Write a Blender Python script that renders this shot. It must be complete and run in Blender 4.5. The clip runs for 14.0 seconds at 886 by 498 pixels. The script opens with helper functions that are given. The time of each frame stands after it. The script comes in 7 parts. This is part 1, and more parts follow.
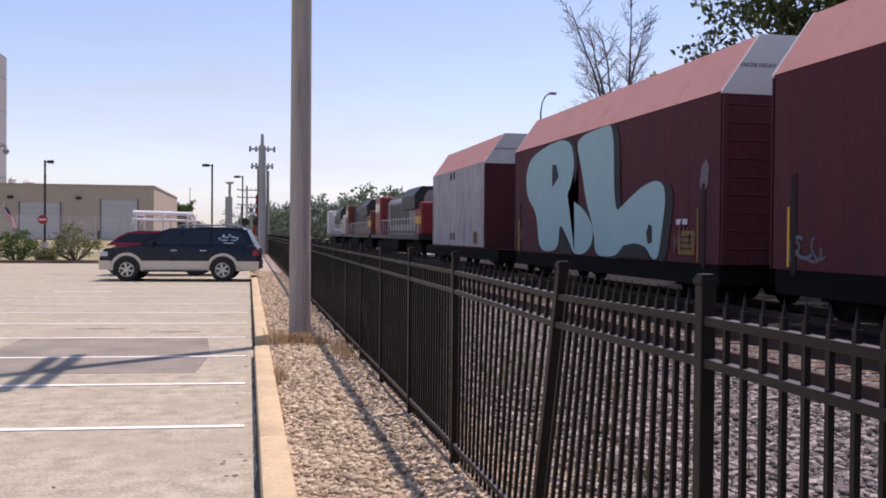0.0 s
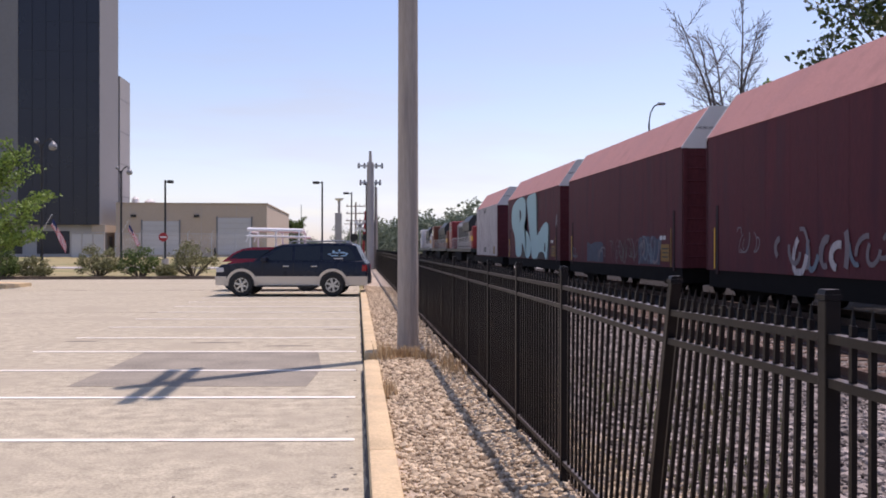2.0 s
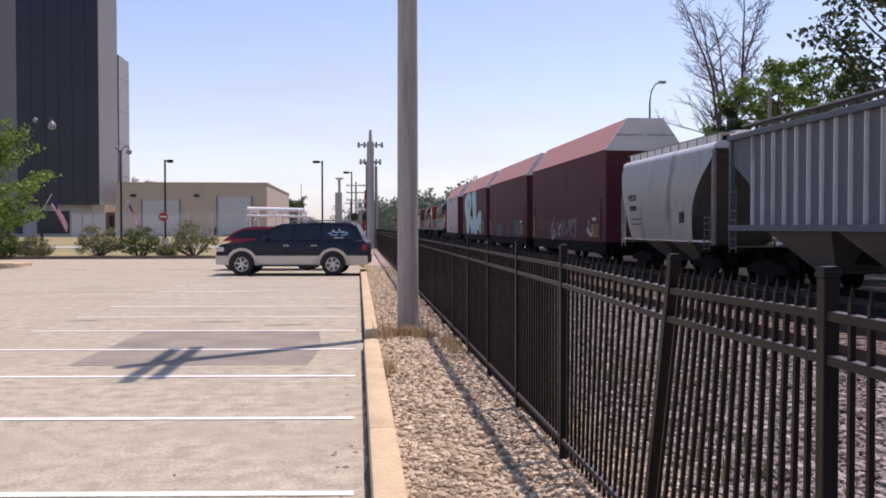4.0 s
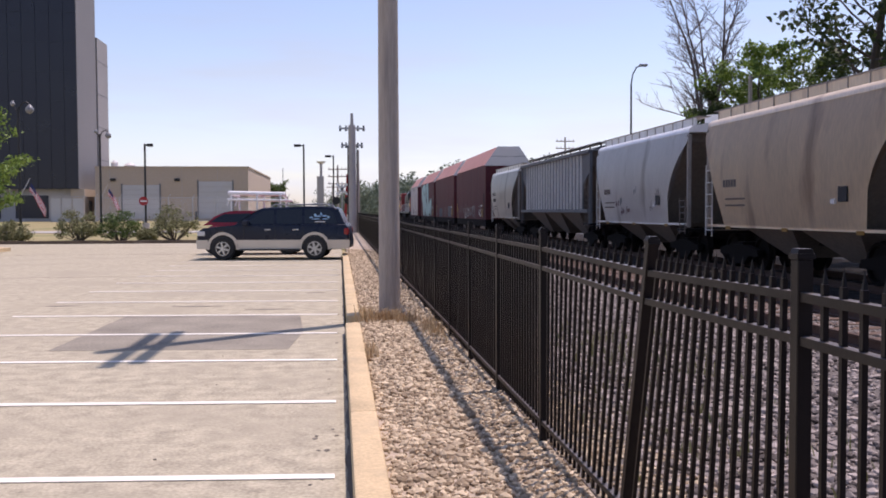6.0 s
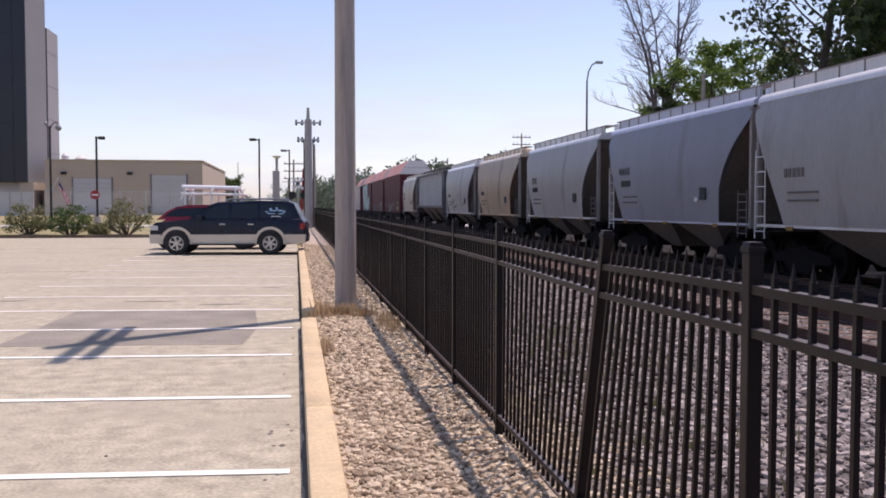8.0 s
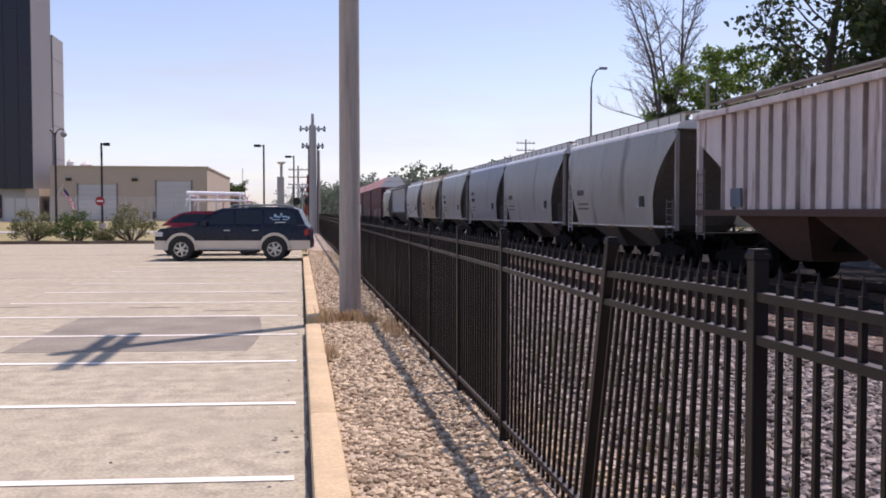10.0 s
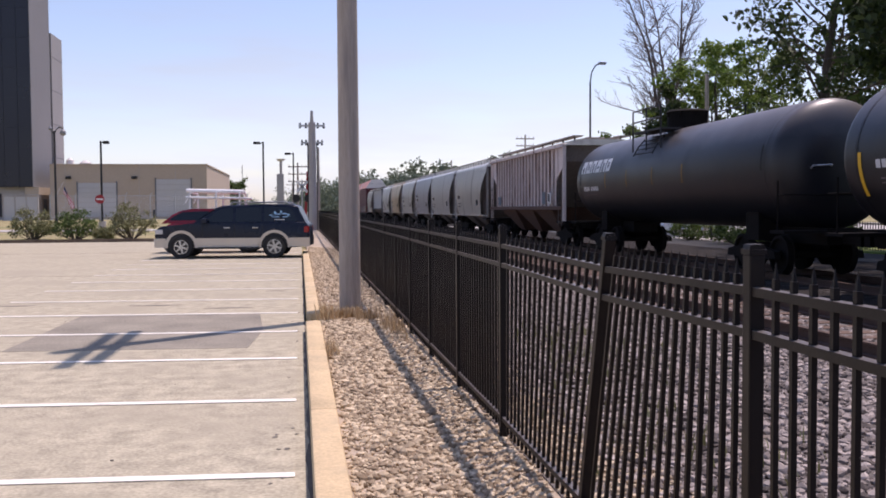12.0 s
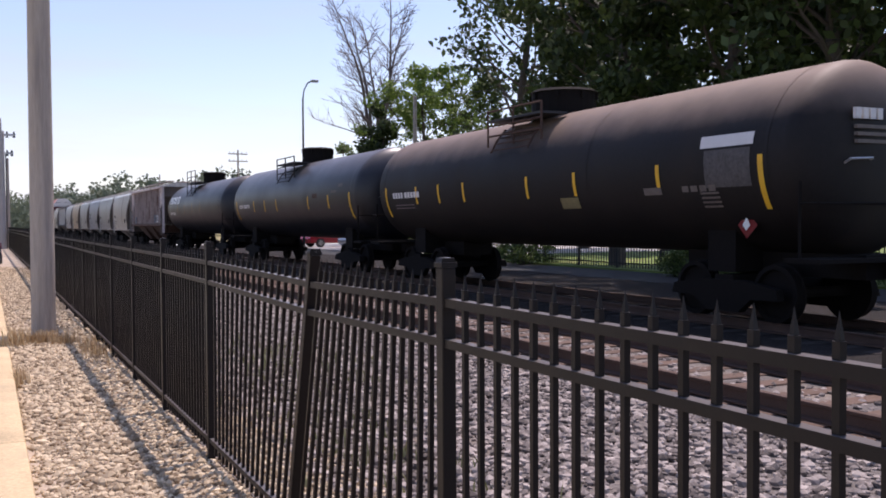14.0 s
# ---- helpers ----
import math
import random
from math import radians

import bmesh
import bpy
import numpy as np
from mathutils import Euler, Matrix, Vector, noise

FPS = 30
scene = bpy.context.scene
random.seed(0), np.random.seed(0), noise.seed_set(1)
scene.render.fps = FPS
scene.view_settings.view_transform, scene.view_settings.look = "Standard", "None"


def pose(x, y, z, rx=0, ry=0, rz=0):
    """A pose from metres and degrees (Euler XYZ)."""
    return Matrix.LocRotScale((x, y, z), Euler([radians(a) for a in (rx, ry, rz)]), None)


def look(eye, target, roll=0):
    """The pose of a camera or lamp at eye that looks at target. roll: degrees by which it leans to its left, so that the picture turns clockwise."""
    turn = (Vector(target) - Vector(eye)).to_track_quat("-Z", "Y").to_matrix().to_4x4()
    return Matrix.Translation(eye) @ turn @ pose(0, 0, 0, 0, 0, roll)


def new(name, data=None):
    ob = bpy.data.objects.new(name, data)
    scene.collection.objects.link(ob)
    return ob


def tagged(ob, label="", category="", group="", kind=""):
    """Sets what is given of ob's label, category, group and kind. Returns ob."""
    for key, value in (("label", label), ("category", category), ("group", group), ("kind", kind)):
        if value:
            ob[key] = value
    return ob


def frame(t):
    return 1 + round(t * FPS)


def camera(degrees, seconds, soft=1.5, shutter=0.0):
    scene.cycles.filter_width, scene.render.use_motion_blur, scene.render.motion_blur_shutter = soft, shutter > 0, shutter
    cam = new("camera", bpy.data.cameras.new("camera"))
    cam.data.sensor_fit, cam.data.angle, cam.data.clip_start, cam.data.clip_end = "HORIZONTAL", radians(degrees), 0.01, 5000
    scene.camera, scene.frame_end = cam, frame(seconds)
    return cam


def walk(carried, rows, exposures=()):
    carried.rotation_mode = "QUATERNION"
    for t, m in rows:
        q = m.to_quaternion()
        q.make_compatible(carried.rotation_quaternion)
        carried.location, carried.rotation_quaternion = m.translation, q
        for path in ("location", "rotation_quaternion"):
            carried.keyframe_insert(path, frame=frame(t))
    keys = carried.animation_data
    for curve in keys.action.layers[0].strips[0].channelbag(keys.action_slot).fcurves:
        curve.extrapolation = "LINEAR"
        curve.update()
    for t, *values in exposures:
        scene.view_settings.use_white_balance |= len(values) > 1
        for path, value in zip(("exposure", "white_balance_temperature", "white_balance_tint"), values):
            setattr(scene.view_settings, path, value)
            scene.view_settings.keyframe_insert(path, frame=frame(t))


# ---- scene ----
cam = camera(50.56, 14.0, soft=1.8)

# seconds, eye, turn to the left, tilt up, lean
PATH = [
    (0, (-0.006, -0.029, 1.671), -11.731, -0.897, 0.504),
    (0.5, (-0.011, -0.018, 1.673), -9.481, -0.985, 0.152),
    (1, (-0.007, 0.001, 1.670), -7.547, -0.755, 0.305),
    (1.5, (-0.012, -0.002, 1.674), -6.328, -0.462, 0.282),
    (2, (-0.007, -0.006, 1.677), -5.221, -0.059, 0.029),
    (2.5, (0.001, 0.000, 1.674), -5.044, -0.253, 0.075),
    (3, (0.000, 0.002, 1.674), -5.061, -0.483, 0.000),
    (5.5, (0.008, 0.003, 1.668), -5.737, -2.340, -0.171),
    (6, (0.016, -0.005, 1.671), -6.268, -2.326, -0.216),
    (6.5, (0.017, -0.001, 1.664), -7.393, -2.398, -0.085),
    (7, (0.018, -0.003, 1.664), -8.256, -2.520, -0.095),
    (7.5, (0.018, -0.002, 1.661), -8.924, -2.646, 0.047),
    (10, (0.018, -0.001, 1.666), -8.652, -2.254, -0.017),
    (10.5, (0.013, -0.005, 1.663), -8.341, -2.318, 0.107),
    (11, (0.019, -0.015, 1.663), -8.229, -2.389, 0.019),
    (11.5, (0.018, -0.014, 1.669), -8.480, -2.403, -0.088),
    (12, (0.024, -0.018, 1.670), -8.643, -2.494, -0.363),
    (12.5, (0.031, -0.025, 1.670), -8.920, -2.491, -0.488),
    (13, (0.036, -0.028, 1.669), -11.260, -2.446, -0.620),
    (13.5, (0.045, -0.035, 1.667), -17.340, -2.170, -0.450),
    (14, (0.060, -0.060, 1.667), -25.930, -1.590, -0.320),
]
walk(cam, [(t, Matrix.Translation(eye) @ pose(0, 0, 0, 0, 0, turn) @ pose(0, 0, 0, 90 + tilt) @ pose(0, 0, 0, 0, 0, lean))
           for t, eye, turn, tilt, lean in PATH], exposures=[(0, 0.30, 6650, 29), (1, 0.34, 6650, 29), (12.8, 0.34, 6650, 29), (14, 0.50, 6650, 27)])

# ---- light ----
TO_SUN = Vector((0.335, 0.267, 1.0)).normalized()
world = bpy.data.worlds.new("sky")
scene.world = world
world.use_nodes = True
wn = world.node_tree
sky = wn.nodes.new("ShaderNodeTexSky")
sky.sky_type = "NISHITA"
sky.sun_disc = False
sky.sun_elevation = math.asin(TO_SUN.z)
sky.sun_rotation = math.atan2(TO_SUN.x, TO_SUN.y)
sky.air_density, sky.dust_density, sky.ozone_density = 1.0, 0.6, 2.2
# pale haze near the horizon with faint streaks of thin cloud in it
ray_way = wn.nodes.new("ShaderNodeTexCoord")
height = wn.nodes.new("ShaderNodeSeparateXYZ")
wn.links.new(ray_way.outputs["Generated"], height.inputs[0])
thin = wn.nodes.new("ShaderNodeMapRange")
thin.inputs[1].default_value, thin.inputs[2].default_value = 0.30, 0.03
thin.inputs[3].default_value, thin.inputs[4].default_value = 0.0, 1.0
wn.links.new(height.outputs["Z"], thin.inputs[0])
squash = wn.nodes.new("ShaderNodeMapping")
squash.inputs["Scale"].default_value = (2.0, 2.0, 13.0)
wn.links.new(ray_way.outputs["Generated"], squash.inputs[0])
streak = wn.nodes.new("ShaderNodeTexNoise")
streak.inputs["Scale"].default_value, streak.inputs["Detail"].default_value = 2.3, 6
wn.links.new(squash.outputs[0], streak.inputs["Vector"])
streak_at = wn.nodes.new("ShaderNodeMapRange")
streak_at.inputs[1].default_value, streak_at.inputs[2].default_value = 0.46, 0.72
streak_at.inputs[3].default_value, streak_at.inputs[4].default_value = 0.25, 0.95
wn.links.new(streak.outputs["Fac"], streak_at.inputs[0])
haze = wn.nodes.new("ShaderNodeMath")
haze.operation = "MULTIPLY"
wn.links.new(thin.outputs[0], haze.inputs[0])
wn.links.new(streak_at.outputs[0], haze.inputs[1])
grey = wn.nodes.new("ShaderNodeRGBToBW")
wn.links.new(sky.outputs[0], grey.inputs[0])
pale = wn.nodes.new("ShaderNodeMix")
pale.data_type, pale.blend_type = "RGBA", "MULTIPLY"
pale.inputs[0].default_value = 1
pale.inputs[7].default_value = (0.77, 0.90, 1.00, 1)
wn.links.new(grey.outputs[0], pale.inputs[6])
veil = wn.nodes.new("ShaderNodeMix")
veil.data_type = "RGBA"
wn.links.new(haze.outputs[0], veil.inputs[0])
wn.links.new(sky.outputs[0], veil.inputs[6])
wn.links.new(pale.outputs[2], veil.inputs[7])
wn.links.new(veil.outputs[2], wn.nodes["Background"].inputs[0])
wn.nodes["Background"].inputs[1].default_value = 0.132
sun = new("sun", bpy.data.lights.new("sun", "SUN"))
sun.data.energy, sun.data.angle, sun.data.color = 3.3, radians(0.53), (1.0, 0.945, 0.86)
sun.matrix_world = look((20, 10, 60), Vector((20, 10, 60)) - TO_SUN)


# ---- materials ----
def mat(name, col, rough=0.6, metal=0.0, var=0.18, scale=1.5, fine=40.0, bump=0.1, stain=None, stain_scale=0.6, stain_at=0.55,
        stretch=(1, 1, 1), rand=0.0, spec=0.5, dist=0.01):
    """A surface with variation at two scales, an optional stain colour, and fine relief."""
    m = bpy.data.materials.new(name)
    m.use_nodes = True
    nt = m.node_tree
    n, l = nt.nodes, nt.links
    b = n["Principled BSDF"]
    tc = n.new("ShaderNodeTexCoord")
    mp = n.new("ShaderNodeMapping")
    mp.inputs["Scale"].default_value = stretch
    l.new(tc.outputs["Object"], mp.inputs[0])

    def noise_at(s, detail):
        q = n.new("ShaderNodeTexNoise")
        q.inputs["Scale"].default_value, q.inputs["Detail"].default_value = s, detail
        l.new(mp.outputs[0], q.inputs["Vector"])
        return q

    big, small = noise_at(scale, 4), noise_at(fine, 3)
    add = n.new("ShaderNodeMath")
    add.operation = "ADD"
    l.new(big.outputs["Fac"], add.inputs[0])
    l.new(small.outputs["Fac"], add.inputs[1])
    last = add.outputs[0]
    if rand:
        info = n.new("ShaderNodeObjectInfo")
        mul = n.new("ShaderNodeMath")
        mul.operation = "MULTIPLY_ADD"
        mul.inputs[1].default_value = rand
        l.new(info.outputs["Random"], mul.inputs[0])
        l.new(last, mul.inputs[2])
        last = mul.outputs[0]
    rng = n.new("ShaderNodeMapRange")
    rng.inputs[1].default_value, rng.inputs[2].default_value = 0.6, 1.4 + rand
    rng.inputs[3].default_value, rng.inputs[4].default_value = 1 - var, 1 + var
    l.new(last, rng.inputs[0])
    tone = n.new("ShaderNodeMix")
    tone.data_type, tone.blend_type = "RGBA", "MULTIPLY"
    tone.inputs[0].default_value = 1
    tone.inputs[6].default_value = (*col, 1)
    l.new(rng.outputs[0], tone.inputs[7])
    colour = tone.outputs[2]
    if stain:
        st = noise_at(stain_scale, 6)
        ramp = n.new("ShaderNodeValToRGB")
        ramp.color_ramp.elements[0].position, ramp.color_ramp.elements[1].position = stain_at, min(stain_at + 0.16, 1)
        l.new(st.outputs["Fac"], ramp.inputs[0])
        mix = n.new("ShaderNodeMix")
        mix.data_type = "RGBA"
        l.new(ramp.outputs[0], mix.inputs[0])
        l.new(colour, mix.inputs[6])
        mix.inputs[7].default_value = (*stain, 1)
        colour = mix.outputs[2]
    l.new(colour, b.inputs["Base Color"])
    rr = n.new("ShaderNodeMapRange")
    rr.inputs[3].default_value, rr.inputs[4].default_value = max(rough - 0.1, 0.02), min(rough + 0.1, 1)
    l.new(big.outputs["Fac"], rr.inputs[0])
    l.new(rr.outputs[0], b.inputs["Roughness"])
    b.inputs["Metallic"].default_value = metal
    b.inputs["Specular IOR Level"].default_value = spec
    if bump:
        bp = n.new("ShaderNodeBump")
        bp.inputs["Strength"].default_value, bp.inputs["Distance"].default_value = bump, dist
        l.new(small.outputs["Fac"], bp.inputs["Height"])
        l.new(bp.outputs[0], b.inputs["Normal"])
    return m


def island_mat(name, a, c, rough=0.85, spec=0.4, translucent=0.0):
    """Loose pieces in one mesh (stones, leaves): a tone of its own for each."""
    m = bpy.data.materials.new(name)
    m.use_nodes = True
    n, l = m.node_tree.nodes, m.node_tree.links
    b = n["Principled BSDF"]
    geo = n.new("ShaderNodeNewGeometry")
    ramp = n.new("ShaderNodeValToRGB")
    ramp.color_ramp.elements[0].color, ramp.color_ramp.elements[1].color = (*a, 1), (*c, 1)
    l.new(geo.outputs["Random Per Island"], ramp.inputs[0])
    l.new(ramp.outputs[0], b.inputs["Base Color"])
    b.inputs["Roughness"].default_value = rough
    b.inputs["Specular IOR Level"].default_value = spec
    if translucent:
        tr = n.new("ShaderNodeBsdfTranslucent")
        l.new(ramp.outputs[0], tr.inputs[0])
        mx = n.new("ShaderNodeMixShader")
        mx.inputs[0].default_value = translucent
        l.new(b.outputs[0], mx.inputs[1])
        l.new(tr.outputs[0], mx.inputs[2])
        l.new(mx.outputs[0], n["Material Output"].inputs[0])
    return m


def glass_mat(name, col, rough=0.05):
    m = bpy.data.materials.new(name)
    m.use_nodes = True
    b = m.node_tree.nodes["Principled BSDF"]
    b.inputs["Base Color"].default_value = (*col, 1)
    b.inputs["Roughness"].default_value = rough
    b.inputs["IOR"].default_value = 1.5
    return m


M_CONCRETE = mat("lot_concrete", (0.408, 0.364, 0.266), 0.9, var=0.42, scale=5.0, fine=34, bump=0.6, stain=(0.372, 0.330, 0.243), stain_scale=0.5, stain_at=0.50, spec=0.2)
M_PATCH = mat("patched_concrete", (0.268, 0.240, 0.19), 0.9, var=0.4, scale=1.2, fine=30, bump=0.3, spec=0.2)
M_STAIN = mat("oily_stain", (0.185, 0.165, 0.135), 0.8, var=0.3, scale=3, fine=30, bump=0.2, spec=0.2)
M_LINE = mat("white_road_paint", (0.84, 0.80, 0.70), 0.7, var=0.06, scale=3, fine=30, bump=0.1, stain=(0.62, 0.57, 0.50), stain_scale=5, stain_at=0.6)
M_CRACK = mat("dark_joint_filler", (0.13, 0.11, 0.09), 0.9, var=0.4, scale=6, fine=40)
M_KERB = mat("tan_painted_kerb", (0.57, 0.43, 0.25), 0.85, var=0.3, scale=2, fine=50, bump=0.3, stain=(0.45, 0.35, 0.22), stain_scale=2.5, stain_at=0.58)
M_MULCH = mat("soil_stained_kerb", (0.13, 0.095, 0.07), 0.95, var=0.4, scale=1.5, fine=20, bump=0.5, stain=(0.22, 0.17, 0.13), stain_scale=0.7)
M_DIRT = mat("dusty_ground", (0.44, 0.35, 0.26), 0.95, var=0.25, scale=1.2, fine=30, bump=0.8, stain=(0.22, 0.19, 0.14), stain_scale=0.8, dist=0.03)
M_BALLASTBED = mat("ballast_bed", (0.145, 0.125, 0.112), 0.95, var=0.4, scale=2, fine=22, bump=1.0, stain=(0.27, 0.21, 0.16), stain_scale=0.5, stain_at=0.56, dist=0.05)
M_GRASS = mat("dry_lawn", (0.30, 0.25, 0.12), 0.95, var=0.35, scale=0.5, fine=12, bump=0.8, stain=(0.17, 0.19, 0.06), stain_scale=0.25, stain_at=0.5, dist=0.05)
M_GREEN = mat("green_lawn", (0.14, 0.20, 0.04), 0.95, var=0.35, scale=0.5, fine=12, bump=0.8, stain=(0.22, 0.22, 0.07), stain_scale=0.3, dist=0.05)
M_ASPHALT = mat("dark_asphalt", (0.030, 0.029, 0.029), 0.9, var=0.2, scale=0.6, fine=40, bump=0.3)
M_ROAD = mat("pale_street_concrete", (0.42, 0.39, 0.36), 0.9, var=0.12, scale=0.5, fine=30, bump=0.2)
M_STONE = island_mat("tan_river_gravel", (0.18, 0.122, 0.07), (0.74, 0.595, 0.405))
M_BALLAST = island_mat("grey_crushed_ballast", (0.055, 0.043, 0.037), (0.46, 0.39, 0.345))
M_FENCE = mat("black_powder_coat", (0.0098, 0.0075, 0.0080), 0.42, var=0.15, scale=4, fine=80, bump=0.05, stain=(0.014, 0.010, 0.0085), stain_scale=3, stain_at=0.6, spec=0.21)
M_POLE = mat("weathered_grey_wood", (0.41, 0.352, 0.30), 0.9, var=0.22, scale=2.0, fine=18, bump=0.7, stretch=(6, 6, 0.35), stain=(0.27, 0.235, 0.215), stain_scale=1.5, dist=0.02)
M_RUST = mat("rusty_rail_steel", (0.075, 0.042, 0.03), 0.8, 0.2, var=0.3, scale=3, fine=60, bump=0.3)
M_TIE = mat("rusty_brown_tie_wood", (0.125, 0.078, 0.056), 0.95, var=0.3, scale=3, fine=25, bump=0.8, stretch=(0.5, 4, 4), rand=0.5)
# ties and bed: oil grime, with the shade around the train painted in
M_TIEDARK = mat("oil_and_shade_dark_tie_wood", (0.026, 0.020, 0.017), 0.9, var=0.3, scale=3, fine=25, bump=0.8, stretch=(0.5, 4, 4), rand=0.4)
M_OILSHADE = mat("oil_and_shade_dark_ballast", (0.022, 0.018, 0.016), 0.95, var=0.5, scale=2, fine=24, bump=1.0, dist=0.04, spec=0.2)
M_BLACK = mat("dull_black_metal", (0.02, 0.02, 0.021), 0.6, 0.1, var=0.2, bump=0.1)
M_UNDER = mat("grimy_running_gear", (0.008, 0.0065, 0.006), 0.85, 0.0, var=0.3, scale=2, fine=25, bump=0.3, spec=0.15)
M_LAMPGREY = mat("dull_grey_lamp_glass", (0.22, 0.22, 0.22), 0.35, 0.0, var=0.1, bump=0)
M_STEEL = mat("galvanised_steel", (0.45, 0.46, 0.47), 0.45, 0.7, var=0.15)
M_WHITE = mat("white_paint", (0.78, 0.78, 0.77), 0.5, var=0.06, bump=0.03)
M_NOTICE = mat("dull_yellow_notice", (0.25, 0.13, 0.02), 0.6, var=0.2, scale=4, bump=0)
M_YELLOW = mat("yellow_reflective_tape", (0.75, 0.42, 0.02), 0.5, var=0.1, bump=0)
# darker maroon that paints the shade of a recess onto a strip
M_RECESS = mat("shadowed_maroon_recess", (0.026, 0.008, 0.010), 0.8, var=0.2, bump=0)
M_MAROON = mat("faded_maroon_paint", (0.106, 0.026, 0.032), 0.65, var=0.25, scale=0.9, fine=14, bump=0.12, stain=(0.086, 0.025, 0.033), stain_scale=0.8, stain_at=0.5, stretch=(1, 2.5, 0.35), spec=0.2)
M_SALMON = mat("sun_bleached_red_roof", (0.54, 0.245, 0.20), 0.65, var=0.12, scale=0.8, fine=15, bump=0.1, stain=(0.46, 0.21, 0.17), stain_scale=1.2)
M_PALE = mat("pale_grey_paint", (0.66, 0.64, 0.62), 0.6, var=0.08, bump=0.05)
M_GREYHOP = mat("light_grey_hopper_paint", (0.66, 0.65, 0.63), 0.34, var=0.13, scale=0.7, fine=12, bump=0.06, stain=(0.42, 0.40, 0.38), stain_scale=0.9, stain_at=0.58, stretch=(1, 1.6, 0.4), spec=0.9)
M_BLUEHOP = mat("bluish_grey_hopper_paint", (0.48, 0.50, 0.57), 0.34, var=0.12, scale=0.7, fine=12, bump=0.06, stain=(0.36, 0.37, 0.41), stain_scale=0.9, stain_at=0.58, stretch=(1, 1.6, 0.4), spec=0.9)
M_WHITEHOP = mat("off_white_hopper_paint", (0.78, 0.77, 0.76), 0.34, var=0.12, scale=0.7, fine=12, bump=0.06, stain=(0.40, 0.38, 0.36), stain_scale=0.9, stain_at=0.57, stretch=(1, 1.6, 0.4), spec=0.9)
M_CREAMHOP = mat("cream_hopper_paint", (0.74, 0.70, 0.63), 0.34, var=0.13, scale=0.7, fine=12, bump=0.06, stain=(0.36, 0.31, 0.26), stain_scale=0.9, stain_at=0.56, stretch=(1, 1.6, 0.4), spec=0.9)
M_TANHOP = mat("dusty_tan_hopper_paint", (0.78, 0.61, 0.43), 0.34, var=0.16, scale=0.7, fine=12, bump=0.08, stain=(0.44, 0.30, 0.20), stain_scale=0.9, stain_at=0.54, stretch=(1, 1.6, 0.4), spec=0.9)
M_DARKHOP = mat("slate_hopper_paint", (0.11, 0.12, 0.135), 0.6, var=0.2, scale=0.8, fine=12, bump=0.08, stain=(0.10, 0.10, 0.11), stain_scale=0.8)
M_RUSTHOP = mat("rust_streaked_grey_paint", (0.70, 0.60, 0.56), 0.75, var=0.2, scale=0.8, fine=12, bump=0.12, stain=(0.24, 0.12, 0.085), stain_scale=1.1, stain_at=0.61, stretch=(1, 3, 0.35))
M_PLACARD = mat("dull_olive_placard", (0.20, 0.165, 0.075), 0.7, var=0.3, scale=5, bump=0)
# post rust, with the dark shade line beside each rib painted in
M_RIB = mat("rust_and_rib_shade_paint", (0.34, 0.275, 0.25), 0.8, var=0.3, scale=1.2, fine=14, bump=0.12, stain=(0.14, 0.08, 0.06), stain_scale=1.4, stain_at=0.52, stretch=(1, 1, 0.4))
M_RUSTY = mat("rust_red_hopper_steel", (0.10, 0.055, 0.04), 0.85, var=0.3, scale=1.5, fine=15, bump=0.2)
M_SLOPE = mat("brown_grey_slope_sheet", (0.15, 0.125, 0.11), 0.8, var=0.25, scale=1, fine=12, bump=0.1)
M_STENCIL = mat("dull_grey_stencil_paint", (0.075, 0.068, 0.066), 0.7, var=0.5, scale=6, fine=20, bump=0)
M_GRATING = mat("dusty_steel_grating", (0.30, 0.27, 0.245), 0.8, 0.1, var=0.3, scale=2, fine=30, bump=0.2)
M_TANK = mat("black_tank_paint", (0.008, 0.0088, 0.013), 0.4, var=0.25, scale=0.9, fine=14, bump=0.06, stain=(0.016, 0.015, 0.015), stain_scale=0.8, stain_at=0.55, stretch=(1, 0.7, 1), spec=0.5)
M_TANKDUSTY = mat("dust_filmed_black_tank_paint", (0.011, 0.009, 0.009), 0.6, var=0.28, scale=0.9, fine=14, bump=0.08, stain=(0.018, 0.014, 0.012), stain_scale=0.9, stain_at=0.52, spec=0.25)


def paint_dusty_lit_top(m, colour, z0, z1):
    """Dust and painted-in sunlight that pale a shell's upper part, with a ragged lower limit."""
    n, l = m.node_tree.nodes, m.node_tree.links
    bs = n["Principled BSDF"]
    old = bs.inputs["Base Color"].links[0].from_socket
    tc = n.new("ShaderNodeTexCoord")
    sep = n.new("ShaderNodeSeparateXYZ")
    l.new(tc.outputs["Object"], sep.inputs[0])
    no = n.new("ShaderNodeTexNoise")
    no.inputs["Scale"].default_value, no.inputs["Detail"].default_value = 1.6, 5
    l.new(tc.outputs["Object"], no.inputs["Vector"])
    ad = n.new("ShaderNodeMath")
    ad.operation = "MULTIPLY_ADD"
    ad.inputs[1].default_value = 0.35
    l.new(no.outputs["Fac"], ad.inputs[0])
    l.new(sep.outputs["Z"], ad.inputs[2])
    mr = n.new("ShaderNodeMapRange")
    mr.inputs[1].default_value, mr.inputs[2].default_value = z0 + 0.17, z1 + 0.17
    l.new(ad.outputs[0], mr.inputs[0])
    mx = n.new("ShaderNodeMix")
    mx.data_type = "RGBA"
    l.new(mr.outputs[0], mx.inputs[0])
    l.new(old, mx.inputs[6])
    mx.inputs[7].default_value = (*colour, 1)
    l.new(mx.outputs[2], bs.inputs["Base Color"])


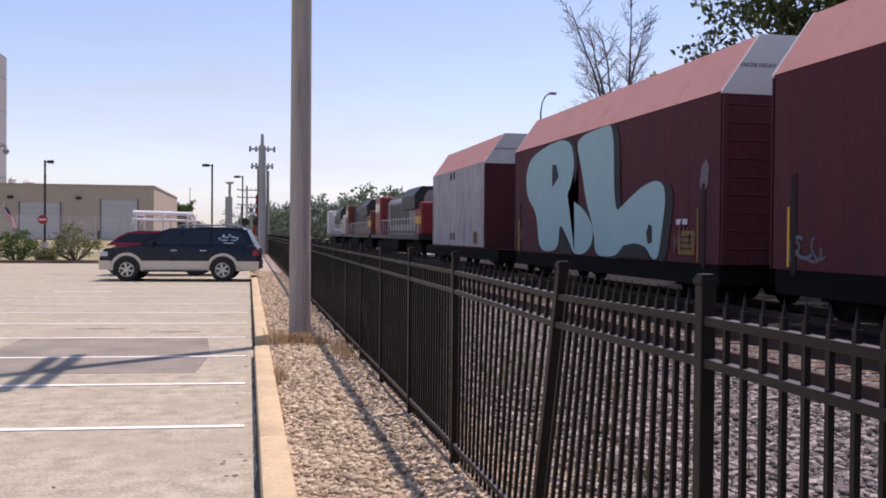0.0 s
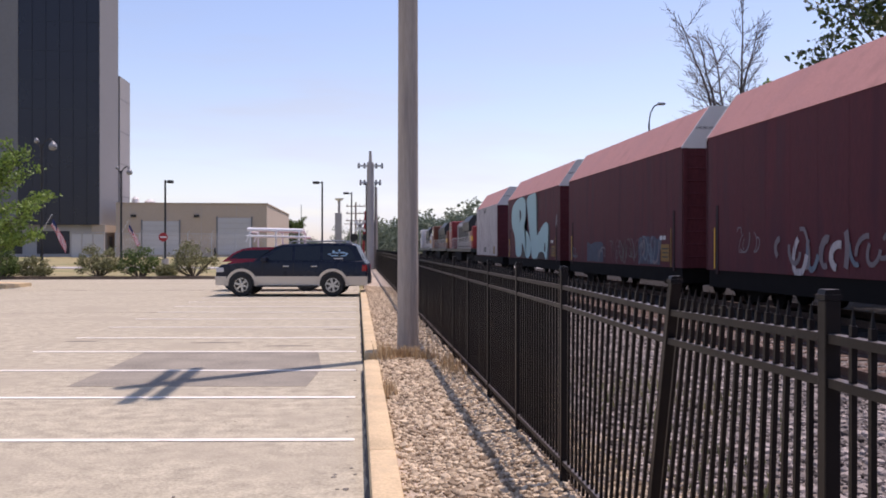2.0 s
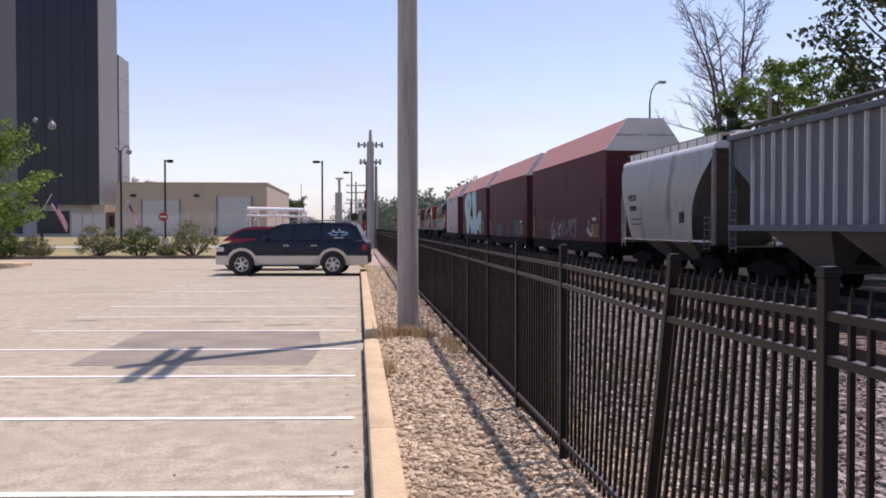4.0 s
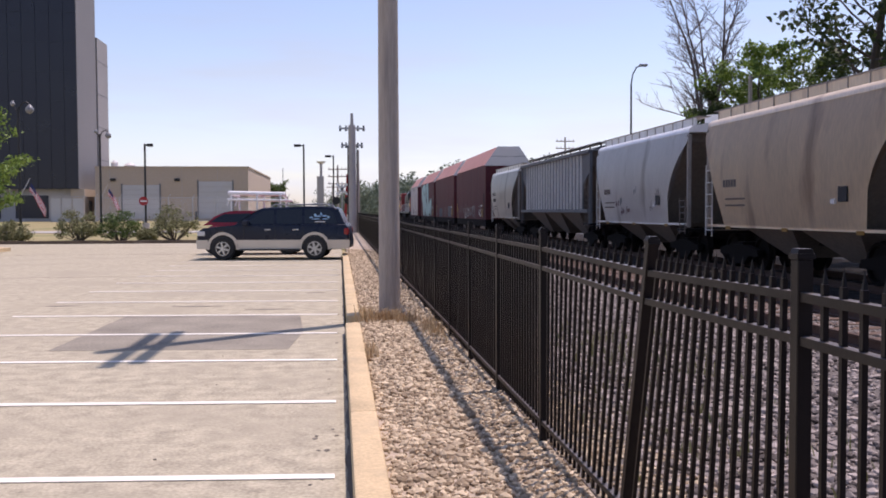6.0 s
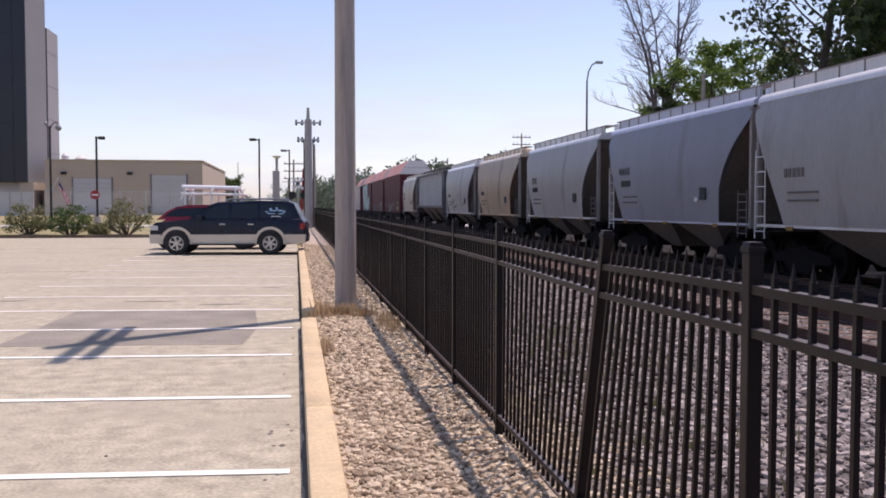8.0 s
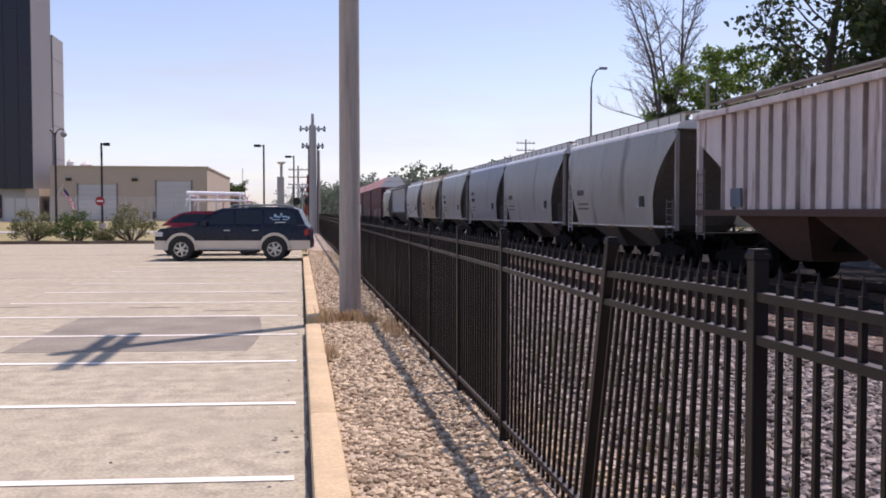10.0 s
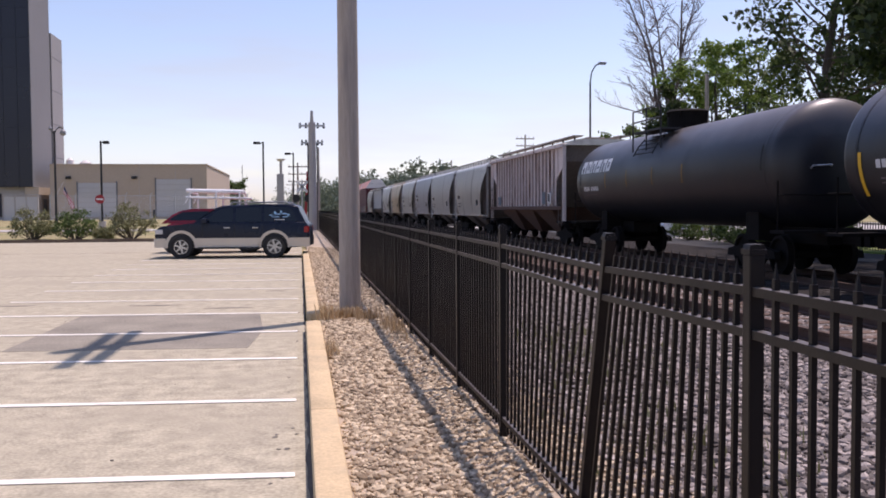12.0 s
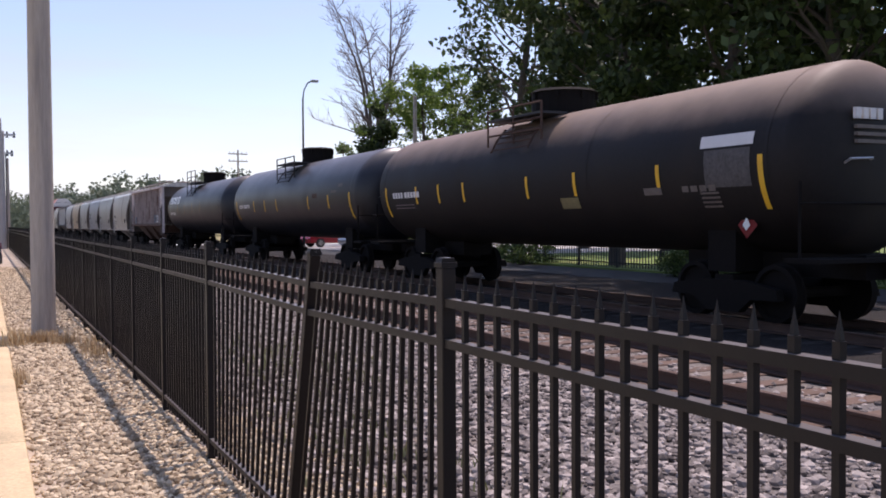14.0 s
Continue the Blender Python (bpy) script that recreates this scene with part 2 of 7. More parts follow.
def paint_lit_top(m, colour):
    """A paler colour on faces that look straight up: their sunlit highlight, painted in."""
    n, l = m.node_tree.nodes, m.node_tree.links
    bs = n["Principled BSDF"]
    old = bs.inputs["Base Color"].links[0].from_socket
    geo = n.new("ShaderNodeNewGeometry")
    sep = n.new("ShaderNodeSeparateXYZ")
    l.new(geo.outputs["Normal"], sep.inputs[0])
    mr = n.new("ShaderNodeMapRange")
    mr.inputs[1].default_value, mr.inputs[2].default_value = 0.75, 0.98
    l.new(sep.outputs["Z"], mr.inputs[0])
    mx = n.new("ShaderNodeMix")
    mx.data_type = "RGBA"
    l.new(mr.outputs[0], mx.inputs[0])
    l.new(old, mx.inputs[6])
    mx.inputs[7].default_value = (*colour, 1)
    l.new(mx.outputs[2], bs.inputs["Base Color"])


# painted highlight on the tops of rails and caps
paint_lit_top(M_FENCE, (0.13, 0.115, 0.11))
# paler tank tops: dust, plus the sunlit tone painted into the colour
paint_dusty_lit_top(M_TANK, (0.115, 0.105, 0.105), 3.1, 3.8)
paint_dusty_lit_top(M_TANKDUSTY, (0.225, 0.165, 0.13), 3.1, 3.75)
M_CYAN = mat("pale_cyan_spray_paint", (0.36, 0.56, 0.55), 0.6, var=0.08, bump=0)
M_INK = mat("black_spray_paint", (0.012, 0.012, 0.016), 0.6, bump=0)
M_SILVER = mat("silver_spray_paint", (0.50, 0.46, 0.46), 0.55, 0.1, var=0.5, scale=1.6, fine=9, bump=0.02, stretch=(1, 8, 0.4), stain=(0.11, 0.055, 0.065), stain_scale=1.6, stain_at=0.50)
M_PINK = mat("faded_pink_spray_paint", (0.15, 0.055, 0.065), 0.7, bump=0)
M_BLUESPRAY = mat("faded_blue_spray_paint", (0.13, 0.165, 0.195), 0.7, var=0.3, scale=2, bump=0)
M_BLUESMEAR = mat("dull_blue_spray_smear", (0.055, 0.068, 0.098), 0.7, var=0.5, scale=2.5, fine=9, bump=0, stain=(0.075, 0.03, 0.045), stain_scale=1.6, stain_at=0.52)
M_LILAC = mat("faded_lilac_spray_paint", (0.19, 0.155, 0.16), 0.7, var=0.3, scale=2, bump=0)
M_ORANGE = mat("locomotive_orange", (0.17, 0.042, 0.018), 0.5, var=0.12)
M_LOCORED = mat("locomotive_red", (0.26, 0.025, 0.025), 0.45, var=0.1)
M_LOCODARK = mat("locomotive_dark_green_black", (0.02, 0.025, 0.025), 0.5, var=0.2)
M_LOCOSILVER = mat("dusty_locomotive_silver", (0.30, 0.28, 0.27), 0.55, 0.1, var=0.2)
M_NAVY = mat("dark_navy_car_paint", (0.008, 0.012, 0.026), 0.28, 0.0, var=0.1, bump=0, spec=0.3)
M_TANTRIM = mat("tan_body_cladding", (0.60, 0.53, 0.43), 0.45, 0.1, var=0.06, bump=0)
M_REDCAR = mat("red_car_paint", (0.26, 0.012, 0.02), 0.2, var=0.08, bump=0)
M_GLASS = glass_mat("dark_tinted_glass", (0.006, 0.007, 0.009))
M_TYRE = mat("tyre_rubber", (0.02, 0.02, 0.02), 0.85, var=0.2)
M_CHROME = mat("bright_alloy", (0.42, 0.42, 0.42), 0.3, 0.9, var=0.06, bump=0)
M_TAIL = mat("red_lamp_lens", (0.30, 0.008, 0.012), 0.15, bump=0)
M_LENS = mat("clear_lamp_lens", (0.6, 0.6, 0.6), 0.1, bump=0)
M_DECAL = mat("pale_blue_decal", (0.35, 0.55, 0.70), 0.4, bump=0)
M_BEIGE = mat("beige_tilt_up_concrete", (0.47, 0.38, 0.295), 0.9, var=0.06, scale=0.3, fine=6, bump=0.05)
M_PLINTH = mat("grey_concrete_panel", (0.42, 0.39, 0.37), 0.9, var=0.1, scale=0.3, fine=6, bump=0.05)
M_TOWERGREY = mat("grey_tower_concrete", (0.18, 0.18, 0.187), 0.85, var=0.08, scale=0.2, fine=4, bump=0.05)
M_WING = mat("pale_grey_wing_concrete", (0.27, 0.265, 0.265), 0.85, var=0.1, scale=0.2, fine=4, bump=0.05)
M_CURTAIN = mat("dark_blue_black_curtain_wall", (0.006, 0.008, 0.022), 0.3, var=0.2, scale=0.3, bump=0)
M_DOORGREY = mat("pale_sectional_door", (0.50, 0.49, 0.48), 0.6, var=0.05, bump=0.03)
M_BARK = mat("grey_brown_bark", (0.10, 0.08, 0.065), 0.95, var=0.3, scale=4, fine=30, bump=0.8, stretch=(3, 3, 0.6))
M_DEADBARK = mat("pale_dead_bark", (0.12, 0.10, 0.09), 0.95, var=0.25, scale=4, fine=30, bump=0.6)
M_LEAF = island_mat("mid_green_leaves", (0.045, 0.078, 0.022), (0.15, 0.21, 0.055), 0.55, translucent=0.4)
# darker leaf copy: the shade of backlit crowns is painted into it
M_LEAFDARK = island_mat("shaded_dark_green_leaves", (0.020, 0.036, 0.012), (0.075, 0.112, 0.030), 0.6, translucent=0.24)
M_LEAFLIGHT = island_mat("fresh_green_leaves", (0.08, 0.14, 0.025), (0.24, 0.34, 0.07), 0.55, translucent=0.3)
# distance haze is mixed into these leaf tones
M_LEAFFAR = island_mat("haze_paled_far_leaves", (0.10, 0.13, 0.09), (0.20, 0.245, 0.16), 0.7, translucent=0.2)
M_SHRUB = island_mat("olive_shrub_leaves", (0.12, 0.125, 0.05), (0.30, 0.29, 0.14), 0.6, translucent=0.2)
M_STRAW = island_mat("dry_straw_weeds", (0.34, 0.225, 0.12), (0.62, 0.47, 0.28), 0.8, translucent=0.2)
M_SIGNRED = mat("red_sign_face", (0.36, 0.015, 0.02), 0.4, bump=0)
M_FLAGBLUE = mat("navy_flag_cloth", (0.02, 0.03, 0.12), 0.8, bump=0.1)
M_FLAGRED = mat("red_flag_cloth", (0.50, 0.03, 0.04), 0.8, bump=0.1)
M_FLAGWHITE = mat("white_flag_cloth", (0.75, 0.73, 0.72), 0.8, bump=0.1)


# ---- building blocks ----
def box(bm, x0, x1, y0, y1, z0, z1, m=None):
    vs = [bm.verts.new((x, y, z)) for x in (x0, x1) for y in (y0, y1) for z in (z0, z1)]
    for q in ((0, 1, 3, 2), (4, 6, 7, 5), (0, 4, 5, 1), (2, 3, 7, 6), (0, 2, 6, 4), (1, 5, 7, 3)):
        bm.faces.new([vs[i] for i in q])
    if m is not None:
        for v in vs:
            v.co = m @ v.co
    return vs


def rbox(bm, x0, x1, y0, y1, z0, z1, r):
    """A box with bevelled edges."""
    t = bmesh.new()
    box(t, x0, x1, y0, y1, z0, z1)
    bmesh.ops.bevel(t, geom=t.edges[:], offset=r, segments=2, affect="EDGES", profile=0.5)
    join(bm, t)


def join(bm, t):
    me = bpy.data.meshes.new("tmp")
    t.to_mesh(me)
    t.free()
    bm.from_mesh(me)
    bpy.data.meshes.remove(me)


def tube(bm, a, c, r0, r1=None, n=10, caps=True):
    a, c = Vector(a), Vector(c)
    r1 = r0 if r1 is None else r1
    q = (c - a).to_track_quat("Z", "Y")
    rings = []
    for p, r in ((a, r0), (c, r1)):
        rings.append([bm.verts.new(p + q @ Vector((r * math.cos(2 * math.pi * k / n), r * math.sin(2 * math.pi * k / n), 0))) for k in range(n)])
    for k in range(n):
        bm.faces.new((rings[0][k], rings[0][(k + 1) % n], rings[1][(k + 1) % n], rings[1][k]))
    if caps:
        bm.faces.new(rings[0][::-1])
        bm.faces.new(rings[1])


def prism(bm, pts, a, c, axis="y"):
    """A polygon of (u, v) pushed from a to c along an axis; u, v are the other two axes in order."""
    def at(u, v, w):
        return (w, u, v) if axis == "x" else (u, w, v) if axis == "y" else (u, v, w)
    lo = [bm.verts.new(at(u, v, a)) for u, v in pts]
    hi = [bm.verts.new(at(u, v, c)) for u, v in pts]
    k = len(pts)
    bm.faces.new(lo[::-1])
    bm.faces.new(hi)
    for i in range(k):
        bm.faces.new((lo[i], lo[(i + 1) % k], hi[(i + 1) % k], hi[i]))


def finish(name, bm, material, smooth=False):
    bmesh.ops.recalc_face_normals(bm, faces=bm.faces[:])
    me = bpy.data.meshes.new(name)
    bm.to_mesh(me)
    bm.free()
    me.materials.append(material)
    if smooth:
        me.shade_smooth()
        me.set_sharp_from_angle(angle=radians(40))
    return me


def part(name, bm, material, parent, label="", smooth=False):
    ob = new(name, finish(name, bm, material, smooth))
    ob.parent = parent
    return tagged(ob, label)


def boxpart(name, material, parent, *dims, label=""):
    bm = bmesh.new()
    box(bm, *dims)
    return part(name, bm, material, parent, label)


def thing(name, label, category, group="", at=None, kind=""):
    ob = new(name)
    ob.empty_display_size = 0.2
    if at is not None:
        ob.matrix_basis = at
    return tagged(ob, label, category, group, kind)


def structure(name, bm, material, label, category="", kind="structure", smooth=False):
    return tagged(new(name, finish(name, bm, material, smooth)), label, category or name.replace("_", " "), kind=kind)


def lettering(words, size, material, parent, m, name="lettering", label=""):
    """Flat letters in the built-in font, as a mesh. They read along local x, upright along local y."""
    cu = bpy.data.curves.new("words", "FONT")
    cu.body, cu.size, cu.extrude, cu.align_x, cu.align_y = words, size, 0.003, "CENTER", "CENTER"
    ob = bpy.data.objects.new("words", cu)
    scene.collection.objects.link(ob)
    me = bpy.data.meshes.new_from_object(ob.evaluated_get(bpy.context.evaluated_depsgraph_get()))
    bpy.data.objects.remove(ob)
    bpy.data.curves.remove(cu)
    me.materials.clear()
    me.materials.append(material)
    me.transform(m)
    t = new(name, me)
    t.parent = parent
    return tagged(t, label)


def scatter(name, material, spots, sizes, seed, flat=0.8):
    """Many small rough stones in one mesh: spots (n, 3), sizes (n,)."""
    rs = np.random.RandomState(seed)
    n = len(spots)
    t = bmesh.new()
    bmesh.ops.create_icosphere(t, subdivisions=1, radius=0.9)
    base = np.array([tuple(q.co) for q in t.verts])
    tris = np.array([[q.index for q in g.verts] for g in t.faces])
    t.free()
    k = len(base)
    v = base[None] * (0.78 + 0.44 * rs.rand(n, k, 1)) * (0.7 + 0.6 * rs.rand(n, 1, 3)) * np.array([1, 1, flat])
    a = rs.rand(n) * 6.283
    c, s = np.cos(a)[:, None], np.sin(a)[:, None]
    tilt = (rs.rand(n) - 0.5)[:, None] * 0.5
    x, y, z = v[..., 0] * c - v[..., 1] * s, v[..., 0] * s + v[..., 1] * c, v[..., 2]
    z = z + x * tilt
    v = np.stack([x, y, z], -1) * sizes[:, None, None] + spots[:, None]
    f = (tris[None] + k * np.arange(n)[:, None, None]).reshape(-1, 3)
    me = bpy.data.meshes.new(name)
    me.from_pydata(v.reshape(-1, 3).tolist(), [], f.tolist())
    me.materials.append(material)
    return new(name, me)


# ---- ground, lot, street ----
def lawn_height(x, y):
    """The lawn before the office block climbs gently away from the lot."""
    return 0.0 if x > -2 else min(max(y - 52, 0) * 0.012, 0.6) * min((-2 - x) / 3, 1)


def gravel_height(x):
    """The gravel strip falls from the kerb to the foot of the fence."""
    return 0.075 - 0.07 * (x - 0.28)


def build_ground():
    bm = bmesh.new()
    box(bm, -1500, 1500, -300, 2500, -1.0, -0.06)
    structure("ground", bm, M_GRASS, "dry brownish grass ground reaching to the horizon", "ground")
    bm = bmesh.new()
    box(bm, -40, 0.08, -12, 51.8, -0.3, 0.0)
    lot = structure("parking_lot", bm, M_CONCRETE, "sunlit pale concrete parking lot", "pavement")
    for k in range(-3, 13):
        y, b = 8.24 + 2.335 * k, bmesh.new()
        vs = box(b, -5.2, -0.03, -0.05, 0.05, 0.004, 0.008)
        for v in vs:
            v.co.y += y - 0.03 - 0.078 * v.co.x + 0.01 * math.sin(3 * v.co.x)
        part("parking_line", b, M_LINE, lot)
    b = bmesh.new()
    prism(b, [(-3.4, 15.45), (-0.63, 15.2), (-0.5, 13.1), (-0.62, 11.45), (-3.5, 11.7)], 0.001, 0.003, "z")
    part("repair_patch", b, M_PATCH, lot, "darker grey concrete repair patch")
    for x, y, w in ((-2.5, 16.9, 0.42), (-1.2, 16.22, 0.40), (-4.9, 17.3, 0.3), (-0.5, 19.4, 0.2)):
        b = bmesh.new()
        prism(b, [(x + w * math.cos(a) * (1 + 0.2 * math.sin(3 * a)), y - 0.09 * (x + 1) * 0 + 0.07 * math.sin(a)) for a in np.linspace(0, 6.283, 13)[:-1]], 0.001, 0.003, "z")
        part("stain", b, M_STAIN, lot, "dark oily stain")
    rs = random.Random(4)
    for x0, x1, y in ((-16, 0, 24.9), (-16, 0, 38)):
        b = bmesh.new()
        box(b, x0, x1, y, y + 0.012, 0.0, 0.002)
        part("expansion_joint", b, M_CRACK, lot)
    # a ragged line of grime in the gutter, then loose flakes of it
    b = bmesh.new()
    rows = []
    for k in range(340):
        y = 2 + 0.1 * k
        w = 0.014 + 0.008 * math.sin(1.3 * y) + 0.014 * math.sin(7.1 * y + 1) * math.sin(2.2 * y) + 0.012 * rs.random()
        rows.append((b.verts.new((0.078 - max(w, 0.008), y, 0.003)), b.verts.new((0.078, y, 0.003))))
    for p, q in zip(rows, rows[1:]):
        b.faces.new((p[0], p[1], q[1], q[0]))
    part("gutter_grime", b, M_CRACK, lot, "dark grime along the kerb")
    for k in range(24):
        near = k < 18
        x = -0.02 - 0.16 * rs.random() ** 2 if near else -0.3 - 4.2 * rs.random()
        y, r = 4.5 + 12 * rs.random() ** 1.3, rs.uniform(0.010, 0.026) if near else rs.uniform(0.007, 0.014)
        b = bmesh.new()
        prism(b, [(x + r * rs.uniform(0.5, 1.1) * math.cos(a), y + r * rs.uniform(0.6, 1.6) * math.sin(a)) for a in np.linspace(0, 6.283, 9)[:-1]], 0.002, 0.004 + 0.3 * r * (0 if near else 1), "z")
        part("grime_flake" if near else "pebble", b, M_STAIN, lot)

    # kerbs along the gravel, with a break before the pole
    bm = bmesh.new()
    y = -2.0
    while y < 12.7:
        rbox(bm, 0.08, 0.285, y, min(y + 3.05, 12.85) - 0.012, -0.2, 0.15, 0.025)
        y += 3.05
    structure("kerb_near", bm, M_KERB, "tan painted concrete kerb beside the gravel strip", "kerb", smooth=True)
    bm = bmesh.new()
    y = 13.75
    while y < 34:
        rbox(bm, 0.10, 0.30, y, y + 3.03, -0.2, 0.15, 0.025)
        y += 3.05
    structure("kerb_far", bm, M_KERB, "tan painted concrete kerb beyond the pole", "kerb", smooth=True)
    bm = bmesh.new()
    prism(bm, [(0.09, 12.85), (0.28, 12.85), (0.30, 13.75), (0.12, 13.75)], -0.2, 0.05, "z")
    structure("kerb_ramp", bm, M_KERB, "broken low stretch of the tan kerb", "kerb")

    # bed of the gravel strip and of the railway
    bm = bmesh.new()
    prism(bm, [(0.28, -0.3), (1.5, -0.3), (1.5, gravel_height(1.5)), (0.28, gravel_height(0.28))], -3, 90, "y")
    structure("gravel_bed", bm, M_DIRT, "dusty tan earth under the gravel strip", "gravel")
    bm = bmesh.new()
    box(bm, 1.5, 14.3, -30, 420, -0.4, 0.0)
    structure("ballast_bed", bm, M_BALLASTBED, "grey stony ballast bed of the railway", "railway bed")
    # dark sheet: oily ballast plus the painted shade of train and trees
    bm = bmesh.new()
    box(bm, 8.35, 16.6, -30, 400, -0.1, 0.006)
    structure("track_bed", bm, M_OILSHADE, "ballast under the train, darkened by oil and painted shade", "railway bed")

    # far kerb of the lot and the lawn before the buildings
    bm = bmesh.new()
    prism(bm, [(-60, 52.0), (-4.2, 51.2), (-4.2, 51.4), (-60, 52.2)], -0.1, 0.16, "z")
    structure("kerb_lawn", bm, M_MULCH, "low kerb stained dark with soil before the lawn", "kerb")
    bm = bmesh.new()
    nx, ny = 40, 40
    grid = [[bm.verts.new((x, y, lawn_height(x, y) + 0.05)) for y in np.linspace(51.6, 175, ny)] for x in np.linspace(-110, -2.2, nx)]
    for i in range(nx - 1):
        for j in range(ny - 1):
            bm.faces.new((grid[i][j], grid[i + 1][j], grid[i + 1][j + 1], grid[i][j + 1]))
    structure("lawn", bm, M_GRASS, "dry patchy lawn rising to the office building", "lawn", smooth=True)
    bm = bmesh.new()
    prism(bm, [(-60, 70), (-6, 66), (-6, 69), (-60, 74)], 0.05, 0.5, "z")
    for v in bm.verts:
        if v.co.z > 0.2:
            v.co.z = lawn_height(v.co.x, v.co.y) + 0.09
    structure("drive", bm, M_ROAD, "pale concrete drive across the lawn", "road")
    bm = bmesh.new()
    prism(bm, [(-26, 38.5), (-16.5, 38.7), (-14.4, 40), (-14.2, 42.5), (-16.5, 44.5), (-26, 45)], 0, 0.15, "z")
    structure("island_kerb", bm, M_KERB, "planted island with a concrete kerb", "kerb")

    # cross street at the level crossing and the street behind the railway
    bm = bmesh.new()
    box(bm, -2.2, 60, 76, 84, -0.3, 0.012)
    structure("cross_street", bm, M_ROAD, "pale street crossing the tracks", "road")
    bm = bmesh.new()
    box(bm, 16.65, 19.6, -60, 400, -0.3, 0.0)
    structure("street", bm, M_ASPHALT, "dark asphalt street behind the railway", "road")
    bm = bmesh.new()
    box(bm, 19.8, 48, 42, 75, -0.3, 0.006)
    structure("far_lot", bm, M_ROAD, "sunlit concrete lot across the street", "pavement")
    bm = bmesh.new()
    box(bm, 19.8, 120, -60, 41.8, -0.3, 0.04)
    structure("far_lawn", bm, M_GREEN, "sunlit green lawn behind the railway", "lawn")


def build_stones():
    rs = np.random.RandomState(7)

    def field(x0, x1, y0, y1, per, z, s0, s1):
        n = int((x1 - x0) * (y1 - y0) * per)
        p = np.stack([x0 + (x1 - x0) * rs.rand(n), y0 + (y1 - y0) * rs.rand(n), np.full(n, z or 0.0)], 1)
        sz = s0 + (s1 - s0) * rs.rand(n) ** 2
        if z is None:
            p[:, 2] = gravel_height(p[:, 0])
        p[:, 2] += sz * 0.25
        return p, sz

    a = [field(0.30, 1.48, -2.9, 3.8, 600, None, 0.012, 0.034), field(0.30, 1.48, 3.8, 9, 1250, None, 0.011, 0.034), field(0.30, 1.48, 9, 16, 950, None, 0.013, 0.036),
         field(0.32, 1.48, 16, 40, 380, None, 0.015, 0.034), field(0.34, 1.44, 4, 14, 28, None, 0.036, 0.052), field(1.5, 2.3, -0.5, 8, 700, 0.0, 0.012, 0.028), field(1.5, 2.2, 8, 22, 300, 0.0, 0.015, 0.03)]
    ob = scatter("gravel", M_STONE, np.concatenate([p for p, _ in a]), np.concatenate([s for _, s in a]), 1)
    tagged(ob, "loose tan and white river gravel beside the fence", "gravel", kind="stuff")
    a = [field(1.55, 5.9, -6, -0.5, 120, 0.0, 0.02, 0.05), field(2.0, 5.9, -0.5, 8, 400, 0.0, 0.018, 0.052), field(1.5, 5.9, 8, 20, 260, 0.0, 0.02, 0.048), field(1.5, 5.9, 20, 40, 50, 0.0, 0.035, 0.065),
         field(6.35, 7.5, 0, 22, 60, -0.01, 0.03, 0.05), field(7.75, 8.35, 0, 22, 130, 0.0, 0.03, 0.06)]
    ob = scatter("ballast", M_BALLAST, np.concatenate([p for p, _ in a]), np.concatenate([s for _, s in a]), 2)
    tagged(ob, "grey crushed stone ballast around the tracks", "ballast", kind="stuff")


def build_track(xc, label, near):
    tr = thing("railway_track", label, "railway track", "railway tracks", pose(xc, 0, 0))
    prof = [(-0.07, 0.02), (0.07, 0.02), (0.07, 0.035), (0.012, 0.05), (0.012, 0.135), (0.036, 0.145), (0.036, 0.17), (-0.036, 0.17), (-0.036, 0.145), (-0.012, 0.135), (-0.012, 0.05), (-0.07, 0.035)]
    for sx in (-0.7525, 0.7525):
        bm = bmesh.new()
        prism(bm, [(sx + u, v) for u, v in prof], -30, 400, "y")
        part("rail", bm, M_RUST, tr, "rusty steel rail")
    bm = bmesh.new()
    rbox(bm, -1.3, 1.3, -0.115, 0.115, -0.15, 0.018, 0.012)
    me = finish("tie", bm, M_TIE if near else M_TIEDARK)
    y, rest, rs = -3.0, bmesh.new(), random.Random(int(xc * 10))
    while y < 160:
        if y < (75 if near else 30):
            ob = new("tie", me)
            ob.parent = tr
            ob.matrix_basis = pose(rs.uniform(-0.04, 0.04), y, rs.uniform(-0.008, 0.004), 0, 0, rs.uniform(-1.5, 1.5))
        else:
            box(rest, -1.3, 1.3, y - 0.115, y + 0.115, -0.15, 0.018)
        y += 0.53
    tagged(part("tie_run", rest, M_TIE if near else M_TIEDARK, tr), kind="stuff")


